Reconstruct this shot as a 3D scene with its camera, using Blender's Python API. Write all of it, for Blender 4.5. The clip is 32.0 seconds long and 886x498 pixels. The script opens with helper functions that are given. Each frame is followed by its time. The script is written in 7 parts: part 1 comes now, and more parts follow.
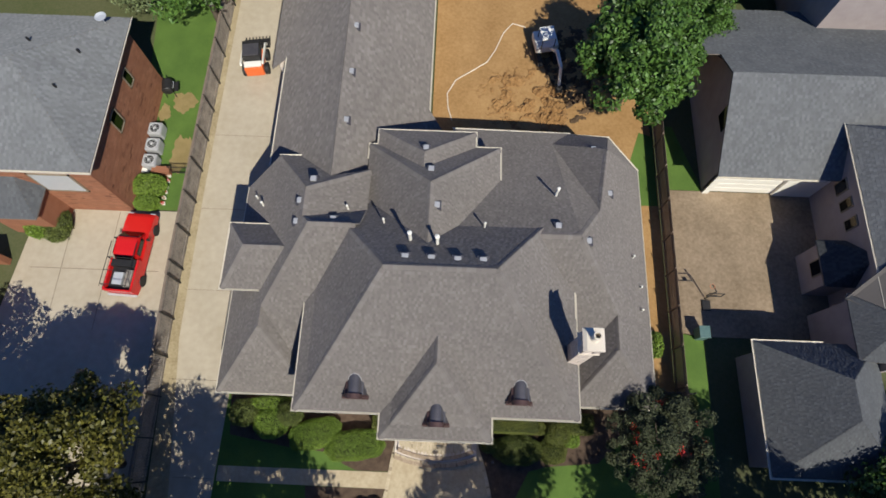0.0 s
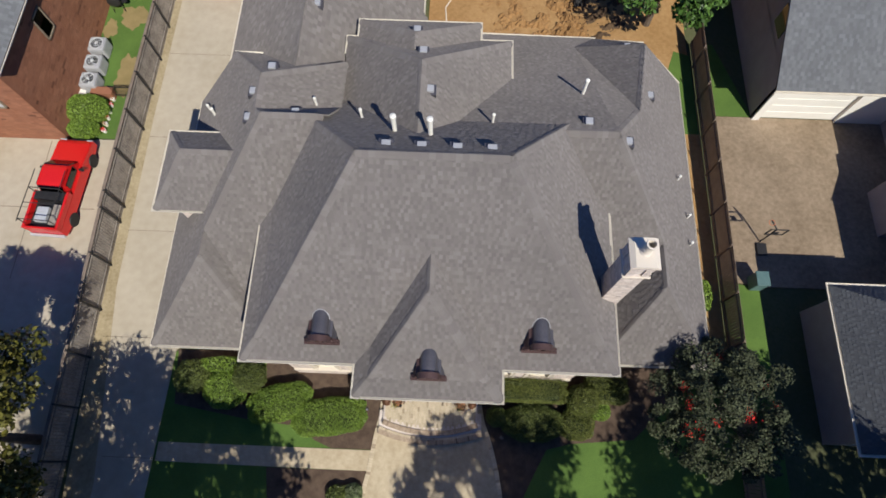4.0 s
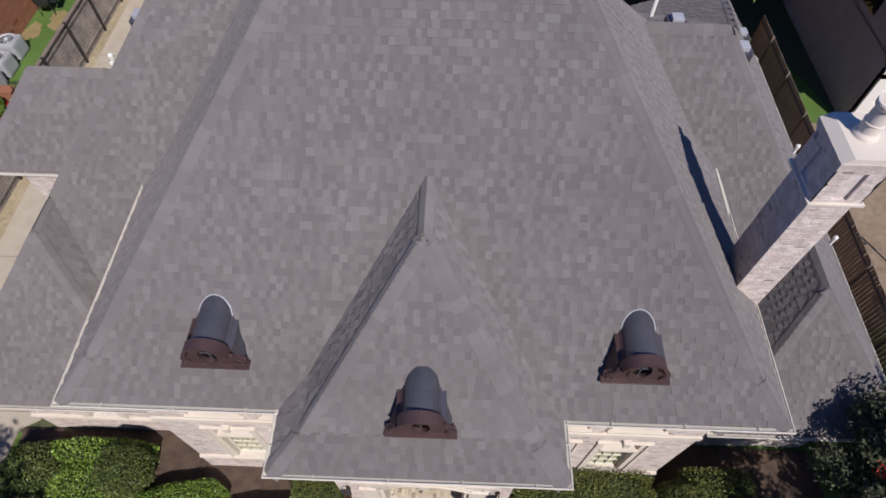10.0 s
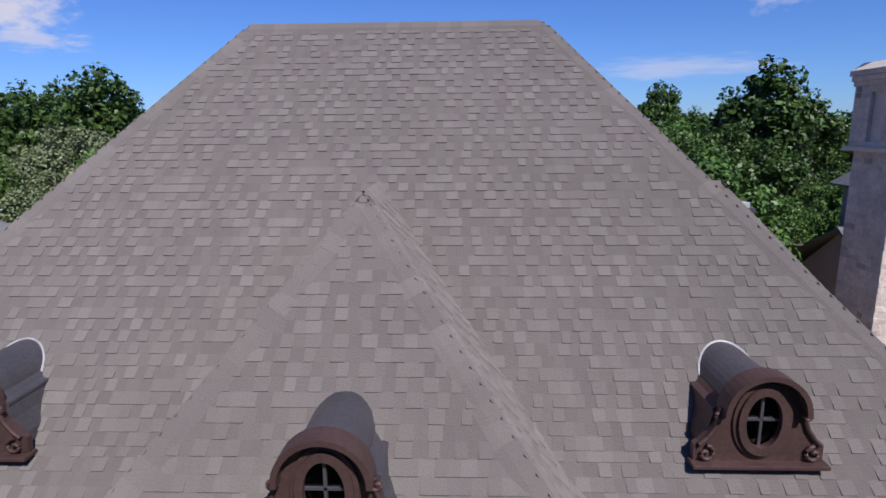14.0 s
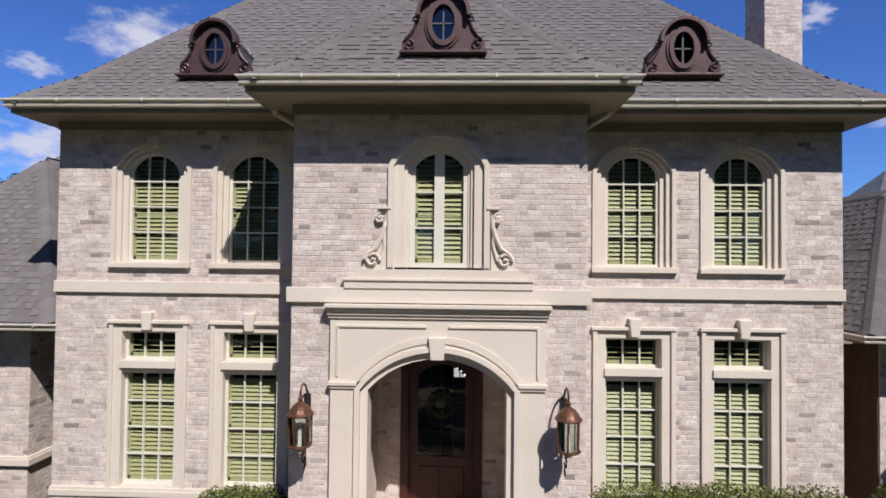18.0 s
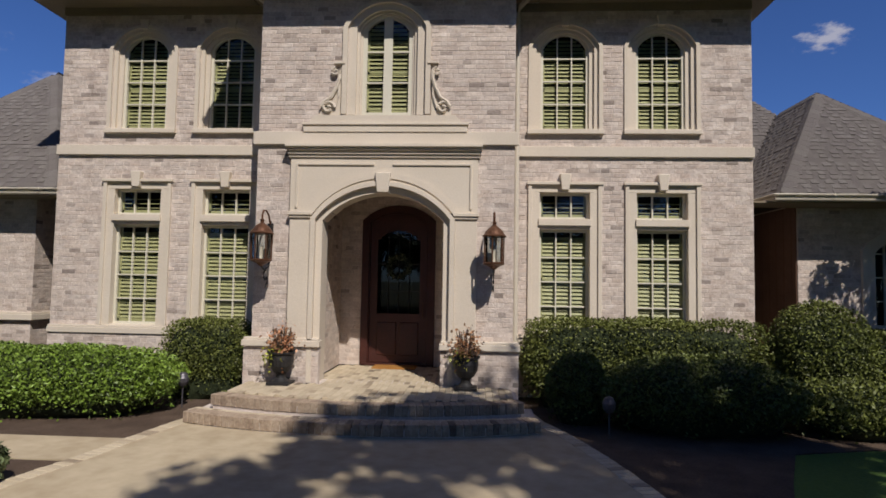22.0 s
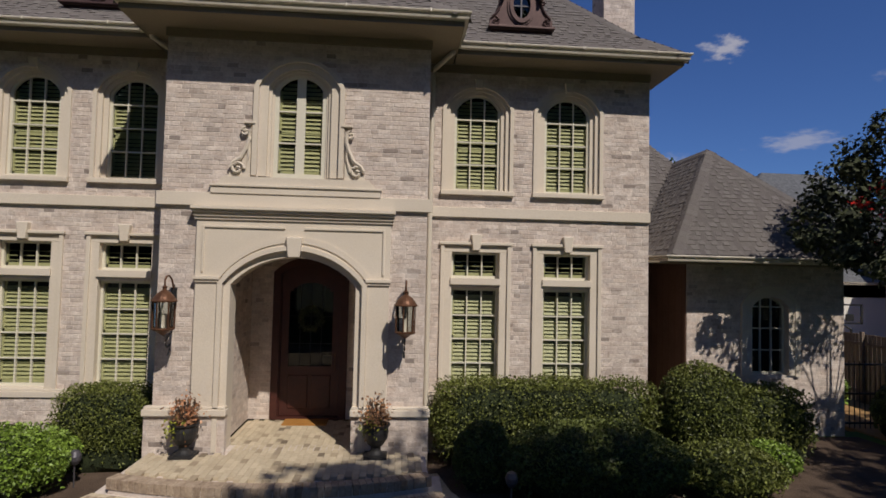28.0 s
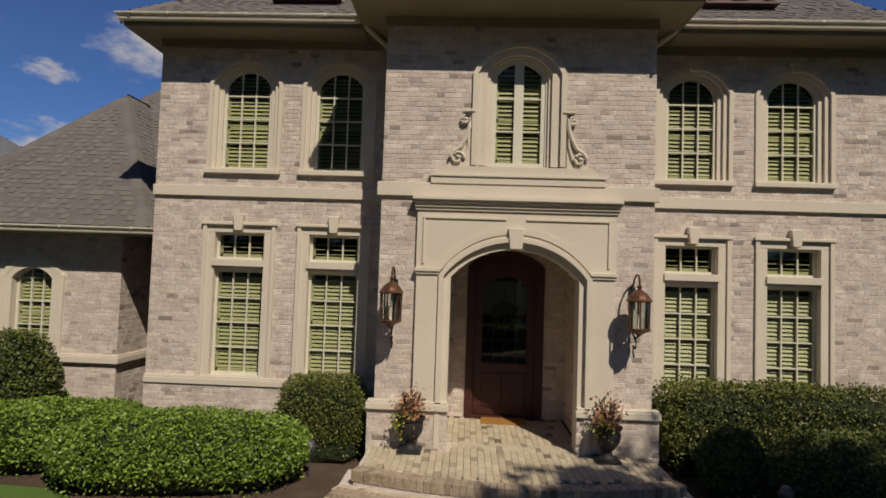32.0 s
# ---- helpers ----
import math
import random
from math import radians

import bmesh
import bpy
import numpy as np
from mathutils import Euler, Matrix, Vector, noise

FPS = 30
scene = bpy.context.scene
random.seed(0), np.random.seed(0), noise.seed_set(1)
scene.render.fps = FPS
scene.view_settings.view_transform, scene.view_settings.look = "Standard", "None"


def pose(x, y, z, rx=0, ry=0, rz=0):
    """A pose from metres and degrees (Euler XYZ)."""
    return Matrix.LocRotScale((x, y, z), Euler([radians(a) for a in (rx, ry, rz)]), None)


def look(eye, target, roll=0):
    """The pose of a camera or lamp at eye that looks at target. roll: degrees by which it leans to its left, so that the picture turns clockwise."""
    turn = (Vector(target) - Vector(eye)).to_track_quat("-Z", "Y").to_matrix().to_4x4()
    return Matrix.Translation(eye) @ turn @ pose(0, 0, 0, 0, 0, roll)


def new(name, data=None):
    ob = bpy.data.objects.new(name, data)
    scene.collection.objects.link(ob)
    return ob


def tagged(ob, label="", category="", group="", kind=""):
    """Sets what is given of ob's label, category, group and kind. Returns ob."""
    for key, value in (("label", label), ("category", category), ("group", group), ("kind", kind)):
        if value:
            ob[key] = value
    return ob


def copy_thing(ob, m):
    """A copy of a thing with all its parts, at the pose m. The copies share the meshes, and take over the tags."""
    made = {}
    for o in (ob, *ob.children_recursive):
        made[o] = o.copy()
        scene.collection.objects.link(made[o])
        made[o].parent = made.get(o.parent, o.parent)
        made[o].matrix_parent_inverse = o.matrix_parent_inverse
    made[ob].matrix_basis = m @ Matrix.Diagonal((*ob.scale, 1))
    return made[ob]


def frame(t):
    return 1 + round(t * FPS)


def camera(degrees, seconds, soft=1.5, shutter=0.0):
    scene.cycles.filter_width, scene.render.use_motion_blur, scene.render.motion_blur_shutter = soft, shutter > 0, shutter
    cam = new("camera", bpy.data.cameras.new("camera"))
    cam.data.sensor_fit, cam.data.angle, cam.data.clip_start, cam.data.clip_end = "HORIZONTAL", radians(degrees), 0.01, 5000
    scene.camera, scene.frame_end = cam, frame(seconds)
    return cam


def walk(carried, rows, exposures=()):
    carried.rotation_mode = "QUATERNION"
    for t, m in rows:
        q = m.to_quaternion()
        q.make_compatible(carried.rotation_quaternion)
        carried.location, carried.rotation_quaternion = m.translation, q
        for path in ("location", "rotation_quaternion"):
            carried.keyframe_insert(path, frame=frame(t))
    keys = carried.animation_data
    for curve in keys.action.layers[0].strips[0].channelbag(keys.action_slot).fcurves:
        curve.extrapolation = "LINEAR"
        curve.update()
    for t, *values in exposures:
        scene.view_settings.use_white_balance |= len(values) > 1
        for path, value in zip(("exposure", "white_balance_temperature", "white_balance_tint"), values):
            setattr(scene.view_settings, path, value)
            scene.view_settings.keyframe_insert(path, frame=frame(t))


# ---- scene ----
# the camera and its way
cam = camera(74.4, 32.0, soft=1.65)

PATH = [
    (0, (0.307, -1.429, 36.044), (0.289, -0.761, 34.159), 0.7),
    (0.5, (0.256, -1.431, 35.107), (0.236, -0.762, 33.222), 0.8),
    (1, (0.191, -1.458, 34.107), (0.168, -0.786, 32.223), 0.9),
    (1.5, (0.131, -1.508, 33.113), (0.106, -0.833, 31.231), 1.1),
    (2, (0.162, -1.615, 32.1), (0.135, -0.934, 30.22), 1.1),
    (2.5, (0.241, -1.974, 31.146), (0.213, -1.293, 29.265), 1.2),
    (3, (0.459, -2.413, 30.166), (0.426, -1.733, 28.286), 0.6),
    (3.5, (0.559, -2.788, 29.271), (0.536, -2.103, 27.392), 0.4),
    (5.5, (0.648, -2.87, 25.472), (0.627, -2.183, 23.594), 0.5),
    (6, (0.66, -2.856, 24.562), (0.642, -2.164, 22.685), 0.7),
    (6.5, (0.698, -2.782, 23.736), (0.678, -2.1, 21.856), 0.7),
    (7, (0.721, -2.806, 22.885), (0.702, -2.125, 21.004), 0.7),
    (7.5, (0.669, -2.867, 22.044), (0.655, -2.183, 20.164), 1.1),
    (8, (0.635, -2.909, 21.178), (0.617, -2.088, 19.354), 1.1),
    (8.5, (0.57, -2.912, 20.333), (0.551, -1.921, 18.595), 1.1),
    (9, (0.532, -2.909, 19.521), (0.506, -1.821, 17.843), 0.9),
    (9.5, (0.468, -2.97, 18.65), (0.442, -1.874, 16.978), 0.9),
    (10, (0.43, -3.038, 17.783), (0.408, -1.933, 16.116), 1.0),
    (10.5, (0.458, -3.002, 16.936), (0.438, -1.869, 15.288), 1.2),
    (11, (0.598, -2.864, 16.114), (0.569, -1.551, 14.606), 0.7),
    (11.5, (0.736, -2.690, 15.325), (0.692, -1.239, 13.955), 0.3),
    (12, (0.806, -2.615, 14.490), (0.745, -1.034, 13.268), 0.1),
    (12.5, (0.870, -3.045, 13.495), (0.802, -1.334, 12.463), -0.2),
    (13, (1.012, -3.443, 12.622), (0.938, -1.634, 11.772), -0.6),
    (13.5, (1.127, -3.715, 11.656), (1.050, -1.820, 11.019), -0.7),
    (15.5, (0.903, -6.077, 7.762), (0.874, -4.078, 7.775), 0.2),
    (16, (0.644, -6.866, 6.825), (0.621, -4.866, 6.837), 0.3),
    (16.1, (0.562, -7.04, 6.645), (0.545, -5.04, 6.65), 0.4),
    (16.5, (0.491, -7.614, 6.037), (0.46, -5.614, 6.05), 0.4),
    (17, (0.397, -8.041, 5.662), (0.357, -6.042, 5.676), 0.4),
    (17.5, (0.377, -8.327, 5.329), (0.322, -6.328, 5.355), 0.5),
    (18, (0.358, -8.582, 4.374), (0.29, -6.583, 4.421), 0.6),
    (18.5, (0.325, -8.773, 3.27), (0.246, -6.776, 3.341), 0.6),
    (19, (0.334, -9.083, 2.434), (0.252, -7.087, 2.534), 0.6),
    (19.5, (0.4, -9.514, 1.841), (0.316, -7.519, 1.959), 0.8),
    (20, (0.597, -9.848, 1.521), (0.512, -7.854, 1.648), 0.8),
    (20.5, (0.944, -9.704, 1.451), (0.853, -7.709, 1.574), 0.9),
    (21, (1.332, -9.552, 1.396), (1.233, -7.558, 1.518), 0.8),
    (21.5, (1.52, -9.524, 1.405), (1.409, -7.53, 1.524), 0.9),
    (22, (1.568, -9.618, 1.495), (1.452, -7.624, 1.609), 1.0),
    (22.5, (1.517, -9.841, 1.543), (1.401, -7.848, 1.662), 1.1),
    (23, (1.498, -9.97, 1.677), (1.376, -7.977, 1.787), 1.2),
    (23.5, (1.479, -9.982, 1.764), (1.357, -7.988, 1.873), 1.3),
    (24, (1.494, -9.907, 1.852), (1.372, -7.914, 1.957), 1.4),
    (24.5, (1.512, -9.876, 1.933), (1.39, -7.883, 2.035), 1.4),
    (26.5, (1.496, -9.855, 2.661), (1.37, -7.861, 2.749), 1.7),
    (27, (1.392, -9.816, 2.68), (1.266, -7.821, 2.767), 1.7),
    (27.5, (1.521, -9.772, 2.661), (1.532, -7.775, 2.757), 1.6),
    (28, (1.672, -9.802, 2.731), (1.83, -7.81, 2.82), 1.3),
    (28.5, (1.661, -9.793, 2.842), (1.843, -7.803, 2.917), 1.4),
    (29, (1.351, -9.729, 2.874), (1.528, -7.738, 2.948), 1.4),
    (29.5, (0.333, -9.622, 2.835), (0.516, -7.632, 2.915), 1.4),
    (30, (-0.692, -9.522, 2.781), (-0.492, -7.534, 2.865), 1.5),
    (30.5, (-1.322, -9.382, 2.723), (-1.109, -7.395, 2.81), 1.5),
    (31, (-1.44, -9.283, 2.71), (-1.23, -7.296, 2.793), 1.5),
    (31.5, (-0.939, -9.279, 2.651), (-0.762, -7.288, 2.739), 1.5),
    (32, (-0.737, -9.311, 2.514), (-0.826, -7.315, 2.605), 1.9),
]
walk(cam, [(t, look(eye, target, roll)) for t, eye, target, roll in PATH], [(0.0, 0.12, 6600, 5), (3.0, 0.12, 6500, 6), (6.0, 0.14, 6250, 11), (8.0, 0.15, 6100, 13), (9.5, 0.01, 6080, 16), (12.0, -0.06, 6120, 15), (13.5, 0.05, 6180, 16), (15.5, 0.33, 5950, 15), (17.0, 0.33, 5950, 15), (19.0, -0.09, 6250, 14), (21.0, -0.26, 6450, 13), (24.0, -0.31, 6650, 12), (27.0, -0.45, 6750, 11), (28.0, -0.42, 6700, 12), (29.0, -0.37, 6750, 11), (30.0, -0.40, 6950, 10), (32.0, -0.45, 7200, 9)])

# ---- light ----
SUN = Vector((0.5, -1.0, 1.25)).normalized()
world = bpy.data.worlds.new("sky")
scene.world = world
world.use_nodes = True
wn = world.node_tree.nodes
sky = wn.new("ShaderNodeTexSky")
sky.sky_type = "NISHITA"
sky.sun_disc = False
sky.sun_elevation = math.asin(SUN.z)
sky.sun_rotation = math.atan2(SUN.x, SUN.y)
sky.altitude, sky.air_density, sky.dust_density, sky.ozone_density = 500, 1.0, 0.2, 2.0
tone = wn.new("ShaderNodeMix")
tone.data_type, tone.blend_type = "RGBA", "MULTIPLY"
tone.inputs["Factor"].default_value, tone.inputs["B"].default_value = 1.0, (0.60, 0.93, 1.60, 1)
world.node_tree.links.new(sky.outputs[0], tone.inputs["A"])
world.node_tree.links.new(tone.outputs["Result"], wn["Background"].inputs[0])
wn["Background"].inputs[1].default_value = 0.063
sun_data = bpy.data.lights.new("sun", "SUN")
sun_data.energy, sun_data.angle, sun_data.color = 5.0, radians(0.53), (1.0, 0.95, 0.87)
sun = new("sun", sun_data)
sun.matrix_world = look(SUN * 60, (0, 0, 0))


# ---- materials ----
def material(name, a, b, rough=0.85, coarse=0.8, fine=14.0, bump=0.25, metal=0.0, vary="", spread=0.25, spec=0.35, tint=None, matte=0.0):
    """Two-scale mottled surface between colours a and b; vary 'island' or 'object' adds a value change per piece."""
    m = bpy.data.materials.new(name)
    m.use_nodes = True
    n, ln = m.node_tree.nodes, m.node_tree.links.new
    p = n["Principled BSDF"]
    p.inputs["Roughness"].default_value = rough
    p.inputs["Metallic"].default_value = metal
    p.inputs["Diffuse Roughness"].default_value = matte
    p.inputs["Specular IOR Level"].default_value = spec
    geo = n.new("ShaderNodeNewGeometry")
    big = n.new("ShaderNodeTexNoise")
    big.inputs["Scale"].default_value, big.inputs["Detail"].default_value = coarse, 5
    small = n.new("ShaderNodeTexNoise")
    small.inputs["Scale"].default_value, small.inputs["Detail"].default_value = fine, 6
    ln(geo.outputs["Position"], big.inputs["Vector"])
    ln(geo.outputs["Position"], small.inputs["Vector"])
    add = n.new("ShaderNodeMath")
    add.operation = "ADD"
    ln(big.outputs["Fac"], add.inputs[0])
    ln(small.outputs["Fac"], add.inputs[1])
    span = n.new("ShaderNodeMapRange")
    span.inputs["From Min"].default_value, span.inputs["From Max"].default_value = 0.65, 1.35
    ln(add.outputs[0], span.inputs["Value"])
    mix = n.new("ShaderNodeMix")
    mix.data_type = "RGBA"
    mix.inputs["A"].default_value, mix.inputs["B"].default_value = (*a, 1), (*b, 1)
    ln(span.outputs["Result"], mix.inputs["Factor"])
    out = mix.outputs["Result"]
    if vary:
        src = geo.outputs["Random Per Island"]
        if vary == "object":
            src = n.new("ShaderNodeObjectInfo").outputs["Random"]
        if tint:
            ramp = n.new("ShaderNodeValToRGB")
            ramp.color_ramp.interpolation = "LINEAR"
            while len(ramp.color_ramp.elements) < len(tint):
                ramp.color_ramp.elements.new(0.5)
            for e, (at, c) in zip(ramp.color_ramp.elements, tint):
                e.position, e.color = at, (*c, 1)
            ln(src, ramp.inputs["Fac"])
            mul = n.new("ShaderNodeMix")
            mul.data_type, mul.blend_type = "RGBA", "MULTIPLY"
            mul.inputs["Factor"].default_value = 1.0
            ln(out, mul.inputs["A"])
            ln(ramp.outputs["Color"], mul.inputs["B"])
            out = mul.outputs["Result"]
        else:
            rng = n.new("ShaderNodeMapRange")
            rng.inputs["To Min"].default_value, rng.inputs["To Max"].default_value = 1 - spread, 1 + spread
            ln(src, rng.inputs["Value"])
            hsv = n.new("ShaderNodeHueSaturation")
            ln(rng.outputs["Result"], hsv.inputs["Value"])
            ln(out, hsv.inputs["Color"])
            out = hsv.outputs["Color"]
    ln(out, p.inputs["Base Color"])
    if bump:
        bp = n.new("ShaderNodeBump")
        bp.inputs["Strength"].default_value, bp.inputs["Distance"].default_value = bump, 0.02
        ln(small.outputs["Fac"], bp.inputs["Height"])
        ln(bp.outputs["Normal"], p.inputs["Normal"])
    return m


def leaf_material(name, a, b, gloss=0.45, spec=0.25):
    m = material(name, a, b, rough=gloss, coarse=0.7, fine=6, bump=0, vary="island", spread=0.55, spec=spec)
    p = m.node_tree.nodes["Principled BSDF"]
    p.inputs["Transmission Weight"].default_value = 0.0
    p.inputs["Subsurface Weight"].default_value = 0.0
    return m


SH = [(0.0, (0.99, 0.97, 0.98)), (0.45, (1.04, 1.03, 1.02)), (0.75, (1.09, 1.09, 1.08)), (1.0, (1.19, 1.19, 1.19))]
# SL darkens the sunk tabs: shade beside the raised ones put into colour
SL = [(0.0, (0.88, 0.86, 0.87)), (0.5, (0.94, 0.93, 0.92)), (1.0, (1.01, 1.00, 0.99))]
BR = [(0.0, (0.46, 0.44, 0.43)), (0.04, (0.74, 0.72, 0.705)), (0.08, (0.88, 0.86, 0.845)), (0.25, (0.94, 0.935, 0.925)), (0.42, (1.0, 0.955, 0.915)), (0.55, (1.01, 0.985, 0.965)), (0.68, (0.95, 0.915, 0.885)), (0.82, (1.06, 1.05, 1.03)), (1.0, (1.15, 1.135, 1.105))]
PV = [(0.0, (0.36, 0.33, 0.32)), (0.07, (0.72, 0.67, 0.62)), (0.15, (0.97, 0.93, 0.87)), (0.6, (1.03, 1.0, 0.95)), (1.0, (1.15, 1.12, 1.06))]
M = dict(
    shingle=material("shingle", (0.149, 0.135, 0.126), (0.186, 0.168, 0.157), 0.95, 0.35, 60, 0.5, vary="island", tint=SH, spec=0.15, matte=0.6),
    shingle_one=material("shingle_piece", (0.149, 0.135, 0.126), (0.186, 0.168, 0.157), 0.95, 0.35, 60, 0.5, vary="object", tint=SH, spec=0.15, matte=0.6),
    shingle_low=material("shingle_sunk_shade", (0.149, 0.135, 0.126), (0.182, 0.164, 0.153), 0.95, 0.35, 60, 0.5, vary="island", tint=SL, spec=0.15, matte=0.6),
    slate_far_low=material("far_shingle_sunk_shade", (0.14, 0.145, 0.15), (0.18, 0.185, 0.19), 0.95, 0.6, 30, 0.4, vary="island", tint=SL, spec=0.15, matte=0.6),
    slate_dark_low=material("dark_shingle_sunk_shade", (0.085, 0.09, 0.098), (0.115, 0.12, 0.128), 0.95, 0.6, 30, 0.4, vary="island", tint=SL, spec=0.15, matte=0.6),
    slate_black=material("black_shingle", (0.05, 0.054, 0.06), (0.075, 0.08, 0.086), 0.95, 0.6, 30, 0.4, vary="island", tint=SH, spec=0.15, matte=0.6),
    slate_black_low=material("black_shingle_sunk_shade", (0.046, 0.05, 0.055), (0.066, 0.07, 0.076), 0.95, 0.6, 30, 0.4, vary="island", tint=SL, spec=0.15, matte=0.6),
    roof_base=material("roof_felt", (0.132, 0.118, 0.109), (0.168, 0.151, 0.14), 0.95, 0.5, 40, 0.4, spec=0.15, matte=0.6),
    slate_far=material("far_shingle", (0.14, 0.145, 0.15), (0.18, 0.185, 0.19), 0.95, 0.6, 30, 0.4, vary="island", tint=SH, spec=0.15, matte=0.6),
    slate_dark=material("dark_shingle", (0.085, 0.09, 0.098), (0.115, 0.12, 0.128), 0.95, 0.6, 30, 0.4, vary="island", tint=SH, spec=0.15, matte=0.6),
    brick=material("brick", (0.43, 0.354, 0.308), (0.685, 0.61, 0.552), 0.92, 4.5, 22, 0.5, vary="island", tint=BR, spec=0.2),
    brick_one=material("brick_piece", (0.43, 0.354, 0.308), (0.685, 0.61, 0.552), 0.92, 4.5, 22, 0.5, vary="object", tint=BR, spec=0.2),
    mortar=material("mortar", (0.50, 0.42, 0.368), (0.70, 0.626, 0.565), 0.95, 4.5, 28, 0.5, spec=0.15),
    stone=material("cast_stone", (0.585, 0.508, 0.412), (0.68, 0.602, 0.50), 0.85, 0.9, 45, 0.15, spec=0.25),
    sash=material("sash_paint", (0.62, 0.585, 0.47), (0.68, 0.64, 0.53), 0.5, 1, 30, 0.05),
    shutter=material("shutter_paint", (0.37, 0.358, 0.18), (0.45, 0.432, 0.235), 0.5, 2, 20, 0.03),
    gutter=material("gutter_paint", (0.54, 0.485, 0.39), (0.63, 0.57, 0.47), 0.45, 1, 30, 0.04, spec=0.5),
    soffit=material("soffit_paint", (0.22, 0.178, 0.125), (0.27, 0.22, 0.158), 0.7, 1, 20, 0.05),
    copper=material("aged_copper", (0.070, 0.041, 0.038), (0.112, 0.066, 0.061), 0.5, 3, 25, 0.15, metal=0.35),
    lead=material("grey_copper", (0.085, 0.082, 0.095), (0.14, 0.13, 0.14), 0.42, 2, 25, 0.1, metal=0.5),
    lantern=material("lantern_copper", (0.10, 0.045, 0.025), (0.17, 0.082, 0.045), 0.45, 6, 40, 0.2, metal=0.5),
    iron=material("black_iron", (0.015, 0.015, 0.016), (0.03, 0.028, 0.027), 0.5, 4, 30, 0.2),
    dark=material("unlit_interior", (0.012, 0.012, 0.012), (0.02, 0.019, 0.018), 0.9, 1, 8, 0),
    door=material("mahogany", (0.036, 0.008, 0.005), (0.068, 0.016, 0.010), 0.5, 3, 18, 0.1, spec=0.5),
    cedar=material("cedar_boards", (0.10, 0.052, 0.033), (0.16, 0.086, 0.056), 0.7, 3, 30, 0.2),
    mat=material("coir_mat", (0.30, 0.13, 0.025), (0.42, 0.20, 0.05), 0.95, 4, 80, 0.6),
    concrete=material("concrete", (0.375, 0.318, 0.235), (0.46, 0.398, 0.308), 0.9, 0.3, 2.2, 0.06, spec=0.2),
    walkway=material("walk_concrete", (0.36, 0.285, 0.185), (0.52, 0.435, 0.305), 0.9, 0.6, 5, 0.12, spec=0.2),
    court=material("court_concrete", (0.165, 0.12, 0.077), (0.31, 0.235, 0.162), 0.9, 0.4, 5, 0.15, spec=0.2),
    paver=material("paver_brick", (0.43, 0.366, 0.27), (0.55, 0.48, 0.37), 0.92, 1.5, 30, 0.5, vary="island", tint=PV, spec=0.2),
    paver_one=material("paver_piece", (0.43, 0.366, 0.27), (0.55, 0.48, 0.37), 0.92, 1.5, 30, 0.5, vary="object", tint=PV, spec=0.2),
    edge_one=material("edge_piece", (0.24, 0.18, 0.135), (0.46, 0.38, 0.30), 0.92, 6.0, 25, 0.6, vary="object", tint=PV, spec=0.2),
    mulch=material("mulch", (0.050, 0.031, 0.021), (0.125, 0.086, 0.060), 0.95, 3, 40, 0.9),
    dirt=material("dirt", (0.26, 0.145, 0.055), (0.39, 0.235, 0.10), 0.95, 0.5, 5, 0.6),
    verge=material("verge_soil", (0.25, 0.195, 0.11), (0.42, 0.345, 0.22), 0.95, 0.8, 7, 0.6),
    dug=material("dug_earth", (0.20, 0.105, 0.038), (0.34, 0.195, 0.08), 0.95, 0.9, 6, 0.9),
    grass=material("grass", (0.055, 0.105, 0.018), (0.11, 0.185, 0.035), 0.9, 0.5, 30, 0.8),
    ground=material("ground_soil", (0.06, 0.075, 0.025), (0.10, 0.10, 0.05), 0.95, 0.2, 6, 0.6),
    red_brick=material("red_brick", (0.24, 0.10, 0.055), (0.32, 0.145, 0.085), 0.9, 1.5, 30, 0.5, vary="island", tint=BR),
    mauve=material("pale_brick", (0.30, 0.25, 0.24), (0.38, 0.325, 0.31), 0.92, 1.5, 25, 0.4),
    white=material("white_paint", (0.72, 0.69, 0.62), (0.80, 0.77, 0.70), 0.5, 1, 30, 0.05),
    wood=material("fence_wood", (0.13, 0.095, 0.07), (0.21, 0.165, 0.13), 0.85, 2, 30, 0.4, vary="island", spread=0.25),
    old_wood=material("grey_fence_wood", (0.12, 0.10, 0.085), (0.33, 0.29, 0.245), 0.9, 1.4, 12, 0.5, vary="island", spread=0.35),
    red=material("red_car_paint", (0.55, 0.012, 0.012), (0.60, 0.016, 0.015), 0.18, 1, 10, 0, spec=0.6),
    black=material("black_rubber", (0.012, 0.012, 0.013), (0.022, 0.022, 0.023), 0.6, 3, 30, 0.1),
    steel=material("pale_steel", (0.52, 0.53, 0.54), (0.60, 0.61, 0.62), 0.4, 3, 30, 0.05, metal=0.3),
    vent=material("vent_metal", (0.36, 0.36, 0.37), (0.45, 0.45, 0.46), 0.5, 3, 30, 0.05, metal=0.2),
    orange=material("orange_paint", (0.72, 0.13, 0.03), (0.78, 0.17, 0.05), 0.4, 2, 20, 0.05),
    bark=material("bark", (0.075, 0.055, 0.04), (0.14, 0.11, 0.085), 0.95, 3, 20, 0.9),
    hedge=leaf_material("hedge_leaf", (0.10, 0.165, 0.018), (0.185, 0.27, 0.04), 0.5, 0.4),
    boxwood=leaf_material("boxwood_leaf", (0.060, 0.078, 0.018), (0.115, 0.138, 0.034), 0.5, 0.3),
    privet=leaf_material("privet_leaf", (0.070, 0.086, 0.017), (0.140, 0.155, 0.036), 0.5, 0.3),
    dug_shade=material("shaded_earth", (0.055, 0.034, 0.020), (0.12, 0.075, 0.04), 0.9, 0.9, 6, 0.9),
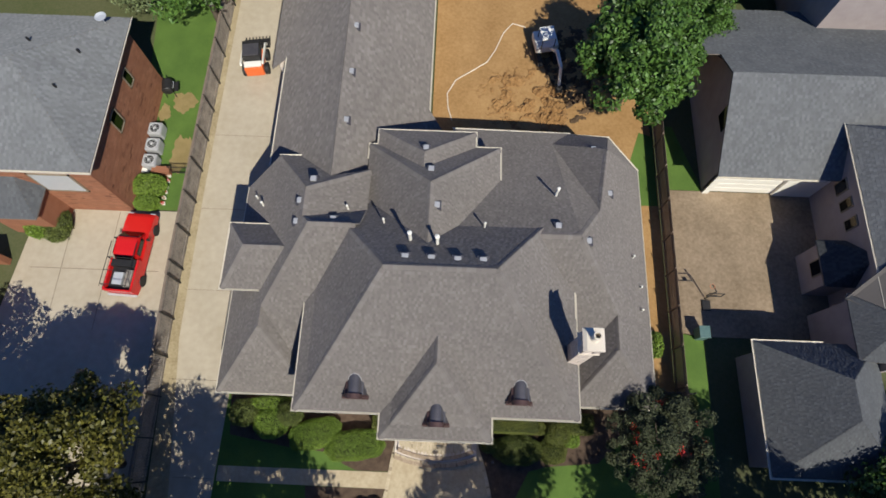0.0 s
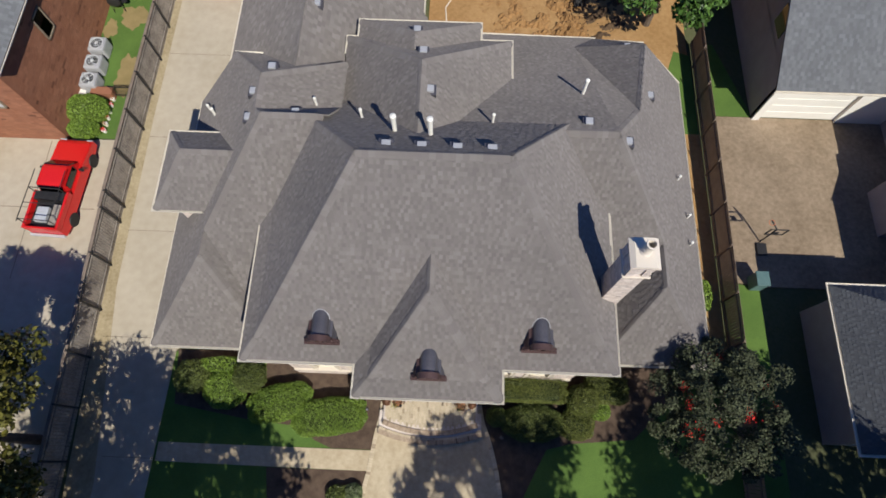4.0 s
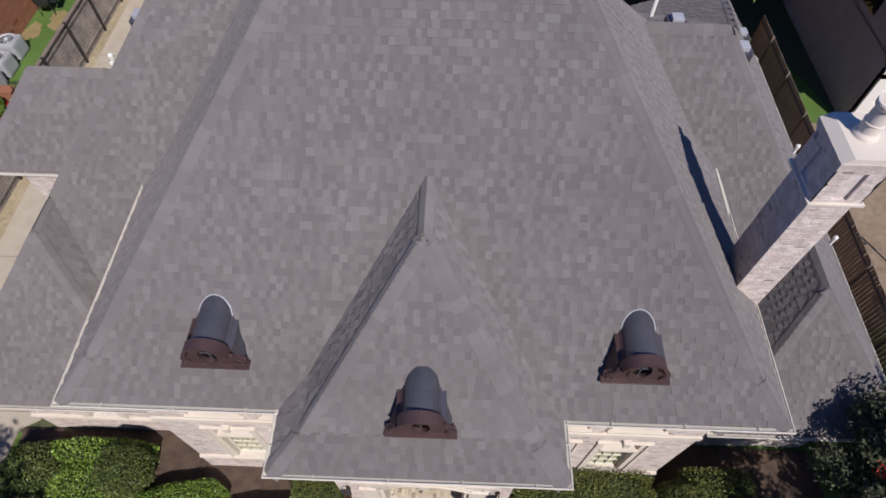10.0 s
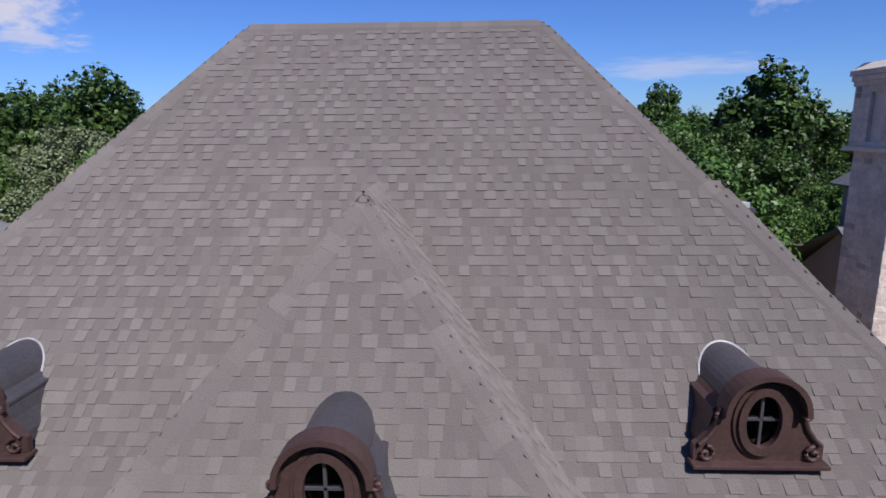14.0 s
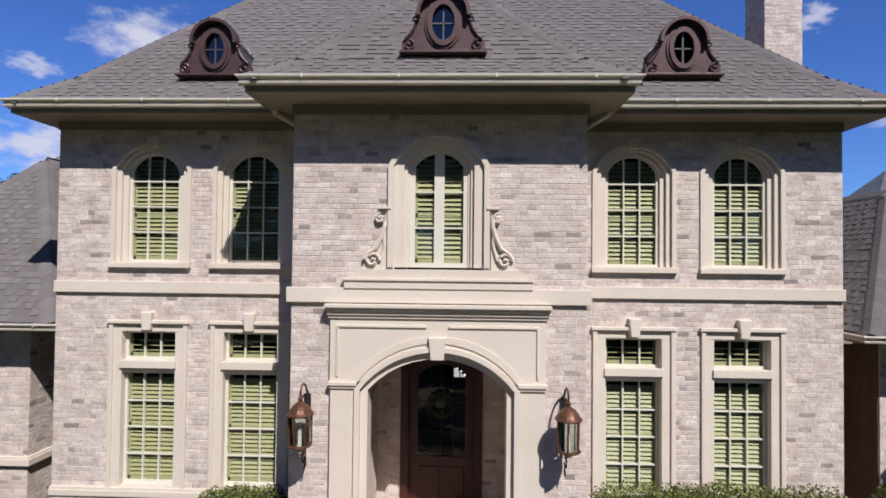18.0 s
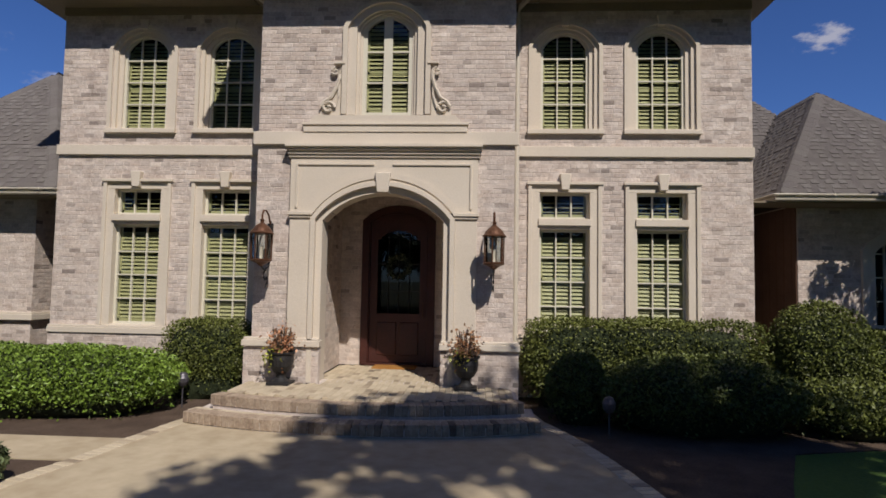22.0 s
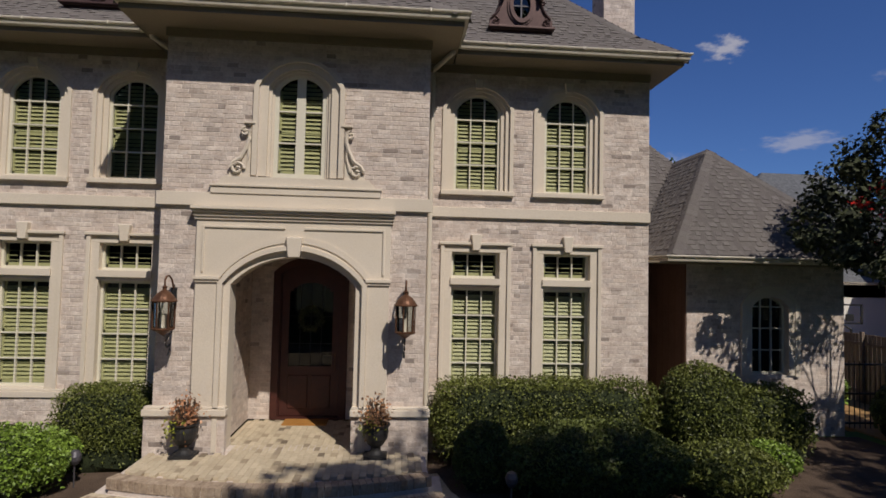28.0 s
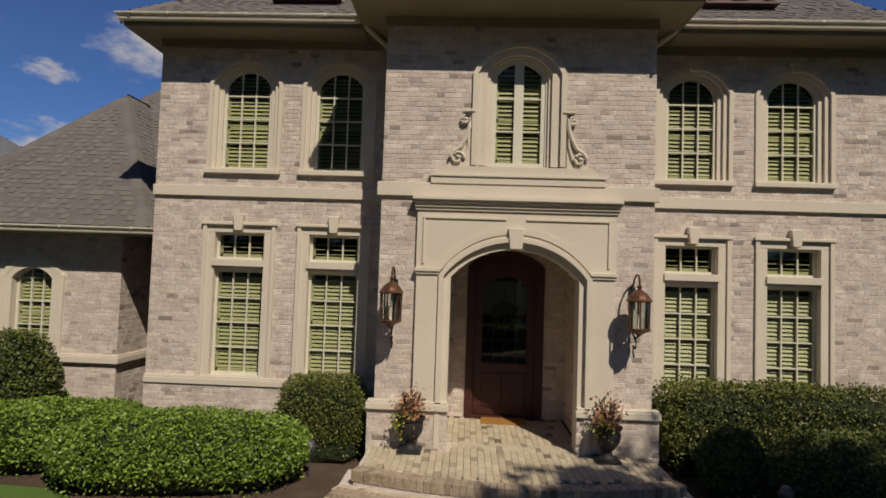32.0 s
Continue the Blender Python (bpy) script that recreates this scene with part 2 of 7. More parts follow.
    dry_grass=material("dry_grass", (0.20, 0.15, 0.06), (0.30, 0.225, 0.10), 0.95, 1.5, 30, 0.8),
    oak=leaf_material("oak_leaf", (0.028, 0.06, 0.012), (0.06, 0.105, 0.022)),
    ash=leaf_material("ash_leaf", (0.045, 0.095, 0.016), (0.075, 0.14, 0.028)),
    autumn=leaf_material("yellowing_leaf", (0.046, 0.051, 0.009), (0.112, 0.096, 0.017)),
    myrtle=leaf_material("myrtle_leaf", (0.034, 0.042, 0.020), (0.072, 0.080, 0.042), 0.8),
    pale_leaf=leaf_material("silvery_leaf", (0.09, 0.12, 0.05), (0.17, 0.20, 0.10)),
    pink_leaf=leaf_material("rosy_leaf", (0.30, 0.13, 0.07), (0.42, 0.24, 0.12)),
    lime_leaf=leaf_material("lime_leaf", (0.25, 0.27, 0.03), (0.36, 0.36, 0.06)),
    flower=leaf_material("red_flower", (0.55, 0.02, 0.02), (0.65, 0.05, 0.03)),
    teal=material("teal_plastic", (0.07, 0.13, 0.13), (0.11, 0.18, 0.17), 0.5, 3, 20, 0.05),
)


def glass_material(name, tint, rough=0.02, ior=1.52):
    m = bpy.data.materials.new(name)
    m.use_nodes = True
    n, ln = m.node_tree.nodes, m.node_tree.links.new
    n.remove(n["Principled BSDF"])
    clear, gloss, mix, fr = n.new("ShaderNodeBsdfTransparent"), n.new("ShaderNodeBsdfGlossy"), n.new("ShaderNodeMixShader"), n.new("ShaderNodeFresnel")
    clear.inputs["Color"].default_value = (*tint, 1)
    gloss.inputs["Roughness"].default_value = rough
    fr.inputs["IOR"].default_value = ior
    ln(fr.outputs[0], mix.inputs["Fac"])
    ln(clear.outputs[0], mix.inputs[1])
    ln(gloss.outputs[0], mix.inputs[2])
    ln(mix.outputs[0], n["Material Output"].inputs["Surface"])
    return m


M["glass"] = glass_material("window_glass", (0.82, 0.86, 0.84))
M["smoke"] = glass_material("smoked_glass", (0.30, 0.29, 0.28))
M["car_glass"] = glass_material("car_glass", (0.05, 0.05, 0.055), ior=1.85)


# ---- mesh helpers ----
def part(name, bm, mat, parent=None, label="", smooth=False):
    """Links a bmesh as one mesh object, under its thing or part."""
    me = bpy.data.meshes.new(name)
    bm.to_mesh(me)
    bm.free()
    me.materials.append(M[mat])
    if smooth:
        me.polygons.foreach_set("use_smooth", [True] * len(me.polygons))
    ob = new(name, me)
    if parent is not None:
        ob.parent = parent
    if label:
        ob["label"] = label
    return ob


def raw(name, verts, faces, mat, parent=None, label="", kind=""):
    me = bpy.data.meshes.new(name)
    me.from_pydata(verts, [], faces)
    me.materials.append(M[mat])
    ob = new(name, me)
    if parent is not None:
        ob.parent = parent
    return tagged(ob, label, "", "", kind)


def thing(name, label, category, at=(0, 0, 0), turn=0, group="", kind=""):
    ob = new(name)
    ob.empty_display_size = 0.2
    ob.matrix_basis = pose(*at, 0, 0, turn)
    return tagged(ob, label, category, group, kind)


def box(bm, x0, x1, y0, y1, z0, z1, bevel=0.0):
    v = [bm.verts.new((x, y, z)) for z in (z0, z1) for x, y in ((x0, y0), (x1, y0), (x1, y1), (x0, y1))]
    f = [bm.faces.new([v[i] for i in q]) for q in ((3, 2, 1, 0), (4, 5, 6, 7), (0, 1, 5, 4), (1, 2, 6, 5), (2, 3, 7, 6), (3, 0, 4, 7))]
    if bevel:
        edges = list({e for a in f for e in a.edges})
        bmesh.ops.bevel(bm, geom=edges, offset=bevel, segments=2, affect="EDGES", profile=0.6)
    return bm


def boxes(*dims, bevel=0.0):
    bm = bmesh.new()
    for d in dims:
        box(bm, *d, bevel=bevel)
    return bm


def prism(bm, pts, y0, y1, axis="y"):
    """Polygon pts (x, z) pushed from y0 to y1; axis 'x': pts are (y, z); axis 'z': pts are (x, y)."""
    def at(p, d):
        return {"y": (p[0], d, p[1]), "x": (d, p[0], p[1]), "z": (p[0], p[1], d)}[axis]
    a = [bm.verts.new(at(p, y0)) for p in pts]
    b = [bm.verts.new(at(p, y1)) for p in pts]
    bm.faces.new(a)
    bm.faces.new(b[::-1])
    for i in range(len(pts)):
        j = (i + 1) % len(pts)
        bm.faces.new((a[j], a[i], b[i], b[j]))
    bmesh.ops.recalc_face_normals(bm, faces=bm.faces[:])
    return bm


def band(bm, inner, outer, y0, y1, close=False):
    """A strip between two polylines of (x, z), pushed from y0 to y1."""
    n = len(inner)
    rows = [[bm.verts.new((p[0], y, p[1])) for p in line] for line in (inner, outer) for y in (y0, y1)]
    i0, i1, o0, o1 = rows
    for k in range(n if close else n - 1):
        j = (k + 1) % n
        for a, b in ((i0, o0), (o0, o1), (o1, i1), (i1, i0)):
            bm.faces.new((a[k], a[j], b[j], b[k]))
    if not close:
        for k in (0, n - 1):
            bm.faces.new((i0[k], o0[k], o1[k], i1[k]))
    bmesh.ops.recalc_face_normals(bm, faces=bm.faces[:])
    return bm


def tube(bm, pts, r, sides=8, r_end=None):
    pts = [Vector(p) for p in pts]
    rings = []
    for i, p in enumerate(pts):
        d = (pts[min(i + 1, len(pts) - 1)] - pts[max(i - 1, 0)]).normalized()
        u = d.orthogonal().normalized() if abs(d.z) > 0.99 else d.cross(Vector((0, 0, 1))).normalized()
        w = d.cross(u)
        q = r if r_end is None else r + (r_end - r) * i / (len(pts) - 1)
        rings.append([bm.verts.new(p + (u * math.cos(a) + w * math.sin(a)) * q) for a in [2 * math.pi * k / sides for k in range(sides)]])
    for a, b in zip(rings, rings[1:]):
        for k in range(sides):
            bm.faces.new((a[k], a[(k + 1) % sides], b[(k + 1) % sides], b[k]))
    bm.faces.new(rings[0][::-1])
    bm.faces.new(rings[-1])
    bmesh.ops.recalc_face_normals(bm, faces=bm.faces[:])
    return bm


def lathe(bm, profile, at=(0, 0, 0), sides=20):
    rings = []
    for r, z in profile:
        rings.append([bm.verts.new((at[0] + r * math.cos(2 * math.pi * k / sides), at[1] + r * math.sin(2 * math.pi * k / sides), at[2] + z)) for k in range(sides)])
    for a, b in zip(rings, rings[1:]):
        for k in range(sides):
            bm.faces.new((a[k], a[(k + 1) % sides], b[(k + 1) % sides], b[k]))
    bm.faces.new(rings[0][::-1])
    bm.faces.new(rings[-1])
    return bm


def arc(x0, x1, zs, rise, n=12):
    """Points of a segmental arch from (x0, zs) to (x1, zs)."""
    h = (x1 - x0) / 2
    r = (h * h + rise * rise) / (2 * rise)
    c = (x0 + x1) / 2
    a = math.asin(min(1, h / r)) if rise <= h else math.pi - math.asin(h / r)
    return [(c + r * math.sin(-a + 2 * a * i / n), zs + rise - r + r * math.cos(-a + 2 * a * i / n)) for i in range(n + 1)]


def arch_top(o, x):
    """Top of an opening (x0, x1, z0, spring, rise) at x."""
    x0, x1, z0, zs, rise = o
    if rise <= 0:
        return zs
    h = (x1 - x0) / 2
    r = (h * h + rise * rise) / (2 * rise)
    d = x - (x0 + x1) / 2
    return zs + rise - r + math.sqrt(max(r * r - d * d, 0))


def wall_mesh(bm, x0, x1, z0, z1, y0, y1, openings):
    """A wall slab with real openings."""
    cuts = {x0, x1}
    for o in openings:
        k = 1 if o[4] <= 0 else 12
        cuts |= {o[0] + (o[1] - o[0]) * i / k for i in range(k + 1)}
    cuts = sorted(c for c in cuts if x0 <= c <= x1)
    for a, b in zip(cuts, cuts[1:]):
        if b - a < 1e-5:
            continue
        m, spans = (a + b) / 2, [(z0, z1)]
        for o in openings:
            if o[0] < m < o[1]:
                t, out = arch_top(o, m), []
                for s, e in spans:
                    if t <= s or o[2] >= e:
                        out.append((s, e))
                        continue
                    if o[2] > s:
                        out.append((s, o[2]))
                    if t < e:
                        out.append((t, e))
                spans = out
        for s, e in spans:
            box(bm, a, b, y0, y1, s, e)
    bmesh.ops.remove_doubles(bm, verts=bm.verts[:], dist=0.0005)
    return bm


RNG = np.random.default_rng(7)


def brick_field(x0, x1, z0, z1, y, openings, place=None, length=0.205, height=0.079, gap=0.0065, proud=0.012):
    """Bricks of a running bond on the wall face y, clear of the openings: centre, half length and course height."""
    out = []
    rows = int(round((z1 - z0) / height))
    hh = (z1 - z0) / rows
    for r in range(rows):
        z = z0 + (r + 0.5) * hh
        u = x0 - (length / 2 if r % 2 else 0) - 0.03 * RNG.random()
        while u < x1:
            run = length * (0.5, 0.62, 0.78, 0.9, 0.96, 1.0, 1.04, 1.1, 1.18, 1.3)[int(RNG.integers(0, 10))]
            a, b = max(u, x0), min(u + run, x1)
            u += run
            if b - a < 0.05:
                continue
            spans = [(a, b)]
            for o in openings:
                nxt = []
                for s, e in spans:
                    mid = min(max((s + e) / 2, o[0] + 0.01), o[1] - 0.01)
                    if e <= o[0] or s >= o[1] or z + hh / 2 < o[2] or z - hh / 2 > arch_top(o, mid):
                        nxt.append((s, e))
                    else:
                        if s < o[0] - 0.04:
                            nxt.append((s, o[0]))
                        if e > o[1] + 0.04:
                            nxt.append((o[1], e))
                spans = nxt
            out += [((s + e) / 2, z, (e - s - gap) / 2, (hh - gap) / 2) for s, e in spans if e - s > 0.05]
    return out


def brick_mesh(bricks, y, mat, parent, turn=None, name="brickwork", depth=0.0022, jitter=0.0035):
    """All given bricks joined: front and four thin edges each."""
    vs, fs = [], []
    for (cx, cz, hx, hz), d in zip(bricks, RNG.random(len(bricks))):
        k = len(vs)
        f = y - (0.0015 if d < 0.35 else depth + jitter * d)
        e = 0.002 + 0.005 * d
        w = [(sx * (hx - 0.003 + 0.006 * u), sz * (hz - 0.003 + 0.006 * v)) for (sx, sz), u, v in zip(((-1, -1), (1, -1), (1, 1), (-1, 1)), RNG.random(4), RNG.random(4))]
        for yy, q in ((y, 0.0), ((y + f) / 2, 0.0), (f, e)):
            vs += [(cx + a * (1 - q / hx), yy, cz + c * (1 - q / hz)) for a, c in w]
        for lo in (0, 4):
            for i in range(4):
                j = (i + 1) % 4
                fs.append((k + lo + i, k + lo + j, k + lo + 4 + j, k + lo + 4 + i))
        fs.append((k + 8, k + 9, k + 10, k + 11))
    if turn:
        vs = [tuple(turn @ Vector(v)) for v in vs]
    return raw(name, vs, fs, mat, parent, "", "stuff")


def box_data(name, hx, hy, hz, mat, e=0.006):
    bm = bmesh.new()
    box(bm, -hx, hx, -hy, hy, -hz, hz)
    bmesh.ops.bevel(bm, geom=bm.edges[:], offset=e, segments=1, affect="EDGES")
    me = bpy.data.meshes.new(name)
    bm.to_mesh(me)
    bm.free()
    me.materials.append(M[mat])
    return me


def shingle_rows(poly, step=0.145, tab=0.125):
    """Tabs that cover a sloping polygon (list of points, any plane): corner quads, course by course."""
    p = [Vector(q) for q in poly]
    n = Vector((0, 0, 0))
    for i in range(len(p)):
        n += p[i].cross(p[(i + 1) % len(p)])
    n.normalize()
    if n.z < 0:
        n = -n
    up = (Vector((0, 0, 1)) - n * n.z).normalized()
    side = up.cross(n)
    o = p[0]
    uv = [((q - o).dot(side), (q - o).dot(up)) for q in p]
    v0, v1 = min(v for _, v in uv), max(v for _, v in uv)
    rows, v = [], v0
    while v < v1 - 0.02:
        vm, xs = min(v + step * 0.5, v1 - 0.01), []
        for (ua, va), (ub, vb) in zip(uv, uv[1:] + uv[:1]):
            if (va - vm) * (vb - vm) < 0:
                xs.append(ua + (ub - ua) * (vm - va) / (vb - va))
        xs.sort()
        for a, b in zip(xs[::2], xs[1::2]):
            u = a
            while u < b - 0.01:
                w = min(tab * (0.75 + 0.5 * RNG.random()), b - u)
                rows.append((u, u + w, v, min(v + step + 0.012, v1)))
                u += w
        v += step
    return o, side, up, n, rows


def shingles(polys, mat, parent, step=0.145, tab=0.125, thick=0.016, skip=None, name="shingling", lift=0.0):
    vs, fs, low = [], [], []
    for poly in polys:
        o, s, u, n, rows = shingle_rows(poly, step, tab)
        o = o + n * lift
        hs = RNG.random(len(rows))
        for r, ((a, b, c, d), k) in enumerate(zip(rows, hs)):
            if skip is not None and skip(o + s * ((a + b) / 2) + u * c):
                continue
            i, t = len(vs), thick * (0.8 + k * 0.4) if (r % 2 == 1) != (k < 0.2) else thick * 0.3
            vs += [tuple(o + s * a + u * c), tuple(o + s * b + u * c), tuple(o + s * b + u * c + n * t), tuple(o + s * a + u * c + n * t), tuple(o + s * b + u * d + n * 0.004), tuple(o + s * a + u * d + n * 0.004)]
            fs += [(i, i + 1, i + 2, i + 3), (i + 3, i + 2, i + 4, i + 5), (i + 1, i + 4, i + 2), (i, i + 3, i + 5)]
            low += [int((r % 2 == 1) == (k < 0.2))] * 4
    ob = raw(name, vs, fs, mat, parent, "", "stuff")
    # second slot: the darker copy that gives sunk tabs their shade
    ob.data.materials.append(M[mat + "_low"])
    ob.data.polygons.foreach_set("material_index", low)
    return ob


def leaf_cloud(points, normals, size, rng, droop=0.5):
    """One small folded leaf (two triangles each side) at each point."""
    n = len(points)
    d = rng.normal(size=(n, 3))
    nn = normals + rng.normal(scale=0.55, size=(n, 3))
    nn /= np.linalg.norm(nn, axis=1, keepdims=True) + 1e-9
    d -= nn * (d * nn).sum(1, keepdims=True)
    d /= np.linalg.norm(d, axis=1, keepdims=True) + 1e-9
    w = np.cross(nn, d)
    s = size * (0.6 + 0.8 * rng.random((n, 1)))
    v = np.empty((n, 4, 3))
    v[:, 0] = points - d * s
    v[:, 1] = points + w * s * 0.55 + nn * s * 0.12
    v[:, 2] = points + d * s
    v[:, 3] = points - w * s * 0.55 + nn * s * 0.12
    return v.reshape(-1, 3)


def leaf_mesh(name, v, mat):
    me = bpy.data.meshes.new(name)
    n = len(v) // 4
    me.vertices.add(len(v))
    me.vertices.foreach_set("co", v.astype(np.float32).ravel())
    me.loops.add(4 * n)
    me.loops.foreach_set("vertex_index", np.arange(4 * n, dtype=np.int32))
    me.polygons.add(n)
    me.polygons.foreach_set("loop_start", np.arange(n, dtype=np.int32) * 4)
    me.update()
    me.validate()
    me.materials.append(M[mat])
    return me


def crown_points(rng, count, rx, ry, rz, clumps, spread):
    """Leaf places in clumps set over an uneven dome."""
    c = rng.normal(size=(clumps, 3))
    c /= np.linalg.norm(c, axis=1, keepdims=True)
    c[:, 2] = np.where(c[:, 2] < -0.35, -c[:, 2] * 0.6, c[:, 2])
    rad = 0.45 + 0.55 * rng.random((clumps, 1)) ** 0.5
    c = c * rad * np.array([rx, ry, rz])
    who = rng.integers(0, clumps, count)
    off = rng.normal(size=(count, 3))
    off /= np.linalg.norm(off, axis=1, keepdims=True)
    size = (0.6 + 0.8 * rng.random(clumps))[who][:, None] * spread
    p = c[who] + off * size * (0.55 + 0.45 * rng.random((count, 1))) * np.array([1, 1, 0.8])
    return p, off, c


def tree(name, label, at, height, rx, rz, mat, seed, leaves=7000, leaf=0.13, clumps=60, spread=None, trunk=0.2, group="", category="tree", ry=None):
    """Tapered trunk with limbs that reach into a clumped crown."""
    rng = np.random.default_rng(seed)
    t = thing(name, label, category, at, group=group)
    ry = ry or rx
    cz = height - rz
    p, off, c = crown_points(rng, leaves, rx, ry, rz, clumps, spread or rx * 0.32)
    bm = bmesh.new()
    bend = rng.normal(scale=0.15, size=2)
    top = Vector((bend[0], bend[1], cz))
    tube(bm, [(0, 0, -0.1), (bend[0] * 0.4, bend[1] * 0.4, cz * 0.5), top, top + Vector((0, 0, rz * 0.5))], trunk, 10, trunk * 0.25)
    for q in c[:min(18, clumps)]:
        s = top * (0.55 + 0.4 * rng.random())
        e = Vector((q[0], q[1], q[2] + cz))
        m = s.lerp(e, 0.5) + Vector((0, 0, -0.08 * height * 0.3))
        tube(bm, [s, m, e], trunk * 0.32, 5, trunk * 0.06)
    part("trunk", bm, "bark", t)
    v = leaf_cloud(p + np.array([0, 0, cz]), off * 0.6 + np.array([0, 0, 0.5]), leaf, rng)
    ob = new("crown", leaf_mesh("crown", v, mat))
    ob.parent = t
    return t


def shrub(name, label, at, sx, sy, sz, mat, seed, leaves=2500, leaf=0.035, square=3.0, turn=0, group="", category="shrub", bumps=0.05):
    """Clipped shrub: a rounded block or dome of leaves over a near-black core, its inner shade painted in."""
    rng = np.random.default_rng(seed)
    t = thing(name, label, category, at, turn, group)
    d = rng.normal(size=(leaves, 3))
    d[:, 2] = np.abs(d[:, 2]) * 1.0 - 0.25
    d /= np.linalg.norm(d, axis=1, keepdims=True)
    k = 1 / (np.abs(d) ** square).sum(1, keepdims=True) ** (1 / square)
    p = d * k
    wob = 1 + bumps * (np.sin(p[:, :1] * 9 + seed) + np.cos(p[:, 1:2] * 8 + seed * 2) + np.sin(p[:, 2:] * 7)) / 2
    p = p * wob * (0.86 + 0.16 * rng.random((leaves, 1)))
    p = p * np.array([sx, sy, sz * 0.62]) + np.array([0, 0, sz * 0.40])
    p = p[p[:, 2] > 0.01]
    v = leaf_cloud(p, d[:len(p)] * 0.8 + np.array([0, 0, 0.3]), leaf, rng)
    ob = new("foliage", leaf_mesh("foliage", v, mat))
    ob.parent = t
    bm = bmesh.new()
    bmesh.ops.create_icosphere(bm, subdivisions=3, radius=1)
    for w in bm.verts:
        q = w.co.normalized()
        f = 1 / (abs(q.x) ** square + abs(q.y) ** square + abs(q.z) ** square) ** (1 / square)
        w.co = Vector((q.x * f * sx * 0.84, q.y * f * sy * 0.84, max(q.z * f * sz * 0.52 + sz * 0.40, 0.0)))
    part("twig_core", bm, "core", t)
    return t


# near-black green: the shade among the leaves is put into the core's colour
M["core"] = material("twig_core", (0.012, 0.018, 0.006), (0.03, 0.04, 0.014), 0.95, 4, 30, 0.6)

# ---- the brick house ----
house = thing("house", "two-storey pale brick house with stone trim and steep grey shingle roof", "house", (0, 0, 0))
GROUND, PORCH = -0.5, -0.18
WY = 1.07          # front face of the two flanking walls; the entrance bay stands at y = 0

UP = [(c - 0.445, c + 0.445, 4.33, 5.90, 0.28) for c in (-3.165, 3.155, -4.89, 4.90)]
LOW = [(c - 0.46, c + 0.46, 0.60, 2.50, 0) for c in (-3.165, 3.155, -4.89, 4.90)]
TRANSOM = [(c - 0.46, c + 0.46, 2.68, 3.18, 0) for c in (-3.165, 3.155, -4.89, 4.90)]
BAYWIN = (-0.43, 0.43, 4.30, 5.80, 0.25)
ENTRY = (-1.02, 1.02, PORCH, 2.50, 0.47)


def wider(o, w, sink=0.0, lift=0.75):
    """An opening grown by w on both sides and by a little less at its crown."""
    return (o[0] - w, o[1] + w, o[2] - sink, o[3] + (0 if o[4] > 0 else w), o[4] + w * lift if o[4] > 0 else 0)


front_walls = []
for s, nm in ((-1, "flank_wall"), (1, "flank_wall")):
    xa, xb = (-6.5, -2.15) if s < 0 else (2.15, 6.5)
    ops = [wider(o, 0.16, 0.03) for o in UP if o[0] * s > 0] + [o for o in LOW + TRANSOM if o[0] * s > 0]
    w = part("flank_wall", wall_mesh(bmesh.new(), xa, xb, GROUND - 0.1, 6.74, WY, WY + 0.3, ops), "mortar", house, "pale tumbled brick wall")
    front_walls.append((w, xa, xb, ops))
bay_wall = part("bay_wall", wall_mesh(bmesh.new(), -2.17, 2.17, GROUND - 0.1, 6.74, 0.0, 0.3, [wider(BAYWIN, 0.22, 0.03), (-1.05, 1.05, PORCH, 2.52, 0.49)]), "mortar", house, "pale tumbled brick wall of the entrance bay")
part("bay_return", boxes((-2.17, -1.87, 0.3, WY + 0.29, GROUND, 6.74)), "mortar", house)
part("bay_return", boxes((1.87, 2.17, 0.3, WY + 0.29, GROUND, 6.74)), "mortar", house)
side_walls = []
for s in (-1, 1):
    side_walls.append(part("side_wall", boxes((min(s * 6.5, s * 6.2), max(s * 6.5, s * 6.2), WY + 0.3, 11.4, GROUND, 6.74)), "mortar", house))
part("rear_wall", boxes((-6.2, 6.2, 11.1, 11.4, GROUND, 6.74)), "mortar", house)
part("rear_block_wall", boxes((-3.8, 2.5, 11.4, 14.5, GROUND, 6.85), (-3.3, 1.15, 14.5, 15.45, GROUND, 6.85)), "mortar", house)


def turned(x, y, a):
    return Matrix.Translation((x, y, 0)) @ Matrix.Rotation(radians(a), 4, "Z")


# surfaces of the bay's two narrow sides and of the house's flanks
brick_mesh(brick_field(0, WY, GROUND, 6.72, 0, []), 0, "brick", bay_wall, turned(2.17, 0, 90))
brick_mesh(brick_field(-WY, 0, GROUND, 6.72, 0, []), 0, "brick", bay_wall, turned(-2.17, 0, -90))
brick_mesh(brick_field(0, 10, GROUND, 6.72, 0, []), 0, "brick", side_walls[1], turned(6.5, WY, 90))
brick_mesh(brick_field(-10, 0, GROUND, 6.72, 0, []), 0, "brick", side_walls[0], turned(-6.5, WY, -90))


def bands(parent, x0, x1, y, zs, ends=0.0, mat="stone", name="stone_band"):
    """A moulded horizontal band: rows of (z0, z1, projection)."""
    bm = bmesh.new()
    for z0, z1, d in zs:
        box(bm, x0 - ends * d, x1 + ends * d, y - d, y + 0.02, z0, z1, bevel=0.008)
    return part(name, bm, mat, parent)


for s in (-1, 1):
    xa, xb = (-6.5, -2.17) if s < 0 else (2.17, 6.5)
    bands(house, xa, xb, WY, [(3.82, 4.01, 0.06)], 0.2, name="belt_course")
    bands(house, xa, xb, WY, [(-0.55, 0.44, 0.05)], 0, "mortar", "plinth")
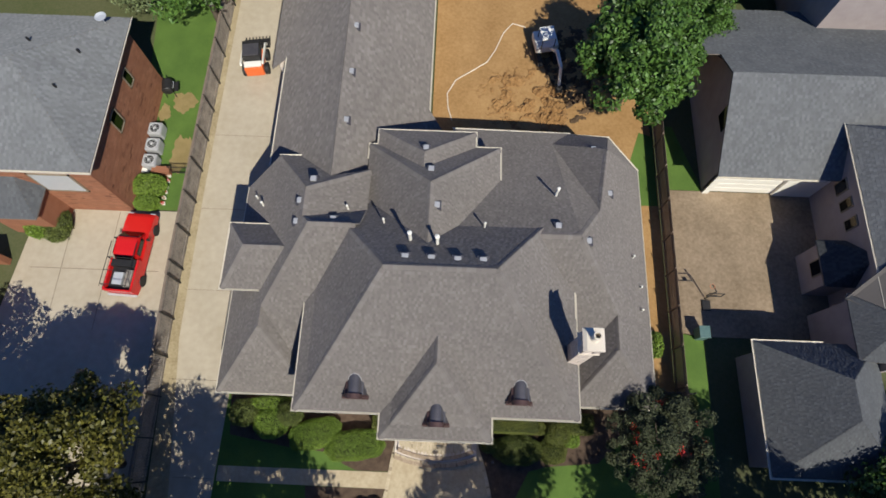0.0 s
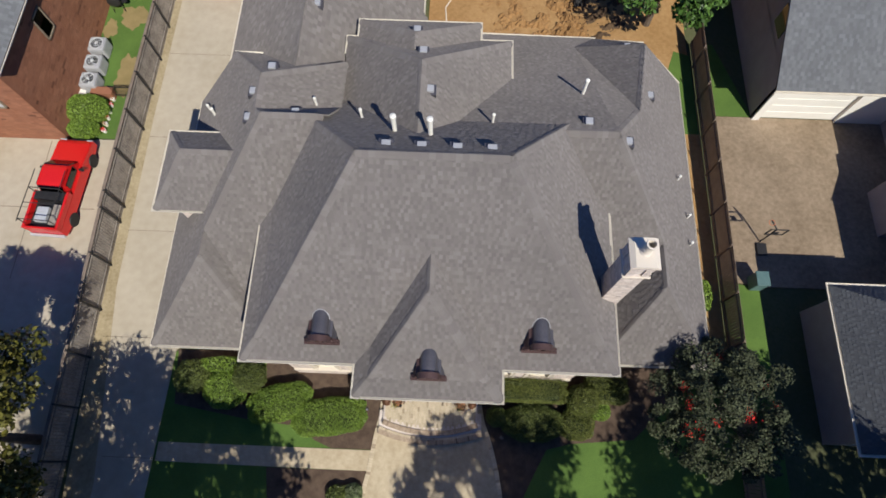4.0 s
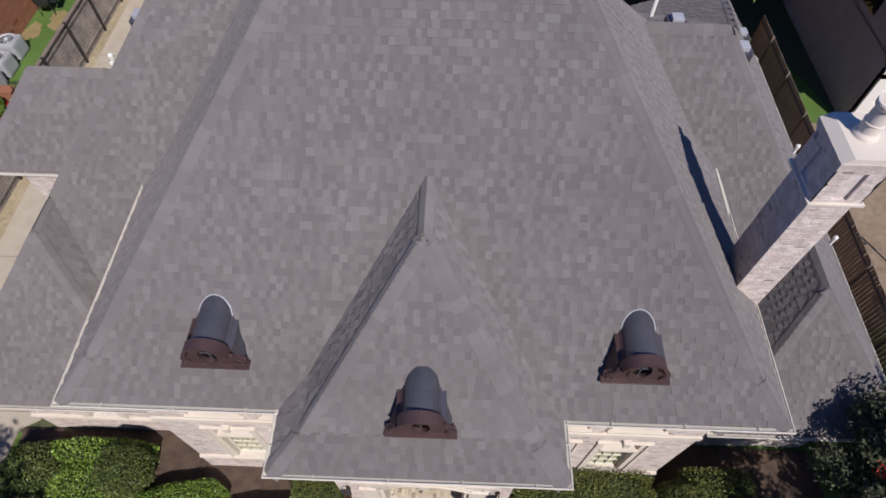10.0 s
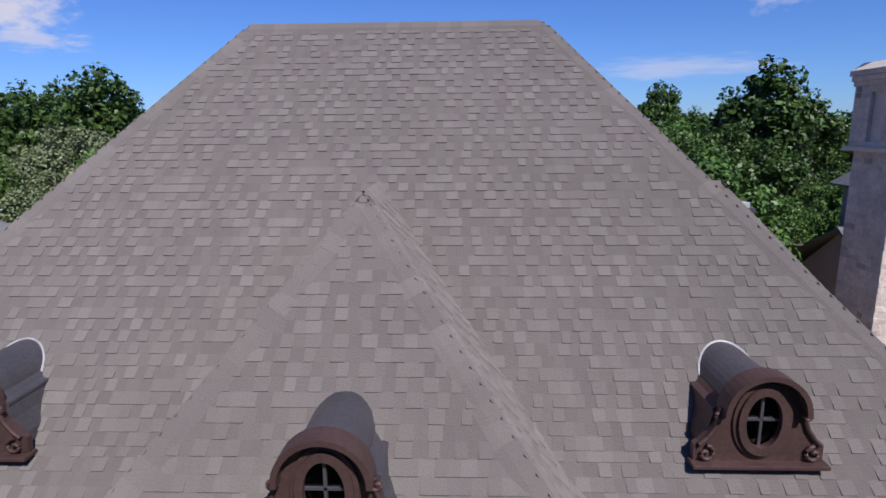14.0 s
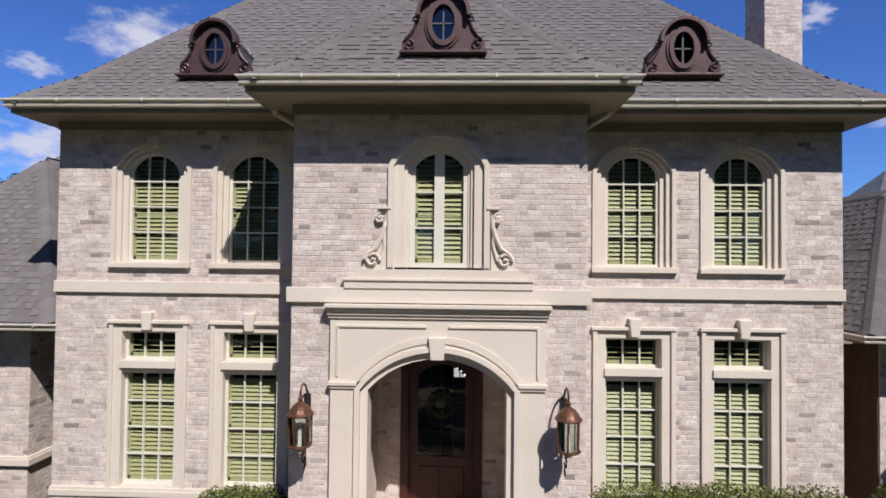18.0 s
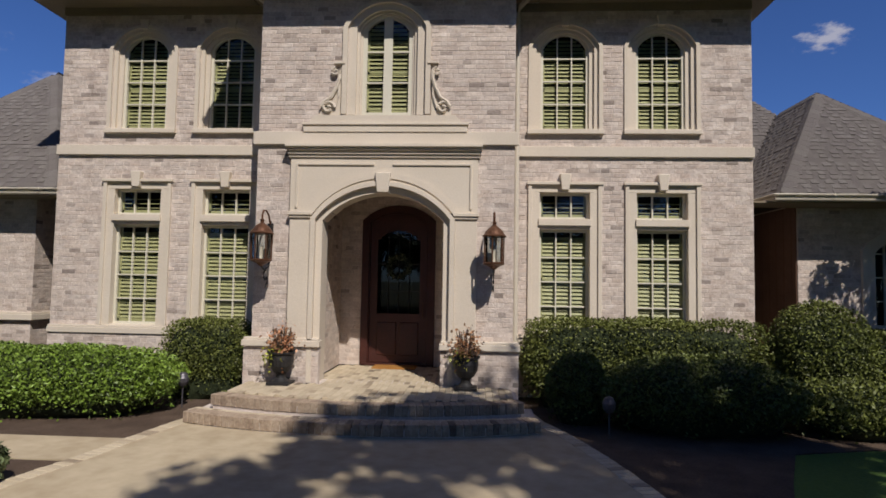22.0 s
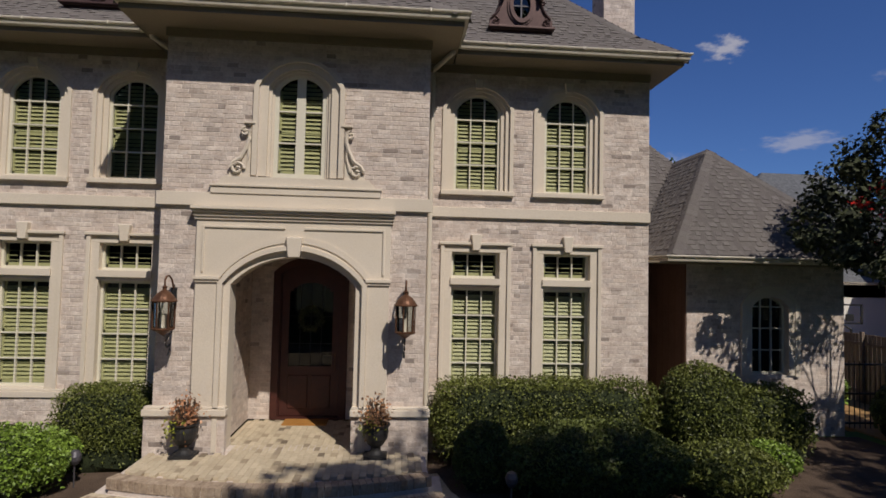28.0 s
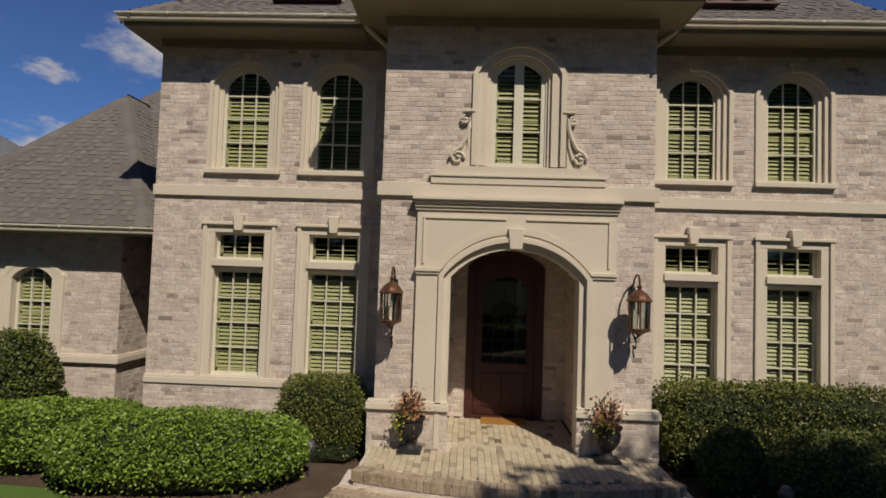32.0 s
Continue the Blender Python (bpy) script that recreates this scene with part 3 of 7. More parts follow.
    bands(house, xa, xb, WY, [(0.44, 0.54, 0.085), (0.54, 0.585, 0.06)], 0, name="plinth_cap")
bands(house, -2.17, 2.17, 0, [(3.775, 3.995, 0.065)], 1, name="belt_course")


def stone_ring(parent, o, width, y, d, name="arch_ring", extra=0.0, back=0.2):
    """The jambs and arch round an opening."""
    x0, x1, z0, zs, rise = o
    e = 0.006
    inner = [(x0 + e, z0)] + (arc(x0 + e, x1 - e, zs, rise - e) if rise > 0 else [(x0 + e, zs - e), (x1 - e, zs - e)]) + [(x1 - e, z0)]
    outer = [(x0 - width, z0)] + (arc(x0 - width, x1 + width, zs + extra, rise + width - extra) if rise > 0 else [(x0 - width, zs + width), (x1 + width, zs + width)]) + [(x1 + width, z0)]
    return part(name, band(bmesh.new(), inner, outer, y - d, y + back), "stone", parent)


def keystone(parent, cx, z0, z1, w0, w1, y, d):
    bm = prism(bmesh.new(), [(cx - w0 / 2, z0), (cx + w0 / 2, z0), (cx + w1 / 2, z1), (cx - w1 / 2, z1)], y - d, y + 0.05)
    bmesh.ops.bevel(bm, geom=bm.edges[:], offset=0.01, segments=1, affect="EDGES")
    return part("keystone", bm, "stone", parent)


def window(parent, o, y, cols, rows, shutters=True, meet=False, sash=0.05, bar=0.024, lining=0.35, airy=False, bars=None):
    """A sash window: frame, glazing bars, panes, louvred shutters and a near-black lining for the unlit room."""
    x0, x1, z0, zs, rise = o
    yb = y + 0.15
    inner = (x0 + sash, x1 - sash, z0 + sash, zs, rise - sash * 0.6 if rise > 0 else 0)
    top = zs if rise > 0 else zs - sash
    bm = bmesh.new()
    ia = [(inner[0], inner[2])] + (arc(inner[0], inner[1], zs, inner[4]) if rise > 0 else [(inner[0], top), (inner[1], top)]) + [(inner[1], inner[2])]
    oa = [(x0, z0)] + (arc(x0, x1, zs, rise) if rise > 0 else [(x0, zs), (x1, zs)]) + [(x1, z0)]
    band(bm, ia, oa, yb - 0.03, yb + 0.03, close=True)
    win = part("window", bm, "sash", parent, "cream painted sash window")
    zt = zs + max(inner[4], 0) if rise > 0 else top
    xs = [inner[0] + (inner[1] - inner[0]) * i / cols for i in range(cols + 1)]
    grid = [inner[2] + (((zs if rise > 0 else top) - inner[2]) * i / (rows - (1 if rise > 0 else 0))) for i in range(rows - (1 if rise > 0 else 0) + 1)]
    if bars:
        grid = [inner[2], *bars] + ([] if rise > 0 else [top])
    foot = grid[rows - 1]
    for i, x in enumerate(xs[1:-1]):
        t = arch_top((inner[0], inner[1], 0, zs, inner[4]), x) if rise > 0 else top
        w = 0.075 if meet and i == cols // 2 - 1 else bar / 2
        part("glazing_bar", boxes((x - w, x + w, yb - 0.022, yb + 0.03, inner[2], t)), "sash", win)
    for z in grid[1:] if rise > 0 else grid[1:-1]:
        part("glazing_bar", boxes((inner[0], inner[1], yb - 0.018, yb + 0.026, z - bar / 2, z + bar / 2)), "sash", win)
    for i in range(cols):
        for j in range(rows):
            a, b = xs[i], xs[i + 1]
            if rise > 0 and j == rows - 1:
                topo = [(x, arch_top((inner[0], inner[1], 0, zs, inner[4]), x)) for x in (b, b + (a - b) / 3, b + (a - b) * 2 / 3, a)]
                pts = [(a, foot), (b, foot)] + topo
                pts = [p for k, p in enumerate(pts) if k < 2 or p[1] > foot + 0.004]
            else:
                pts = [(a, grid[j]), (b, grid[j]), (b, grid[j + 1]), (a, grid[j + 1])]
            if len(pts) < 3:
                continue
            gl = raw("pane", [(p[0], yb + 0.012, p[1]) for p in pts], [tuple(range(len(pts)))], "glass", win)
            gl.visible_shadow = False
    if shutters:
        bm = bmesh.new()
        ys = yb + 0.052
        a, b = inner[0], inner[1]
        for xa, xb in ((a, a + 0.035), (b - 0.035, b)):
            box(bm, xa, xb, ys - 0.012, ys + 0.012, inner[2], zs)
        rails = [inner[2], inner[2] + (zs - inner[2]) * 0.5 - 0.03] if zs - inner[2] > 0.8 else [inner[2]]
        for zr in rails:
            box(bm, a, b, ys - 0.012, ys + 0.012, zr, zr + 0.06)
        z = inner[2] + 0.10
        while z < zt - 0.05:
            # inside the arch the slats shorten with its curve
            half = (b - a) / 2 - 0.03
            if rise > 0 and z > zs - 0.02:
                half *= math.sqrt(max(0.0, 1 - ((z + 0.03 - zs) / max(inner[4], 0.01)) ** 2)) if z + 0.03 > zs else 1
            m = (a + b) / 2
            if airy:
                box(bm, m - half, m + half, ys - 0.03, ys + 0.03, z - 0.008, z + 0.004)
                z += 0.085
                continue
            if half > 0.05:
                v = [bm.verts.new(q) for q in ((m - half, ys - 0.02, z - 0.033), (m + half, ys - 0.02, z - 0.033), (m + half, ys + 0.02, z + 0.033), (m - half, ys + 0.02, z + 0.033))]
                bm.faces.new(v)
            z += 0.072
        part("shutter", bm, "shutter", win, "pale green louvred interior shutter")
    # the room's lack of light is put into the near-black lining
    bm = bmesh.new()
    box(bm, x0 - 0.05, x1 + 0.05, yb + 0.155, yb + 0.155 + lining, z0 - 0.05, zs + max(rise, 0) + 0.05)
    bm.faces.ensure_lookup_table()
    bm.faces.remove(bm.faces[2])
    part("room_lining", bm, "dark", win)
    return win


cover = {"l": [], "r": [], "bay": []}


def arched_ring(o, w0, w1, y0, y1):
    """One step of an arched surround: the strip between two widenings of the opening o."""
    def line(w):
        q = wider(o, w)
        return [(q[0], o[2])] + arc(q[0], q[1], q[3], q[4], 16) + [(q[1], o[2])]
    return band(bmesh.new(), line(w0), line(w1), y0, y1)


for o in UP:
    cx = (o[0] + o[1]) / 2
    side = "l" if cx < 0 else "r"
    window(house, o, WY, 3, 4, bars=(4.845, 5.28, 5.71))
    su = part("window_surround", arched_ring(o, 0.085, 0.17, WY + 0.02, WY + 0.20), "stone", house, "stepped cast stone surround of an arched window")
    part("inner_moulding", arched_ring(o, 0.0, 0.09, WY + 0.075, WY + 0.22), "stone", su)
    part("hood", arched_ring(o, 0.165, 0.235, WY - 0.035, WY + 0.10), "stone", su)
    keystone(su, cx, 6.27, 6.46, 0.13, 0.18, WY, 0.06)
    bands(su, cx - 0.695, cx + 0.695, WY, [(4.24, 4.315, 0.085), (4.315, 4.335, 0.06)], 0, name="sill")
    part("sill_bed", boxes((cx - 0.62, cx + 0.62, WY + 0.018, WY + 0.2, 4.30, 4.33)), "stone", su)
    cover[side].append((cx - 0.68, cx + 0.68, 4.24, 5.90, 0.45))
for o, q in zip(LOW, TRANSOM):
    cx = (o[0] + o[1]) / 2
    side = "l" if cx < 0 else "r"
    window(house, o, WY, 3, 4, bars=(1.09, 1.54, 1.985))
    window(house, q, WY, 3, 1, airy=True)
    bm = bmesh.new()
    box(bm, cx - 0.60, cx + 0.60, WY - 0.012, WY + 0.12, 3.172, 3.31, bevel=0.006)
    su = part("window_surround", bm, "stone", house, "squared cast stone window surround with a keystone")
    for s in (-1, 1):
        a, b = sorted((cx + s * 0.453, cx + s * 0.60))
        part("jamb", boxes((a, b, WY - 0.012, WY + 0.12, 0.585, 3.17), bevel=0.006), "stone", su)
        a, b = sorted((cx + s * 0.595, cx + s * 0.665))
        part("pilaster_strip", boxes((a, b, WY - 0.05, WY + 0.03, 0.585, 3.305), bevel=0.008), "stone", su)
    part("hood", boxes((cx - 0.69, cx + 0.69, WY - 0.075, WY + 0.03, 3.305, 3.36), bevel=0.01), "stone", su)
    part("transom_bar", boxes((cx - 0.452, cx + 0.452, WY + 0.002, WY + 0.20, 2.494, 2.62), (cx - 0.475, cx + 0.475, WY - 0.05, WY + 0.20, 2.56, 2.686), bevel=0.008), "stone", su)
    part("sill", boxes((cx - 0.452, cx + 0.452, WY - 0.02, WY + 0.20, 0.575, 0.606), bevel=0.006), "stone", su)
    keystone(su, cx, 3.20, 3.50, 0.135, 0.20, WY, 0.12)
    cover[side].append((cx - 0.66, cx + 0.66, 0.5, 3.33, 0))
    cover[side].append((cx - 0.08, cx + 0.08, 3.3, 3.48, 0))

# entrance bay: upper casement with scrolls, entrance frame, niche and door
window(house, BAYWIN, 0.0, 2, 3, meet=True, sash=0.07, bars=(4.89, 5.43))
su = part("bay_window_surround", arched_ring(BAYWIN, 0.09, 0.24, 0.005, 0.20), "stone", house, "stepped cast stone surround with carved side scrolls")
part("inner_moulding", arched_ring(BAYWIN, 0.0, 0.10, 0.10, 0.23), "stone", su)
part("inner_moulding", arched_ring(BAYWIN, 0.04, 0.10, 0.06, 0.12), "stone", su)
part("hood", arched_ring(BAYWIN, 0.235, 0.32, -0.055, 0.06), "stone", su)
for s in (-1, 1):
    bm = bmesh.new()
    box(bm, *sorted((s * 0.70, s * 0.885)), -0.075, 0.03, 5.155, 5.19, bevel=0.008)
    part("corbel", bm, "stone", su)
bm = bmesh.new()
box(bm, -1.38, 1.38, -0.085, 0.03, 3.985, 4.10, bevel=0.008)
box(bm, -1.40, 1.40, -0.11, 0.03, 4.10, 4.14, bevel=0.008)
prism(bm, [(-1.30, 4.14), (1.30, 4.14), (1.18, 4.27), (-1.18, 4.27)], -0.075, 0.03)
part("pedestal", bm, "stone", su)
for s in (-1, 1):
    bm = bmesh.new()
    pts = []
    for i in range(15):
        a = i / 14 * 2.6 * math.pi
        r = 0.115 * (1 - i / 17)
        pts.append((s * 0.97 + r * math.cos(a), -0.06, 4.40 + r * math.sin(a)))
    tube(bm, pts, 0.026, 6)
    pts = []
    for i in range(13):
        a = math.pi / 2 + i / 12 * 2.4 * math.pi
        r = 0.075 * (1 - i / 15)
        pts.append((s * 0.86 + r * math.cos(a), -0.06, 5.02 + r * math.sin(a)))
    tube(bm, pts, 0.022, 6)
    tube(bm, [(s * 0.79, -0.06, 5.03), (s * 0.79, -0.06, 4.90), (s * 0.84, -0.06, 4.74), (s * 0.92, -0.06, 4.58), (s * 1.04, -0.06, 4.50), (s * 1.085, -0.06, 4.42)], 0.035, 6)
    tube(bm, [(s * 0.80, -0.045, 4.86), (s * 0.80, -0.045, 4.62), (s * 0.86, -0.045, 4.40)], 0.022, 6)
    prism(bm, [(s * 0.77, 4.27), (s * 1.12, 4.27), (s * 1.10, 4.36), (s * 0.98, 4.52), (s * 0.86, 4.70), (s * 0.80, 4.95), (s * 0.77, 5.14)], -0.03, 0.02)
    part("scroll", bm, "stone", su)
cover["bay"] += [(-0.75, 0.75, 4.0, 5.80, 0.48), (-1.38, 1.38, 3.9, 4.14, 0), (-1.18, 1.18, 4.1, 4.27, 0)]

ent = part("entrance_surround", prism(bmesh.new(), [(-1.57, 2.62), (-1.20, 2.62)] + arc(-1.20, 1.20, 2.50, 0.645, 16)[1:-1] + [(1.20, 2.62), (1.57, 2.62), (1.57, 3.57), (-1.57, 3.57)], -0.07, 0.02), "stone", house, "cast stone entrance frame with a segmental arch")
stone_ring(ent, ENTRY, 0.11, 0.0, 0.035, "arch_moulding", back=0.33)
part("arch_moulding", band(bmesh.new(), [(-1.12, PORCH)] + arc(-1.12, 1.12, 2.52, 0.555, 16) + [(1.12, PORCH)], [(-1.20, PORCH)] + arc(-1.20, 1.20, 2.53, 0.615, 16) + [(1.20, PORCH)], -0.12, 0.02), "stone", ent)
part("arch_moulding", band(bmesh.new(), arc(-1.22, 1.22, 2.54, 0.66, 16), arc(-1.30, 1.30, 2.57, 0.73, 16), -0.09, 0.0), "stone", ent)
for s in (-1, 1):
    a, b = sorted((s * 1.20, s * 1.56))
    part("pilaster", boxes((a, b, -0.08, 0.02, 0.5, 2.53), (a - 0.01, b + 0.01, -0.11, 0.02, 2.53, 2.575), (a - 0.03, b + 0.03, -0.135, 0.02, 2.575, 2.63), bevel=0.008), "stone", ent)
    # raised border lines of the panel over the arch
    part("panel_border", boxes((*sorted((s * 0.16, s * 1.44)), -0.095, -0.06, 3.42, 3.455), (*sorted((s * 1.44, s * 1.475)), -0.095, -0.06, 2.70, 3.455), bevel=0.006), "stone", ent)
keystone(ent, 0, 2.96, 3.29, 0.19, 0.26, 0, 0.15)
bands(ent, -1.57, 1.57, 0, [(3.55, 3.60, 0.10), (3.60, 3.66, 0.13), (3.66, 3.71, 0.17), (3.71, 3.76, 0.21)], 0.35, name="cornice")
cover["bay"] += [(-1.57, 1.57, -0.6, 3.76, 0)]
for s in (-1, 1):
    a, b = sorted((s * 1.0, s * 2.26))
    part("plinth", boxes((a, b, -0.10, 0.02, GROUND, 0.40)), "mortar", house)
    part("plinth_cap", boxes((a - 0.02, b + 0.02, -0.16, 0.02, 0.40, 0.50), (a, b, -0.12, 0.02, 0.50, 0.54), bevel=0.01), "stone", house)
    brick_mesh([q for q in brick_field(a, b, GROUND, 0.40, -0.10, [])], -0.10, "brick", bay_wall)

# niche
NY = 2.05
NX = 1.16
niche = part("entrance_niche", boxes((-NX - 0.2, -NX, 0.3, NY + 0.3, PORCH, 3.3), (NX, NX + 0.2, 0.3, NY + 0.3, PORCH, 3.3), (-NX - 0.2, NX + 0.2, 0.3, NY + 0.3, 3.3, 3.5)), "mortar", house)
brick_mesh(brick_field(0.3, NY, PORCH, 3.3, 0, []), 0, "brick", niche, turned(-NX, 0.0, 90))
brick_mesh(brick_field(-NY, -0.3, PORCH, 3.3, 0, []), 0, "brick", niche, turned(NX, 0.0, -90))
DOOR = (-0.66, 0.66, PORCH, 2.70, 0.24)
back = part("door_wall", wall_mesh(bmesh.new(), -NX, NX, PORCH, 3.3, NY, NY + 0.2, [DOOR]), "mortar", house)
brick_mesh(brick_field(-NX, NX, PORCH, 3.3, NY, [(-0.72, 0.72, PORCH - 0.1, 2.74, 0.28)]), NY, "brick", back)
part("door_casing", band(bmesh.new(), [(-0.60, PORCH)] + arc(-0.60, 0.60, 2.68, 0.22, 16) + [(0.60, PORCH)], [(-0.74, PORCH)] + arc(-0.74, 0.74, 2.72, 0.31, 16) + [(0.74, PORCH)], NY - 0.03, NY + 0.03), "door", house, "dark stained timber door casing")
dw = part("front_door", band(bmesh.new(), [(-0.58, PORCH + 0.05)] + arc(-0.58, 0.58, 2.66, 0.20) + [(0.58, PORCH + 0.05)], [(-0.66, PORCH + 0.01)] + arc(-0.66, 0.66, 2.70, 0.24) + [(0.66, PORCH + 0.01)], NY + 0.02, NY + 0.12, close=True), "door", house, "dark mahogany front door with an arched glazed upper panel")
part("door_leaf", wall_mesh(bmesh.new(), -0.575, 0.575, PORCH + 0.06, 2.86, NY + 0.06, NY + 0.11, [(-0.43, 0.43, 0.85, 2.30, 0.22), (-0.7, -0.575, 0, 3, 0)]), "door", dw)
part("door_panel", boxes((-0.42, -0.03, NY + 0.045, NY + 0.075, 0.02, 0.68), (0.03, 0.42, NY + 0.045, NY + 0.075, 0.02, 0.68), bevel=0.02), "door", dw)
gl = raw("door_glass", [(x, NY + 0.085, z) for x, z in [(-0.43, 0.85), (0.43, 0.85)] + arc(-0.43, 0.43, 2.30, 0.22)[::-1]], [tuple(range(15))], "smoke", dw)
bm = bmesh.new()
for x in (-0.21, 0.0, 0.21):
    tube(bm, [(x, NY + 0.075, 0.85), (x, NY + 0.075, 2.48)], 0.009, 6)
for z in (1.30, 1.85):
    tube(bm, [(-0.43, NY + 0.075, z), (0.43, NY + 0.075, z)], 0.009, 6)
part("iron_grille", bm, "iron", dw)
part("door_handle", tube(bmesh.new(), [(0.50, NY + 0.055, 0.80), (0.50, NY + 0.0, 0.80), (0.50, NY + 0.0, 1.10), (0.50, NY + 0.055, 1.10)], 0.013, 8), "lantern", dw, "bronze pull handle")
wreath = thing("door_wreath", "round grey-green leaf wreath hung on the door glass", "wreath", (0.0, NY + 0.02, 1.80))
rng = np.random.default_rng(91)
ang = rng.uniform(0, 6.283, 700)
rad = 0.20 + rng.normal(size=700) * 0.035
ring_pts = np.stack([rad * np.cos(ang), rng.normal(size=700) * 0.02, rad * np.sin(ang)], 1)
o_ = new("foliage", leaf_mesh("foliage", leaf_cloud(ring_pts, rng.normal(size=(700, 3)) + np.array([0, -0.8, 0]), 0.03, rng), "myrtle"))
o_.parent = wreath
part("hoop", tube(bmesh.new(), [(0.20 * math.cos(2 * math.pi * k / 20), 0.01, 0.20 * math.sin(2 * math.pi * k / 20)) for k in range(21)], 0.014, 6), "bark", wreath)
part("threshold", boxes((-0.70, 0.70, NY - 0.06, NY + 0.2, PORCH, PORCH + 0.045), bevel=0.008), "door", dw)
# near-black lining: the unlit hall's darkness is put into its colour
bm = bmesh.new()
# last box: a partition made up to hide the far window from the left
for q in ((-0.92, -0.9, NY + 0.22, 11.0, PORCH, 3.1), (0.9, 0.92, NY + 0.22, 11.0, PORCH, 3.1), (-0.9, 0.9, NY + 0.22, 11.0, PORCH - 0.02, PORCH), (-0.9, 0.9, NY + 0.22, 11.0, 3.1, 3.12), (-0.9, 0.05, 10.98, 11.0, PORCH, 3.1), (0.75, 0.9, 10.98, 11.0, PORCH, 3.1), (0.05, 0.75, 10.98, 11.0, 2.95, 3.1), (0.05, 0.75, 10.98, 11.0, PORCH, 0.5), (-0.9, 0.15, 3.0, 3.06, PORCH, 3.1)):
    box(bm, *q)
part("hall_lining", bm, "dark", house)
# the garden side window at the far end of the hall, with a glowing panel for daylight behind it
gw_ = part("rear_window", boxes((0.05, 0.75, 11.0, 11.04, 2.90, 2.95), (0.05, 0.75, 11.0, 11.04, 0.5, 0.56), (0.05, 0.10, 11.0, 11.04, 0.56, 2.90), (0.70, 0.75, 11.0, 11.04, 0.56, 2.90)), "iron", house)
for x in (0.30, 0.50):
    part("glazing_bar", boxes((x - 0.02, x + 0.02, 11.0, 11.03, 0.56, 2.90)), "iron", gw_)
for z in (1.0, 1.45, 1.62, 2.1, 2.6):
    part("glazing_bar", boxes((0.10, 0.70, 11.002, 11.028, z - 0.025, z + 0.025)), "iron", gw_)
m_ = bpy.data.materials.new("daylight_backdrop")
m_.use_nodes = True
m_.node_tree.nodes["Principled BSDF"].inputs["Base Color"].default_value = (0.7, 0.7, 0.66, 1)
m_.node_tree.nodes["Principled BSDF"].inputs["Emission Color"].default_value = (1.0, 0.98, 0.92, 1)
m_.node_tree.nodes["Principled BSDF"].inputs["Emission Strength"].default_value = 1.6
M["daylight"] = m_
tagged(part("window_backdrop", boxes((-0.1, 0.9, 11.05, 11.06, 0.3, 3.1)), "daylight"), "plain glowing panel for the daylight outside the hall window", "backdrop", "", "structure")

# eaves: soffits and gutters
for q in ((-6.88, -2.66, 0.47, WY + 0.1), (2.66, 6.88, 0.47, WY + 0.1), (-2.64, 2.64, -0.70, 0.1), (-2.64, -2.12, 0.1, 1.0), (2.12, 2.64, 0.1, 1.0), (6.45, 6.88, WY + 0.1, 11.8), (-6.88, -6.45, WY + 0.1, 11.8)):
    part("soffit", boxes((*q, 6.70, 6.735)), "soffit", house)
for q in ((-6.88, -2.66, 0.445, 0.475), (2.66, 6.88, 0.445, 0.475), (-2.66, 2.66, -0.695, -0.665), (-2.66, -2.63, -0.66, 0.44), (2.63, 2.66, -0.66, 0.44), (6.85, 6.88, 0.48, 11.8), (-6.88, -6.85, 0.48, 11.8)):
    part("fascia", boxes((*q, 6.695, 6.88)), "soffit", house)
for q in ((-6.5, -2.2, WY - 0.05, WY), (2.2, 6.5, WY - 0.05, WY), (-2.19, 2.19, -0.05, 0.0)):
    part("frieze", boxes((*q, 6.56, 6.70)), "soffit", house)


def gutter(parent, pts, name="gutter"):
    """A half-round moulded gutter along a level line; outside on the right of its direction."""
    bm = bmesh.new()
    prof = [(0.0, 0.0), (0.0, -0.13), (0.045, -0.13), (0.078, -0.115), (0.086, -0.088), (0.068, -0.076), (0.060, -0.05), (0.085, -0.036), (0.118, -0.030), (0.124, -0.012), (0.115, 0.0), (0.098, 0.0), (0.092, -0.024), (0.01, -0.05)]
    for (x0, y0, z0), (x1, y1, z1) in zip(pts, pts[1:]):
        d = Vector((x1 - x0, y1 - y0, 0)).normalized()
        o = Vector((d.y, -d.x, 0))
        ra = [bm.verts.new(Vector((x0, y0, z0)) + o * a + Vector((0, 0, b)) - d * a) for a, b in prof]
        rb = [bm.verts.new(Vector((x1, y1, z1)) + o * a + Vector((0, 0, b)) + d * a) for a, b in prof]
        n = len(prof)
        for i in range(n):
            bm.faces.new((ra[i], ra[(i + 1) % n], rb[(i + 1) % n], rb[i]))
        bm.faces.new(ra[::-1])
        bm.faces.new(rb)
    bmesh.ops.recalc_face_normals(bm, faces=bm.faces[:])
    g = part(name, bm, "gutter", parent, "cream moulded gutter")
    bm = bmesh.new()
    for (x0, y0, z0), (x1, y1, z1) in zip(pts, pts[1:]):
        d = Vector((x1 - x0, y1 - y0, 0))
        k = max(1, int(d.length / 1.25))
        for i in range(k):
            p = Vector((x0, y0, z0)) + d * ((i + 0.6) / k)
            o = Vector((d.y, -d.x, 0)).normalized()
            tube(bm, [p - o * 0.01 + Vector((0, 0, 0.004)), p + o * 0.118 + Vector((0, 0, 0.004)), p + o * 0.122 + Vector((0, 0, -0.05))], 0.011, 5)
    part("hanger", bm, "gutter", g)
    return g


gutter(house, [(-6.88, 11.8, 6.90), (-6.88, 0.44, 6.90), (-2.76, 0.44, 6.90)])
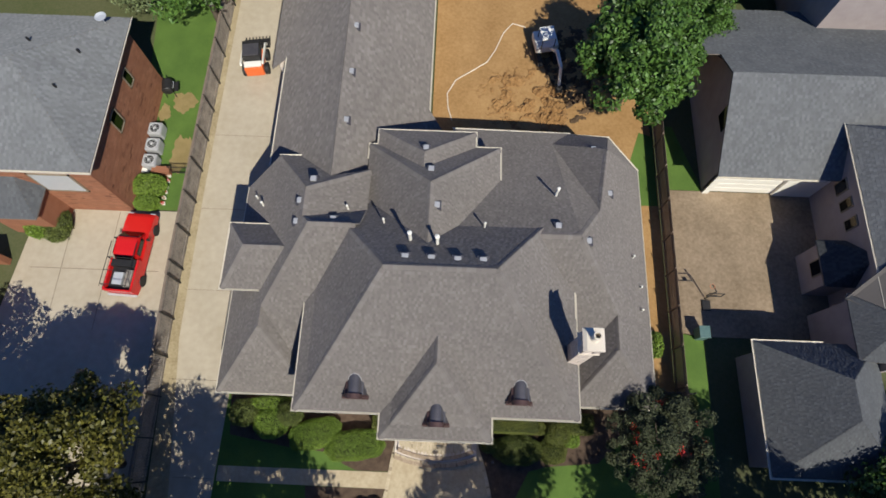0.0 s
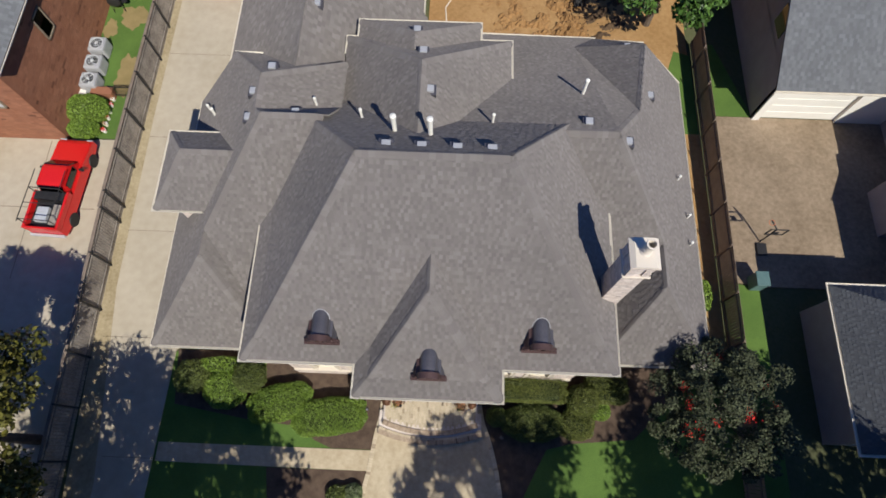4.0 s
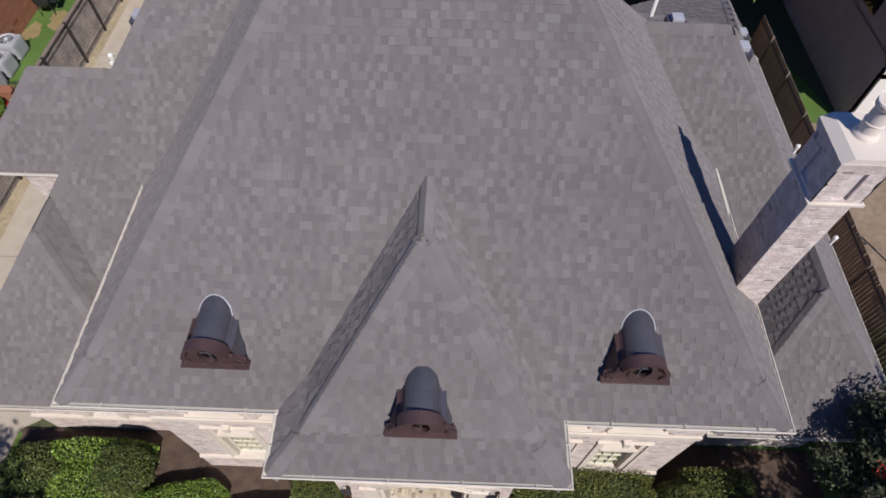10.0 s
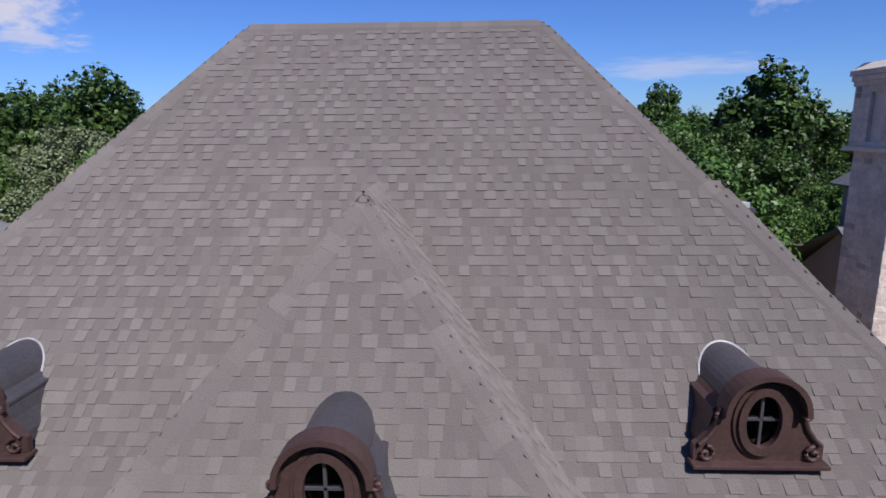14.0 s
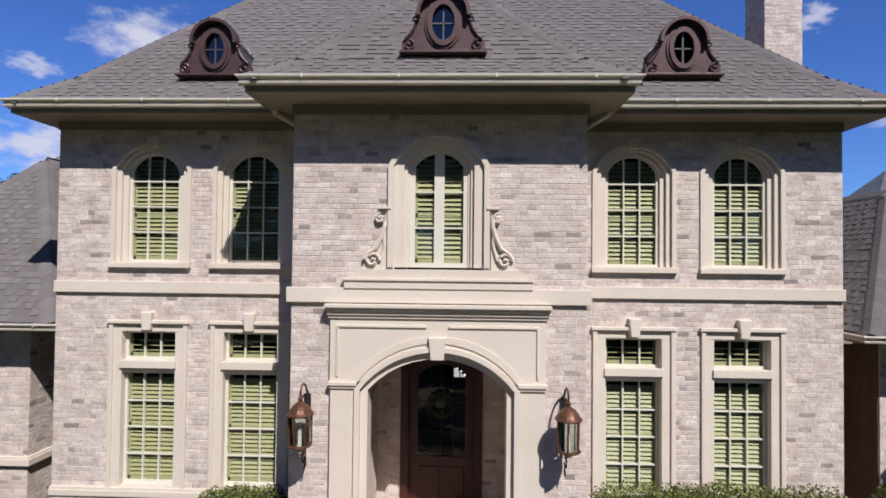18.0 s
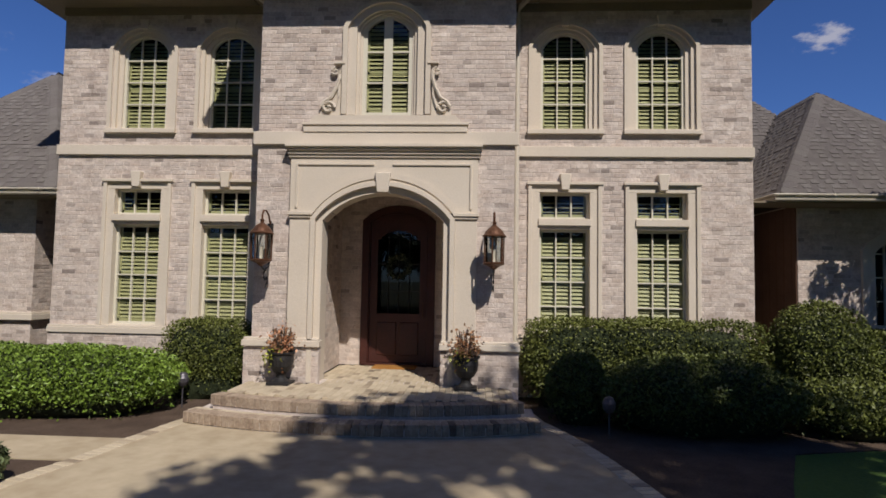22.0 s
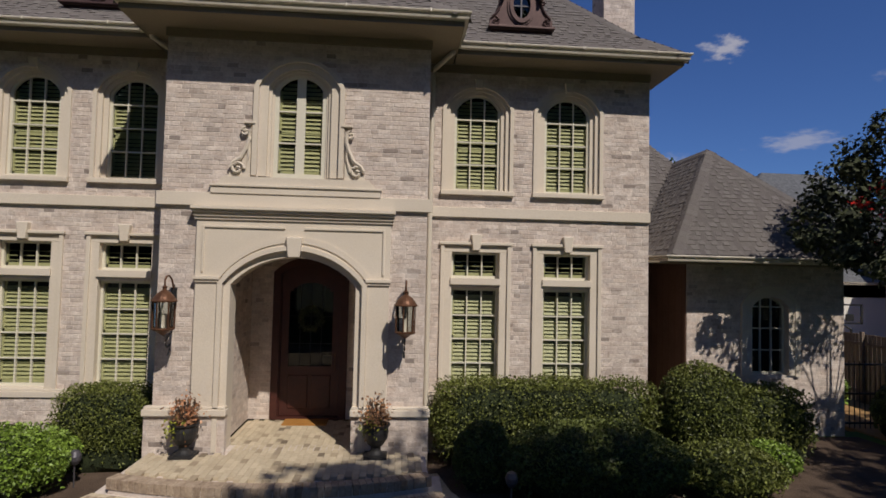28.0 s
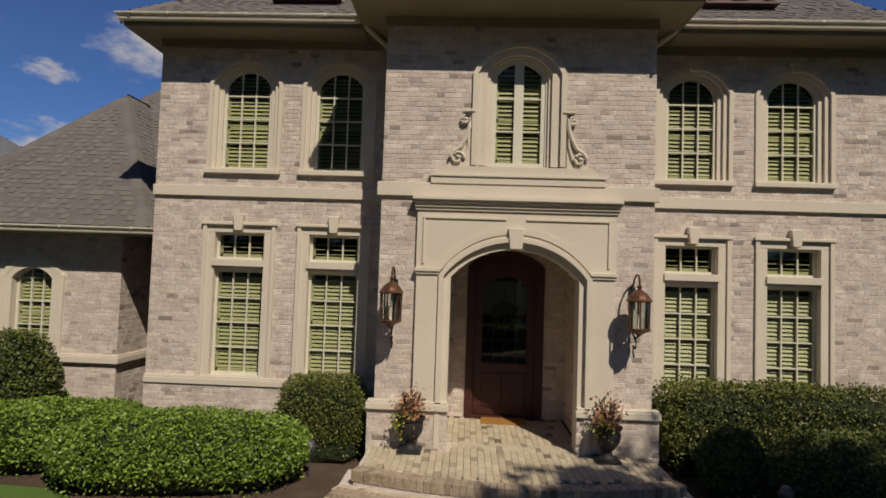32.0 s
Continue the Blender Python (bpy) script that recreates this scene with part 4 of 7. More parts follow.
gutter(house, [(2.76, 0.44, 6.90), (6.88, 0.44, 6.90), (6.88, 11.8, 6.90)])
gutter(house, [(-2.64, 0.42, 6.91), (-2.64, -0.70, 6.91), (2.64, -0.70, 6.91), (2.64, 0.42, 6.91)])
# downpipe in the corner of the bay, and the swan-neck on the other side
part("downpipe", tube(bmesh.new(), [(2.60, 0.30, 6.80), (2.58, 0.36, 6.68), (2.30, 0.86, 6.55), (2.27, 0.96, 6.42), (2.27, 0.97, 0.6), (2.27, 0.97, GROUND)], 0.045, 10), "gutter", house, "cream round downpipe")
part("downpipe", tube(bmesh.new(), [(-2.60, 0.30, 6.80), (-2.58, 0.36, 6.68), (-2.30, 0.86, 6.55), (-2.27, 0.96, 6.42), (-2.27, 0.97, GROUND)], 0.045, 10), "gutter", house, "cream round downpipe")

# ---- roofs ----
RIDGE = 12.37
A = dict(fl=(-6.93, 0.42, 6.90), fr=(6.93, 0.42, 6.90), bl=(-6.93, 11.9, 6.90), br=(6.93, 11.9, 6.90),
         il=(-6.30, 1.20, 7.50), ir=(6.30, 1.20, 7.50), jl=(-6.30, 11.1, 7.50), jr=(6.30, 11.1, 7.50), tl=(-2.45, 6.15, RIDGE), tr=(2.45, 6.15, RIDGE))
MAIN = [[A[k] for k in q.split()] for q in ("fl fr ir il", "il ir tr tl", "fr br jr ir", "ir jr tr", "bl fl il jl", "jl il tl", "br bl jl jr", "jr jl tl tr")]
B = dict(fl=(-2.68, -0.74, 6.91), fr=(2.68, -0.74, 6.91), il=(-2.10, -0.10, 7.36), ir=(2.10, -0.10, 7.36), t=(0, 2.45, 9.95), t2=(0, 3.9, 9.95),
         kl=(-2.68, 0.6, 6.91), kr=(2.68, 0.6, 6.91), ml=(-2.10, 1.3, 7.36), mr=(2.10, 1.3, 7.36))
BAYROOF = [[B[k] for k in q.split()] for q in ("fl fr ir il", "il ir t", "fr kr mr ir", "ir mr t2 t", "kl fl il ml", "ml il t t2")]
WZ, WS = 3.25, 1.2
zw = lambda x, e: WZ + abs(e - x) * WS
XL, XR = -12.1, 11.95
LA, LB, RA = (-9.25, 4.5, zw(-9.25, XL)), (-9.25, 5.5, zw(-9.25, XL)), (9.35, 4.1, 6.0)
E1, E2 = (-6.81, 1.45, WZ), (-6.81, 1.93, WZ)
FL, FM, FV = (-6.5, 8.95, zw(-6.5, XL)), (-6.95, 9.45, zw(-6.95, XL)), (-6.95, 11.05, zw(-6.95, XL))
LE, GS = (-4.0, 12.9, 7.85), (-6.0, 12.25, 8.35)
LN, LO = (-9.42, 14.34, zw(-9.42, XL)), (-8.40, 14.55, 6.10)
FR, RM, RN = (6.78, 8.95, zw(6.78, XR)), (8.25, 11.1, zw(8.25, XR)), (9.15, 15.4, zw(9.15, XR))
RC = (9.35, 5.95, RA[2])
zn = lambda y: FR[2] - 0.63 * (y - 9.0)
V1, N2, N3 = (6.4, 16.8, zn(16.8)), (7.63, 18.0, zn(18.0)), (10.1, 17.85, zn(17.85) - 0.1)
WINGS = [
    [(XL, 1.45, WZ), E1, LA],
    [E1, E2, LB, LA],
    [LB, E2, (-6.3, 1.93, WZ), (-4.2, FL[1], FL[2]), FL],
    [(XL, 13.75, WZ), (XL, 1.45, WZ), LA, LB, FL, FM, FV, LN],
    [FL, (-4.0, *FL[1:]), (-4.0, 10.45, 8.15), FM],
    [FM, (-4.0, 10.45, 8.15), LE],
    [FM, LE, FV],
    [FV, LE, GS],
    [FV, GS, LO],
    [FV, LO, LN],
    [(7.15, 1.40, WZ), (XR, 1.40, WZ), RA],
    [(7.15, 1.40, WZ), RA, RC, (7.15, 3.47, WZ)],
    [(7.15, 3.47, WZ), RC, FR, (3.0, 9.0, FR[2]), (3.0, 3.47, WZ)],
    [(XR, 1.40, WZ), (XR, 5.95, WZ), RC, RA],
    [(XR, 5.95, WZ), FR, RC],
    [(XR, 5.95, WZ), (XR, 15.85, WZ), RN, RM, FR],
    [(XR, 15.85, WZ), N3, RN],
    [RN, N3, N2],
    [RN, N2, V1],
    [FR, RM, V1],
    [RM, RN, V1],
    [FR, V1, N2, (0.35, 18.1, zn(18.05)), (0.35, 9.0, FR[2])],
]
HB = [(-4.3, 15.0, 6.95), (3.02, 15.0, 6.95), (3.02, 6.0, 6.95), (-4.3, 6.0, 6.95)]
HT, HS = (-0.65, 10.95, 10.7), (-0.65, 7.0, 10.7)
HU = (-1.1, 13.3, 9.35)
REAR = [[HB[1], HB[0], HT], [HB[0], HB[3], HS, HT], [HB[2], HB[1], HT, HS],
        [(1.63, 15.95, 6.95), (-3.82, 15.95, 6.95), HU], [(1.63, 12.5, 6.95), (1.63, 15.95, 6.95), HU, (-1.1, 12.5, 9.35)], [(-3.82, 15.95, 6.95), (-3.82, 12.5, 6.95), (-1.1, 12.5, 9.35), HU]]
SW0, SW1, SR = (-11.6, 6.45, 6.40), (-11.6, 10.1, 6.40), (-10.1, 8.28, 8.20)
SIDE = [[SW0, (-8.6, 6.45, 6.40), (-8.0, 8.28, 8.20), SR], [(-8.6, 10.1, 6.40), SW1, SR, (-8.0, 8.28, 8.20)], [SW1, SW0, SR]]
GARAGE = [[(-10.9, 23.25, 3.6), (-10.9, 14.0, 3.6), GS, (-6.0, 23.25, 8.35)], [(-12.25, 44.0, 2.29), (-12.25, 23.25, 2.29), (-6.0, 23.25, 8.35), (-6.0, 39.0, 8.35)],
          [(-1.25, 19.6, 3.5), (-1.25, 44.0, 3.5), (-6.0, 39.0, 8.35), GS, (1.2, 16.9, 1.0)], [(-1.25, 44.0, 3.5), (-12.25, 44.0, 2.29), (-6.0, 39.0, 8.35)]]


def roof(parent, polys, name, mat="shingle", base="roof_base", drop=0.12, **kw):
    """A roof: thick sheathing under every slope and its shingle courses."""
    bm = bmesh.new()
    for poly in polys:
        top = [bm.verts.new(Vector(p) - Vector((0, 0, 0.01))) for p in poly]
        low = [bm.verts.new(Vector(p) - Vector((0, 0, drop))) for p in poly]
        bm.faces.new(top)
        bm.faces.new(low[::-1])
        for i in range(len(poly)):
            j = (i + 1) % len(poly)
            bm.faces.new((top[j], top[i], low[i], low[j]))
    bmesh.ops.remove_doubles(bm, verts=bm.verts[:], dist=0.002)
    bmesh.ops.recalc_face_normals(bm, faces=bm.faces[:])
    r = part(name, bm, base, parent)
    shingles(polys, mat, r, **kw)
    return r


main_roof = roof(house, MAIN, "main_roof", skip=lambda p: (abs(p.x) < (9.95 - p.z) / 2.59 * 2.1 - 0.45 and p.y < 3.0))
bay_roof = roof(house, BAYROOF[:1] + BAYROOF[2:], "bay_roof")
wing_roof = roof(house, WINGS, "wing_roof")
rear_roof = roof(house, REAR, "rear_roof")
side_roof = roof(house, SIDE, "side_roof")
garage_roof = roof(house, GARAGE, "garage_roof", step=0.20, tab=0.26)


def ridge_caps(parent, lines, polys, w=0.13, step=0.21):
    """Folded cap shingles that lap along hips and ridges and follow the two slopes beside them."""
    vs, fs = [], []
    for a, b in lines:
        a, b = Vector(a), Vector(b)
        d = (b - a).normalized()
        wings = []
        for poly in polys:
            p = [Vector(q) for q in poly]
            n = sum((p[i].cross(p[(i + 1) % len(p)]) for i in range(len(p))), Vector((0, 0, 0))).normalized()
            n = -n if n.z < 0 else n
            if abs((a - p[0]).dot(n)) < 0.06 and abs((b - p[0]).dot(n)) < 0.06:
                e = sum(p, Vector((0, 0, 0))) / len(p) - a
                e = (e - n * e.dot(n) - d * e.dot(d)).normalized()
                wings.append((-e if e.z > 0 else e, n))
        if len(wings) < 2:
            s = d.cross(Vector((0, 0, 1))).normalized()
            n = s.cross(d)
            wings = [((-s - n * 0.6).normalized(), n), ((s - n * 0.6).normalized(), n)]
        (e1, n1), (e2, n2) = wings[0], wings[1]
        nn = (n1 + n2).normalized()
        for i in range(max(1, int((b - a).length / step))):
            p, q = a + d * (i * step), a + d * (i * step + step)
            j = len(vs)
            for c, lift in ((p, 0.0245), (q, 0.022)):
                vs += [tuple(c + e1 * w + n1 * lift), tuple(c + nn * (lift + 0.004)), tuple(c + e2 * w + n2 * lift), tuple(c + e1 * (w + 0.11)), tuple(c + e2 * (w + 0.11))]
            fs += [(j, j + 1, j + 6, j + 5), (j + 1, j + 2, j + 7, j + 6), (j + 3, j, j + 5, j + 8), (j + 2, j + 4, j + 9, j + 7), (j, j + 3, j + 1), (j + 1, j + 4, j + 2)]
    return raw("ridge_capping", vs, fs, "shingle", parent, "", "stuff")


ridge_caps(main_roof, [(A[a], A[b]) for a, b in (("fl", "il"), ("il", "tl"), ("fr", "ir"), ("ir", "tr"), ("tl", "tr"), ("jl", "tl"), ("jr", "tr"))], MAIN)
ridge_caps(bay_roof, [(B[a], B[b]) for a, b in (("fl", "il"), ("il", "t"), ("fr", "ir"), ("ir", "t"), ("t", "t2"))], BAYROOF)
ridge_caps(wing_roof, [((XL, 1.45, WZ), LA), (E1, LA), (LA, LB), (LB, FL), ((7.15, 1.40, WZ), RA), ((XR, 1.40, WZ), RA), (RA, RC), (RC, FR), (FL, (-4.2, *FL[1:])), (FL, FM), (FM, FV), (FV, LN), (FV, LE), (FR, (4.5, *FR[1:])), (FR, RM), (RM, RN)], WINGS)
ridge_caps(rear_roof, [(HB[0], HT), (HB[1], HT), (HT, HS), ((1.63, 15.95, 6.95), HU), ((-3.82, 15.95, 6.95), HU)], REAR)
ridge_caps(side_roof, [(SW0, SR), (SW1, SR), (SR, (-8.2, 8.28, 8.20))], SIDE)
ridge_caps(garage_roof, [(GS, (-6.0, 39.0, 8.35))], GARAGE)

# wings: walls, eaves and windows
for s, xa, xb, yf in ((-1, -11.6, -7.62, 2.0), (1, 7.85, 11.4, 2.2)):
    cx = -9.41 if s < 0 else 9.70
    o = (cx - 0.42, cx + 0.42, 0.75, 2.20, 0.22)
    w = part("wing_wall", wall_mesh(bmesh.new(), xa, xb, GROUND - 0.1, 3.15, yf, yf + 0.3, [o]), "mortar", house, "pale brick wall of the single-storey wing")
    part("wing_wall", boxes((xa, xa + 0.3, yf + 0.3, 14, GROUND, 3.15)), "mortar", house)
    part("wing_wall", boxes((xb - 0.3, xb, yf + 0.3, 14, GROUND, 3.15)), "mortar", house)
    brick_mesh(brick_field(xa, xb, GROUND, 3.12, yf, [(cx - 0.66, cx + 0.66, 0.7, 2.20, 0.45)]), yf, "brick", w)
    if s < 0:
        brick_mesh(brick_field(0, 2.4, GROUND, 3.12, 0, []), 0, "brick", w, turned(xb, yf, 90))
        bands(house, xa, xb, yf, [(0.57, 0.69, 0.085), (0.69, 0.73, 0.06)], 1, name="plinth_cap")
        part("plinth_cap", boxes((xb, xb + 0.085, yf + 0.02, 4.3, 0.57, 0.69), (xb, xb + 0.06, yf + 0.02, 4.3, 0.69, 0.73), bevel=0.008), "stone", house)
    else:
        for k in range(15):
            part("cedar_board", boxes((xa - 0.025 - 0.003 * (k % 2), xa, yf + 0.02 + k * 0.15, yf + 0.164 + k * 0.15, GROUND, 3.12), bevel=0.004), "cedar", w)
    part("recess_wall", boxes((min(xb, -6.4) if s < 0 else 6.4, -6.4 if s < 0 else xa, 4.3, 4.6, GROUND, 3.6)), "mortar" if s < 0 else "cedar", house)
    window(house, o, yf, 3, 4, shutters=s < 0)
    su = stone_ring(house, o, 0.13, yf, 0.04, "window_surround")
    su["label"] = "cast stone surround of an arched wing window"
    for xq in (cx - 0.66, cx + 0.55):
        part("pilaster_strip", boxes((xq, xq + 0.11, yf - 0.06, yf + 0.02, 0.72, 2.28), bevel=0.008), "stone", su)
    part("hood", band(bmesh.new(), arc(cx - 0.55, cx + 0.55, 2.20, 0.34), arc(cx - 0.66, cx + 0.66, 2.22, 0.43), yf - 0.05, yf + 0.03), "stone", su)
    part("soffit", boxes((xa - 0.45 if s < 0 else 6.52, -6.52 if s < 0 else xb + 0.45, 1.50, yf + 0.02, 3.08, 3.11)), "soffit", house)
gutter(house, [(XL + 0.05, 13.7, WZ - 0.02), (XL + 0.05, 1.47, WZ - 0.02), (-6.55, 1.47, WZ - 0.02)])
gutter(house, [(7.1, 3.4, WZ - 0.02), (7.1, 1.42, WZ - 0.02), (XR - 0.05, 1.42, WZ - 0.02), (XR - 0.05, 15.9, WZ - 0.02)])
gutter(house, [(-9.5, 10.08, 6.38), (-11.58, 10.08, 6.38), (-11.58, 6.47, 6.38), (-9.65, 6.47, 6.38)])
gutter(house, [(-1.28, 19.6, 3.48), (-1.28, 44.0, 3.48)], "garage_gutter")
gutter(house, [(-10.88, 23.2, 3.58), (-10.88, 14.6, 3.58)], "garage_gutter")
gutter(house, [(3.0, 12.3, 6.93), (3.0, 14.98, 6.93), (1.75, 14.98, 6.93)], "rear_gutter")
gutter(house, [(1.61, 15.05, 6.93), (1.61, 15.93, 6.93), (-3.80, 15.93, 6.93), (-3.80, 15.1, 6.93)], "rear_gutter")
gutter(house, [(-3.92, 14.98, 6.93), (-4.28, 14.98, 6.93), (-4.28, 14.2, 6.93)], "rear_gutter")
gutter(house, [(10.1, 17.83, N3[2] - 0.02), (7.75, 17.93, N2[2] - 0.06)], "rear_gutter")
gutter(house, [(7.63, 17.98, N2[2] - 0.01), (0.4, 18.08, N2[2] - 0.01)], "rear_gutter")
gutter(house, [(XR - 0.05, 15.9, WZ - 0.02), (10.12, 17.83, N3[2] - 0.03)], "rear_gutter")
gutter(house, [(-8.40, 14.53, 6.09), (-9.40, 14.36, 6.40)], "wing_gutter")
block = part("side_block_wall", boxes((-11.0, -8.0, 6.85, 9.75, GROUND, 6.36)), "mortar", house)
brick_mesh(brick_field(-11.0, -9.3, 4.0, 6.34, 6.85, []), 6.85, "brick", block)
part("garage_wall", boxes((-10.5, -1.7, 14.6, 43.6, GROUND, 3.3), (-11.8, -10.5, 23.5, 43.6, GROUND, 2.2)), "mortar", house)
part("rear_wing_wall", boxes((0.8, 11.5, 15.0, 15.6, GROUND, 3.1), (0.8, 9.6, 15.6, 17.5, GROUND, 3.5)), "mortar", house)
part("side_entry_door", boxes((6.9, 7.75, 4.2, 4.28, GROUND, 2.3), bevel=0.02), "door", house)

# ---- copper eye dormers ----
def dormer(at, foot):
    d = thing("roof_dormer", "aged copper dormer with oval window and scrolls on the shingle roof", "dormer", at, group="roof dormers")
    half = [(0.60, 0.17), (0.61, 0.30), (0.575, 0.36), (0.50, 0.40), (0.44, 0.50), (0.395, 0.60), (0.405, 0.66), (0.385, 0.73)]
    top = [(0.375 * math.sin(a), 0.70 + 0.375 * math.cos(a)) for a in [math.pi / 2 * k / 8 for k in range(7, 0, -1)]]
    right = half + top
    outline = [(-x, z) for x, z in right][::-1]
    oval = lambda rx, rz, n=32: [(rx * math.cos(2 * math.pi * k / n), 0.60 + rz * math.sin(2 * math.pi * k / n)) for k in range(n)]
    # front plate with the oval cut through it
    sil = right + [(0.0, 1.075)] + outline
    n = 32
    ring_out = []
    for k in range(n):
        a = 2 * math.pi * k / n
        dx, dz = math.cos(a), math.sin(a)
        best = 9.0
        for (xa, za), (xb, zb) in zip(sil, sil[1:] + sil[:1]):
            den = dx * (zb - za) - dz * (xb - xa)
            if abs(den) > 1e-9:
                t = (xa * (zb - za) - (za - 0.60) * (xb - xa)) / den
                u = (xa * dz - (za - 0.60) * dx) / den
                if t > 0 and -1e-6 <= u <= 1 + 1e-6:
                    best = min(best, t)
        ring_out.append((dx * best, 0.60 + dz * best))
    part("front_plate", band(bmesh.new(), oval(0.175, 0.275), ring_out, -0.03, 0.05, close=True), "copper", d)
    part("corner_plate", prism(bmesh.new(), [(0.30, 0.17), (0.61, 0.17), (0.61, 0.34), (0.45, 0.42)], -0.025, 0.05), "copper", d)
    part("corner_plate", prism(bmesh.new(), [(-0.30, 0.17), (-0.61, 0.17), (-0.61, 0.34), (-0.45, 0.42)], -0.025, 0.05), "copper", d)
    part("oval_moulding", band(bmesh.new(), oval(0.165, 0.265), oval(0.235, 0.345), -0.085, -0.02, close=True), "copper", d)
    part("oval_moulding", band(bmesh.new(), oval(0.235, 0.345), oval(0.275, 0.385), -0.055, -0.02, close=True), "copper", d)
    bm = bmesh.new()
    bm.faces.new([bm.verts.new((x, 0.0, z)) for x, z in oval(0.175, 0.275)])
    g = part("pane", bm, "car_glass", d)
    bm = bmesh.new()
    box(bm, -0.013, 0.013, -0.025, 0.0, 0.33, 0.87)
    box(bm, -0.17, 0.17, -0.025, 0.0, 0.59, 0.612)
    part("glazing_grid", bm, "lead", d)
    bm = bmesh.new()
    arcs = lambda r: [(r * math.sin(a), 0.70 + r * math.cos(a)) for a in [-1.62 + 3.24 * k / 18 for k in range(19)]]
    band(bm, arcs(0.345), arcs(0.395), -0.16, 0.06)
    part("hood", bm, "copper", d)
    for s in (-1, 1):
        bm = bmesh.new()
        for cx, cz, r in ((0.505, 0.265, 0.088), (0.415, 0.665, 0.062)):
            pts = [(s * (cx + r * (1 - i / 16) * math.cos(a)), -0.06, cz + r * (1 - i / 16) * math.sin(a)) for i, a in enumerate([math.pi * 0.5 + 2.4 * math.pi * k / 14 for k in range(15)])]
            tube(bm, pts, 0.019, 6)
        tube(bm, [(s * 0.40, -0.05, 0.61), (s * 0.43, -0.05, 0.52), (s * 0.50, -0.05, 0.42), (s * 0.57, -0.05, 0.355)], 0.022, 6)
        part("scroll", bm, "copper", d)
    part("base_ledge", boxes((-0.64, 0.64, -0.13, 0.06, 0.135, 0.175), (-0.62, 0.62, -0.10, 0.06, 0.115, 0.135), (-0.585, 0.585, -0.03, 0.05, 0.0, 0.115), bevel=0.008), "copper", d)
    # body: barrel roof over lower side cheeks, running back into the slope
    part("barrel_roof", band(bmesh.new(), arcs(0.25), arcs(0.31), 0.05, 1.05), "lead", d, "dull grey metal barrel roof")
    # bright flashing where the barrel meets the slope
    seam = [(x, foot + z, z) for x, z in arcs(0.315)]
    part("flashing", tube(bmesh.new(), seam, 0.013, 6), "vent", d, "bright metal flashing strip")
    prof = [(0.32, 0.74), (0.36, 0.70), (0.43, 0.68), (0.43, 0.65), (0.42, 0.64), (0.45, 0.50), (0.54, 0.34), (0.56, 0.0), (0.2, 0.0), (0.2, 0.78)]
    for s in (-1, 1):
        # sunward cheek lighter grey, the other dark: the sun's side put into colour
        part("cheek", prism(bmesh.new(), [(s * x, z) for x, z in prof], 0.05, 0.72), "lead" if s > 0 else "copper", d)
    # near-black plate in place of the unlit space behind the oval pane
    bm = bmesh.new()
    bm.faces.new([bm.verts.new((x, 0.045, z)) for x, z in oval(0.19, 0.27)])
    part("dark_lining", bm, "dark", d)
    return d


dormer((0.04, -0.04, 7.30), -0.09)
side_dormer = dormer((-3.85, 1.08, 7.33), -0.05)
copy_thing(side_dormer, pose(3.94, 1.08, 7.33))

# ---- chimney ----
CX0, CX1, CY0, CY1 = 6.29, 7.02, 3.08, 3.88
chim = part("chimney", boxes((CX0, CX1, CY0, CY1, 3.0, 11.10)), "mortar", house, "tall pale brick chimney with stone bands and a clay pot")
for u0, u1, zlo, turn in ((CX0, CX1, 6.6, turned(0, CY0, 0)), (-CY1, -CY0, 6.6, turned(CX0, 0, -90)), (CY0, CY1, 4.0, turned(CX1, 0, 90)), (-CX1, -CX0, 6.6, turned(0, CY1, 180))):
    mid = (u0 + u1) / 2
    brick_mesh(brick_field(u0, u1, zlo, 10.32, 0, []), 0, "brick", chim, turn)
    # the head has a tall sunk panel on each side
    brick_mesh(brick_field(u0 - 0.03, u1 + 0.03, 10.38, 11.14, 0, [(mid - 0.13, mid + 0.13, 10.44, 11.06, 0)]), -0.05, "brick", chim, turn)
    for a, b in ((u0 - 0.05, mid - 0.13), (mid + 0.13, u1 + 0.05)):
        v = box(bmesh.new(), a, b, -0.05, 0.0, 10.38, 11.14)
        bmesh.ops.transform(v, matrix=turn, verts=v.verts[:])
        part("head_pier", v, "mortar", chim)
    v = boxes((mid - 0.13, mid + 0.13, -0.05, 0.0, 10.38, 10.44), (mid - 0.13, mid + 0.13, -0.05, 0.0, 11.06, 11.14))
    bmesh.ops.transform(v, matrix=turn, verts=v.verts[:])
    part("head_panel_edge", v, "mortar", chim)
part("stone_band", boxes((CX0 - 0.10, CX1 + 0.10, CY0 - 0.10, CY1 + 0.10, 10.32, 10.38), bevel=0.012), "stone", chim)
part("corbel", boxes((CX0 - 0.07, CX1 + 0.07, CY0 - 0.07, CY1 + 0.07, 11.14, 11.20), (CX0 - 0.09, CX1 + 0.09, CY0 - 0.09, CY1 + 0.09, 11.20, 11.27), (CX0 - 0.11, CX1 + 0.11, CY0 - 0.11, CY1 + 0.11, 11.27, 11.34), bevel=0.006), "brick_one", chim)
part("cap_slab", prism(bmesh.new(), [(CX0 - 0.10, 11.34), (CX1 + 0.10, 11.34), (CX1 - 0.05, 11.44), (CX0 + 0.05, 11.44)], CY0 - 0.10, CY1 + 0.10), "stone", chim)
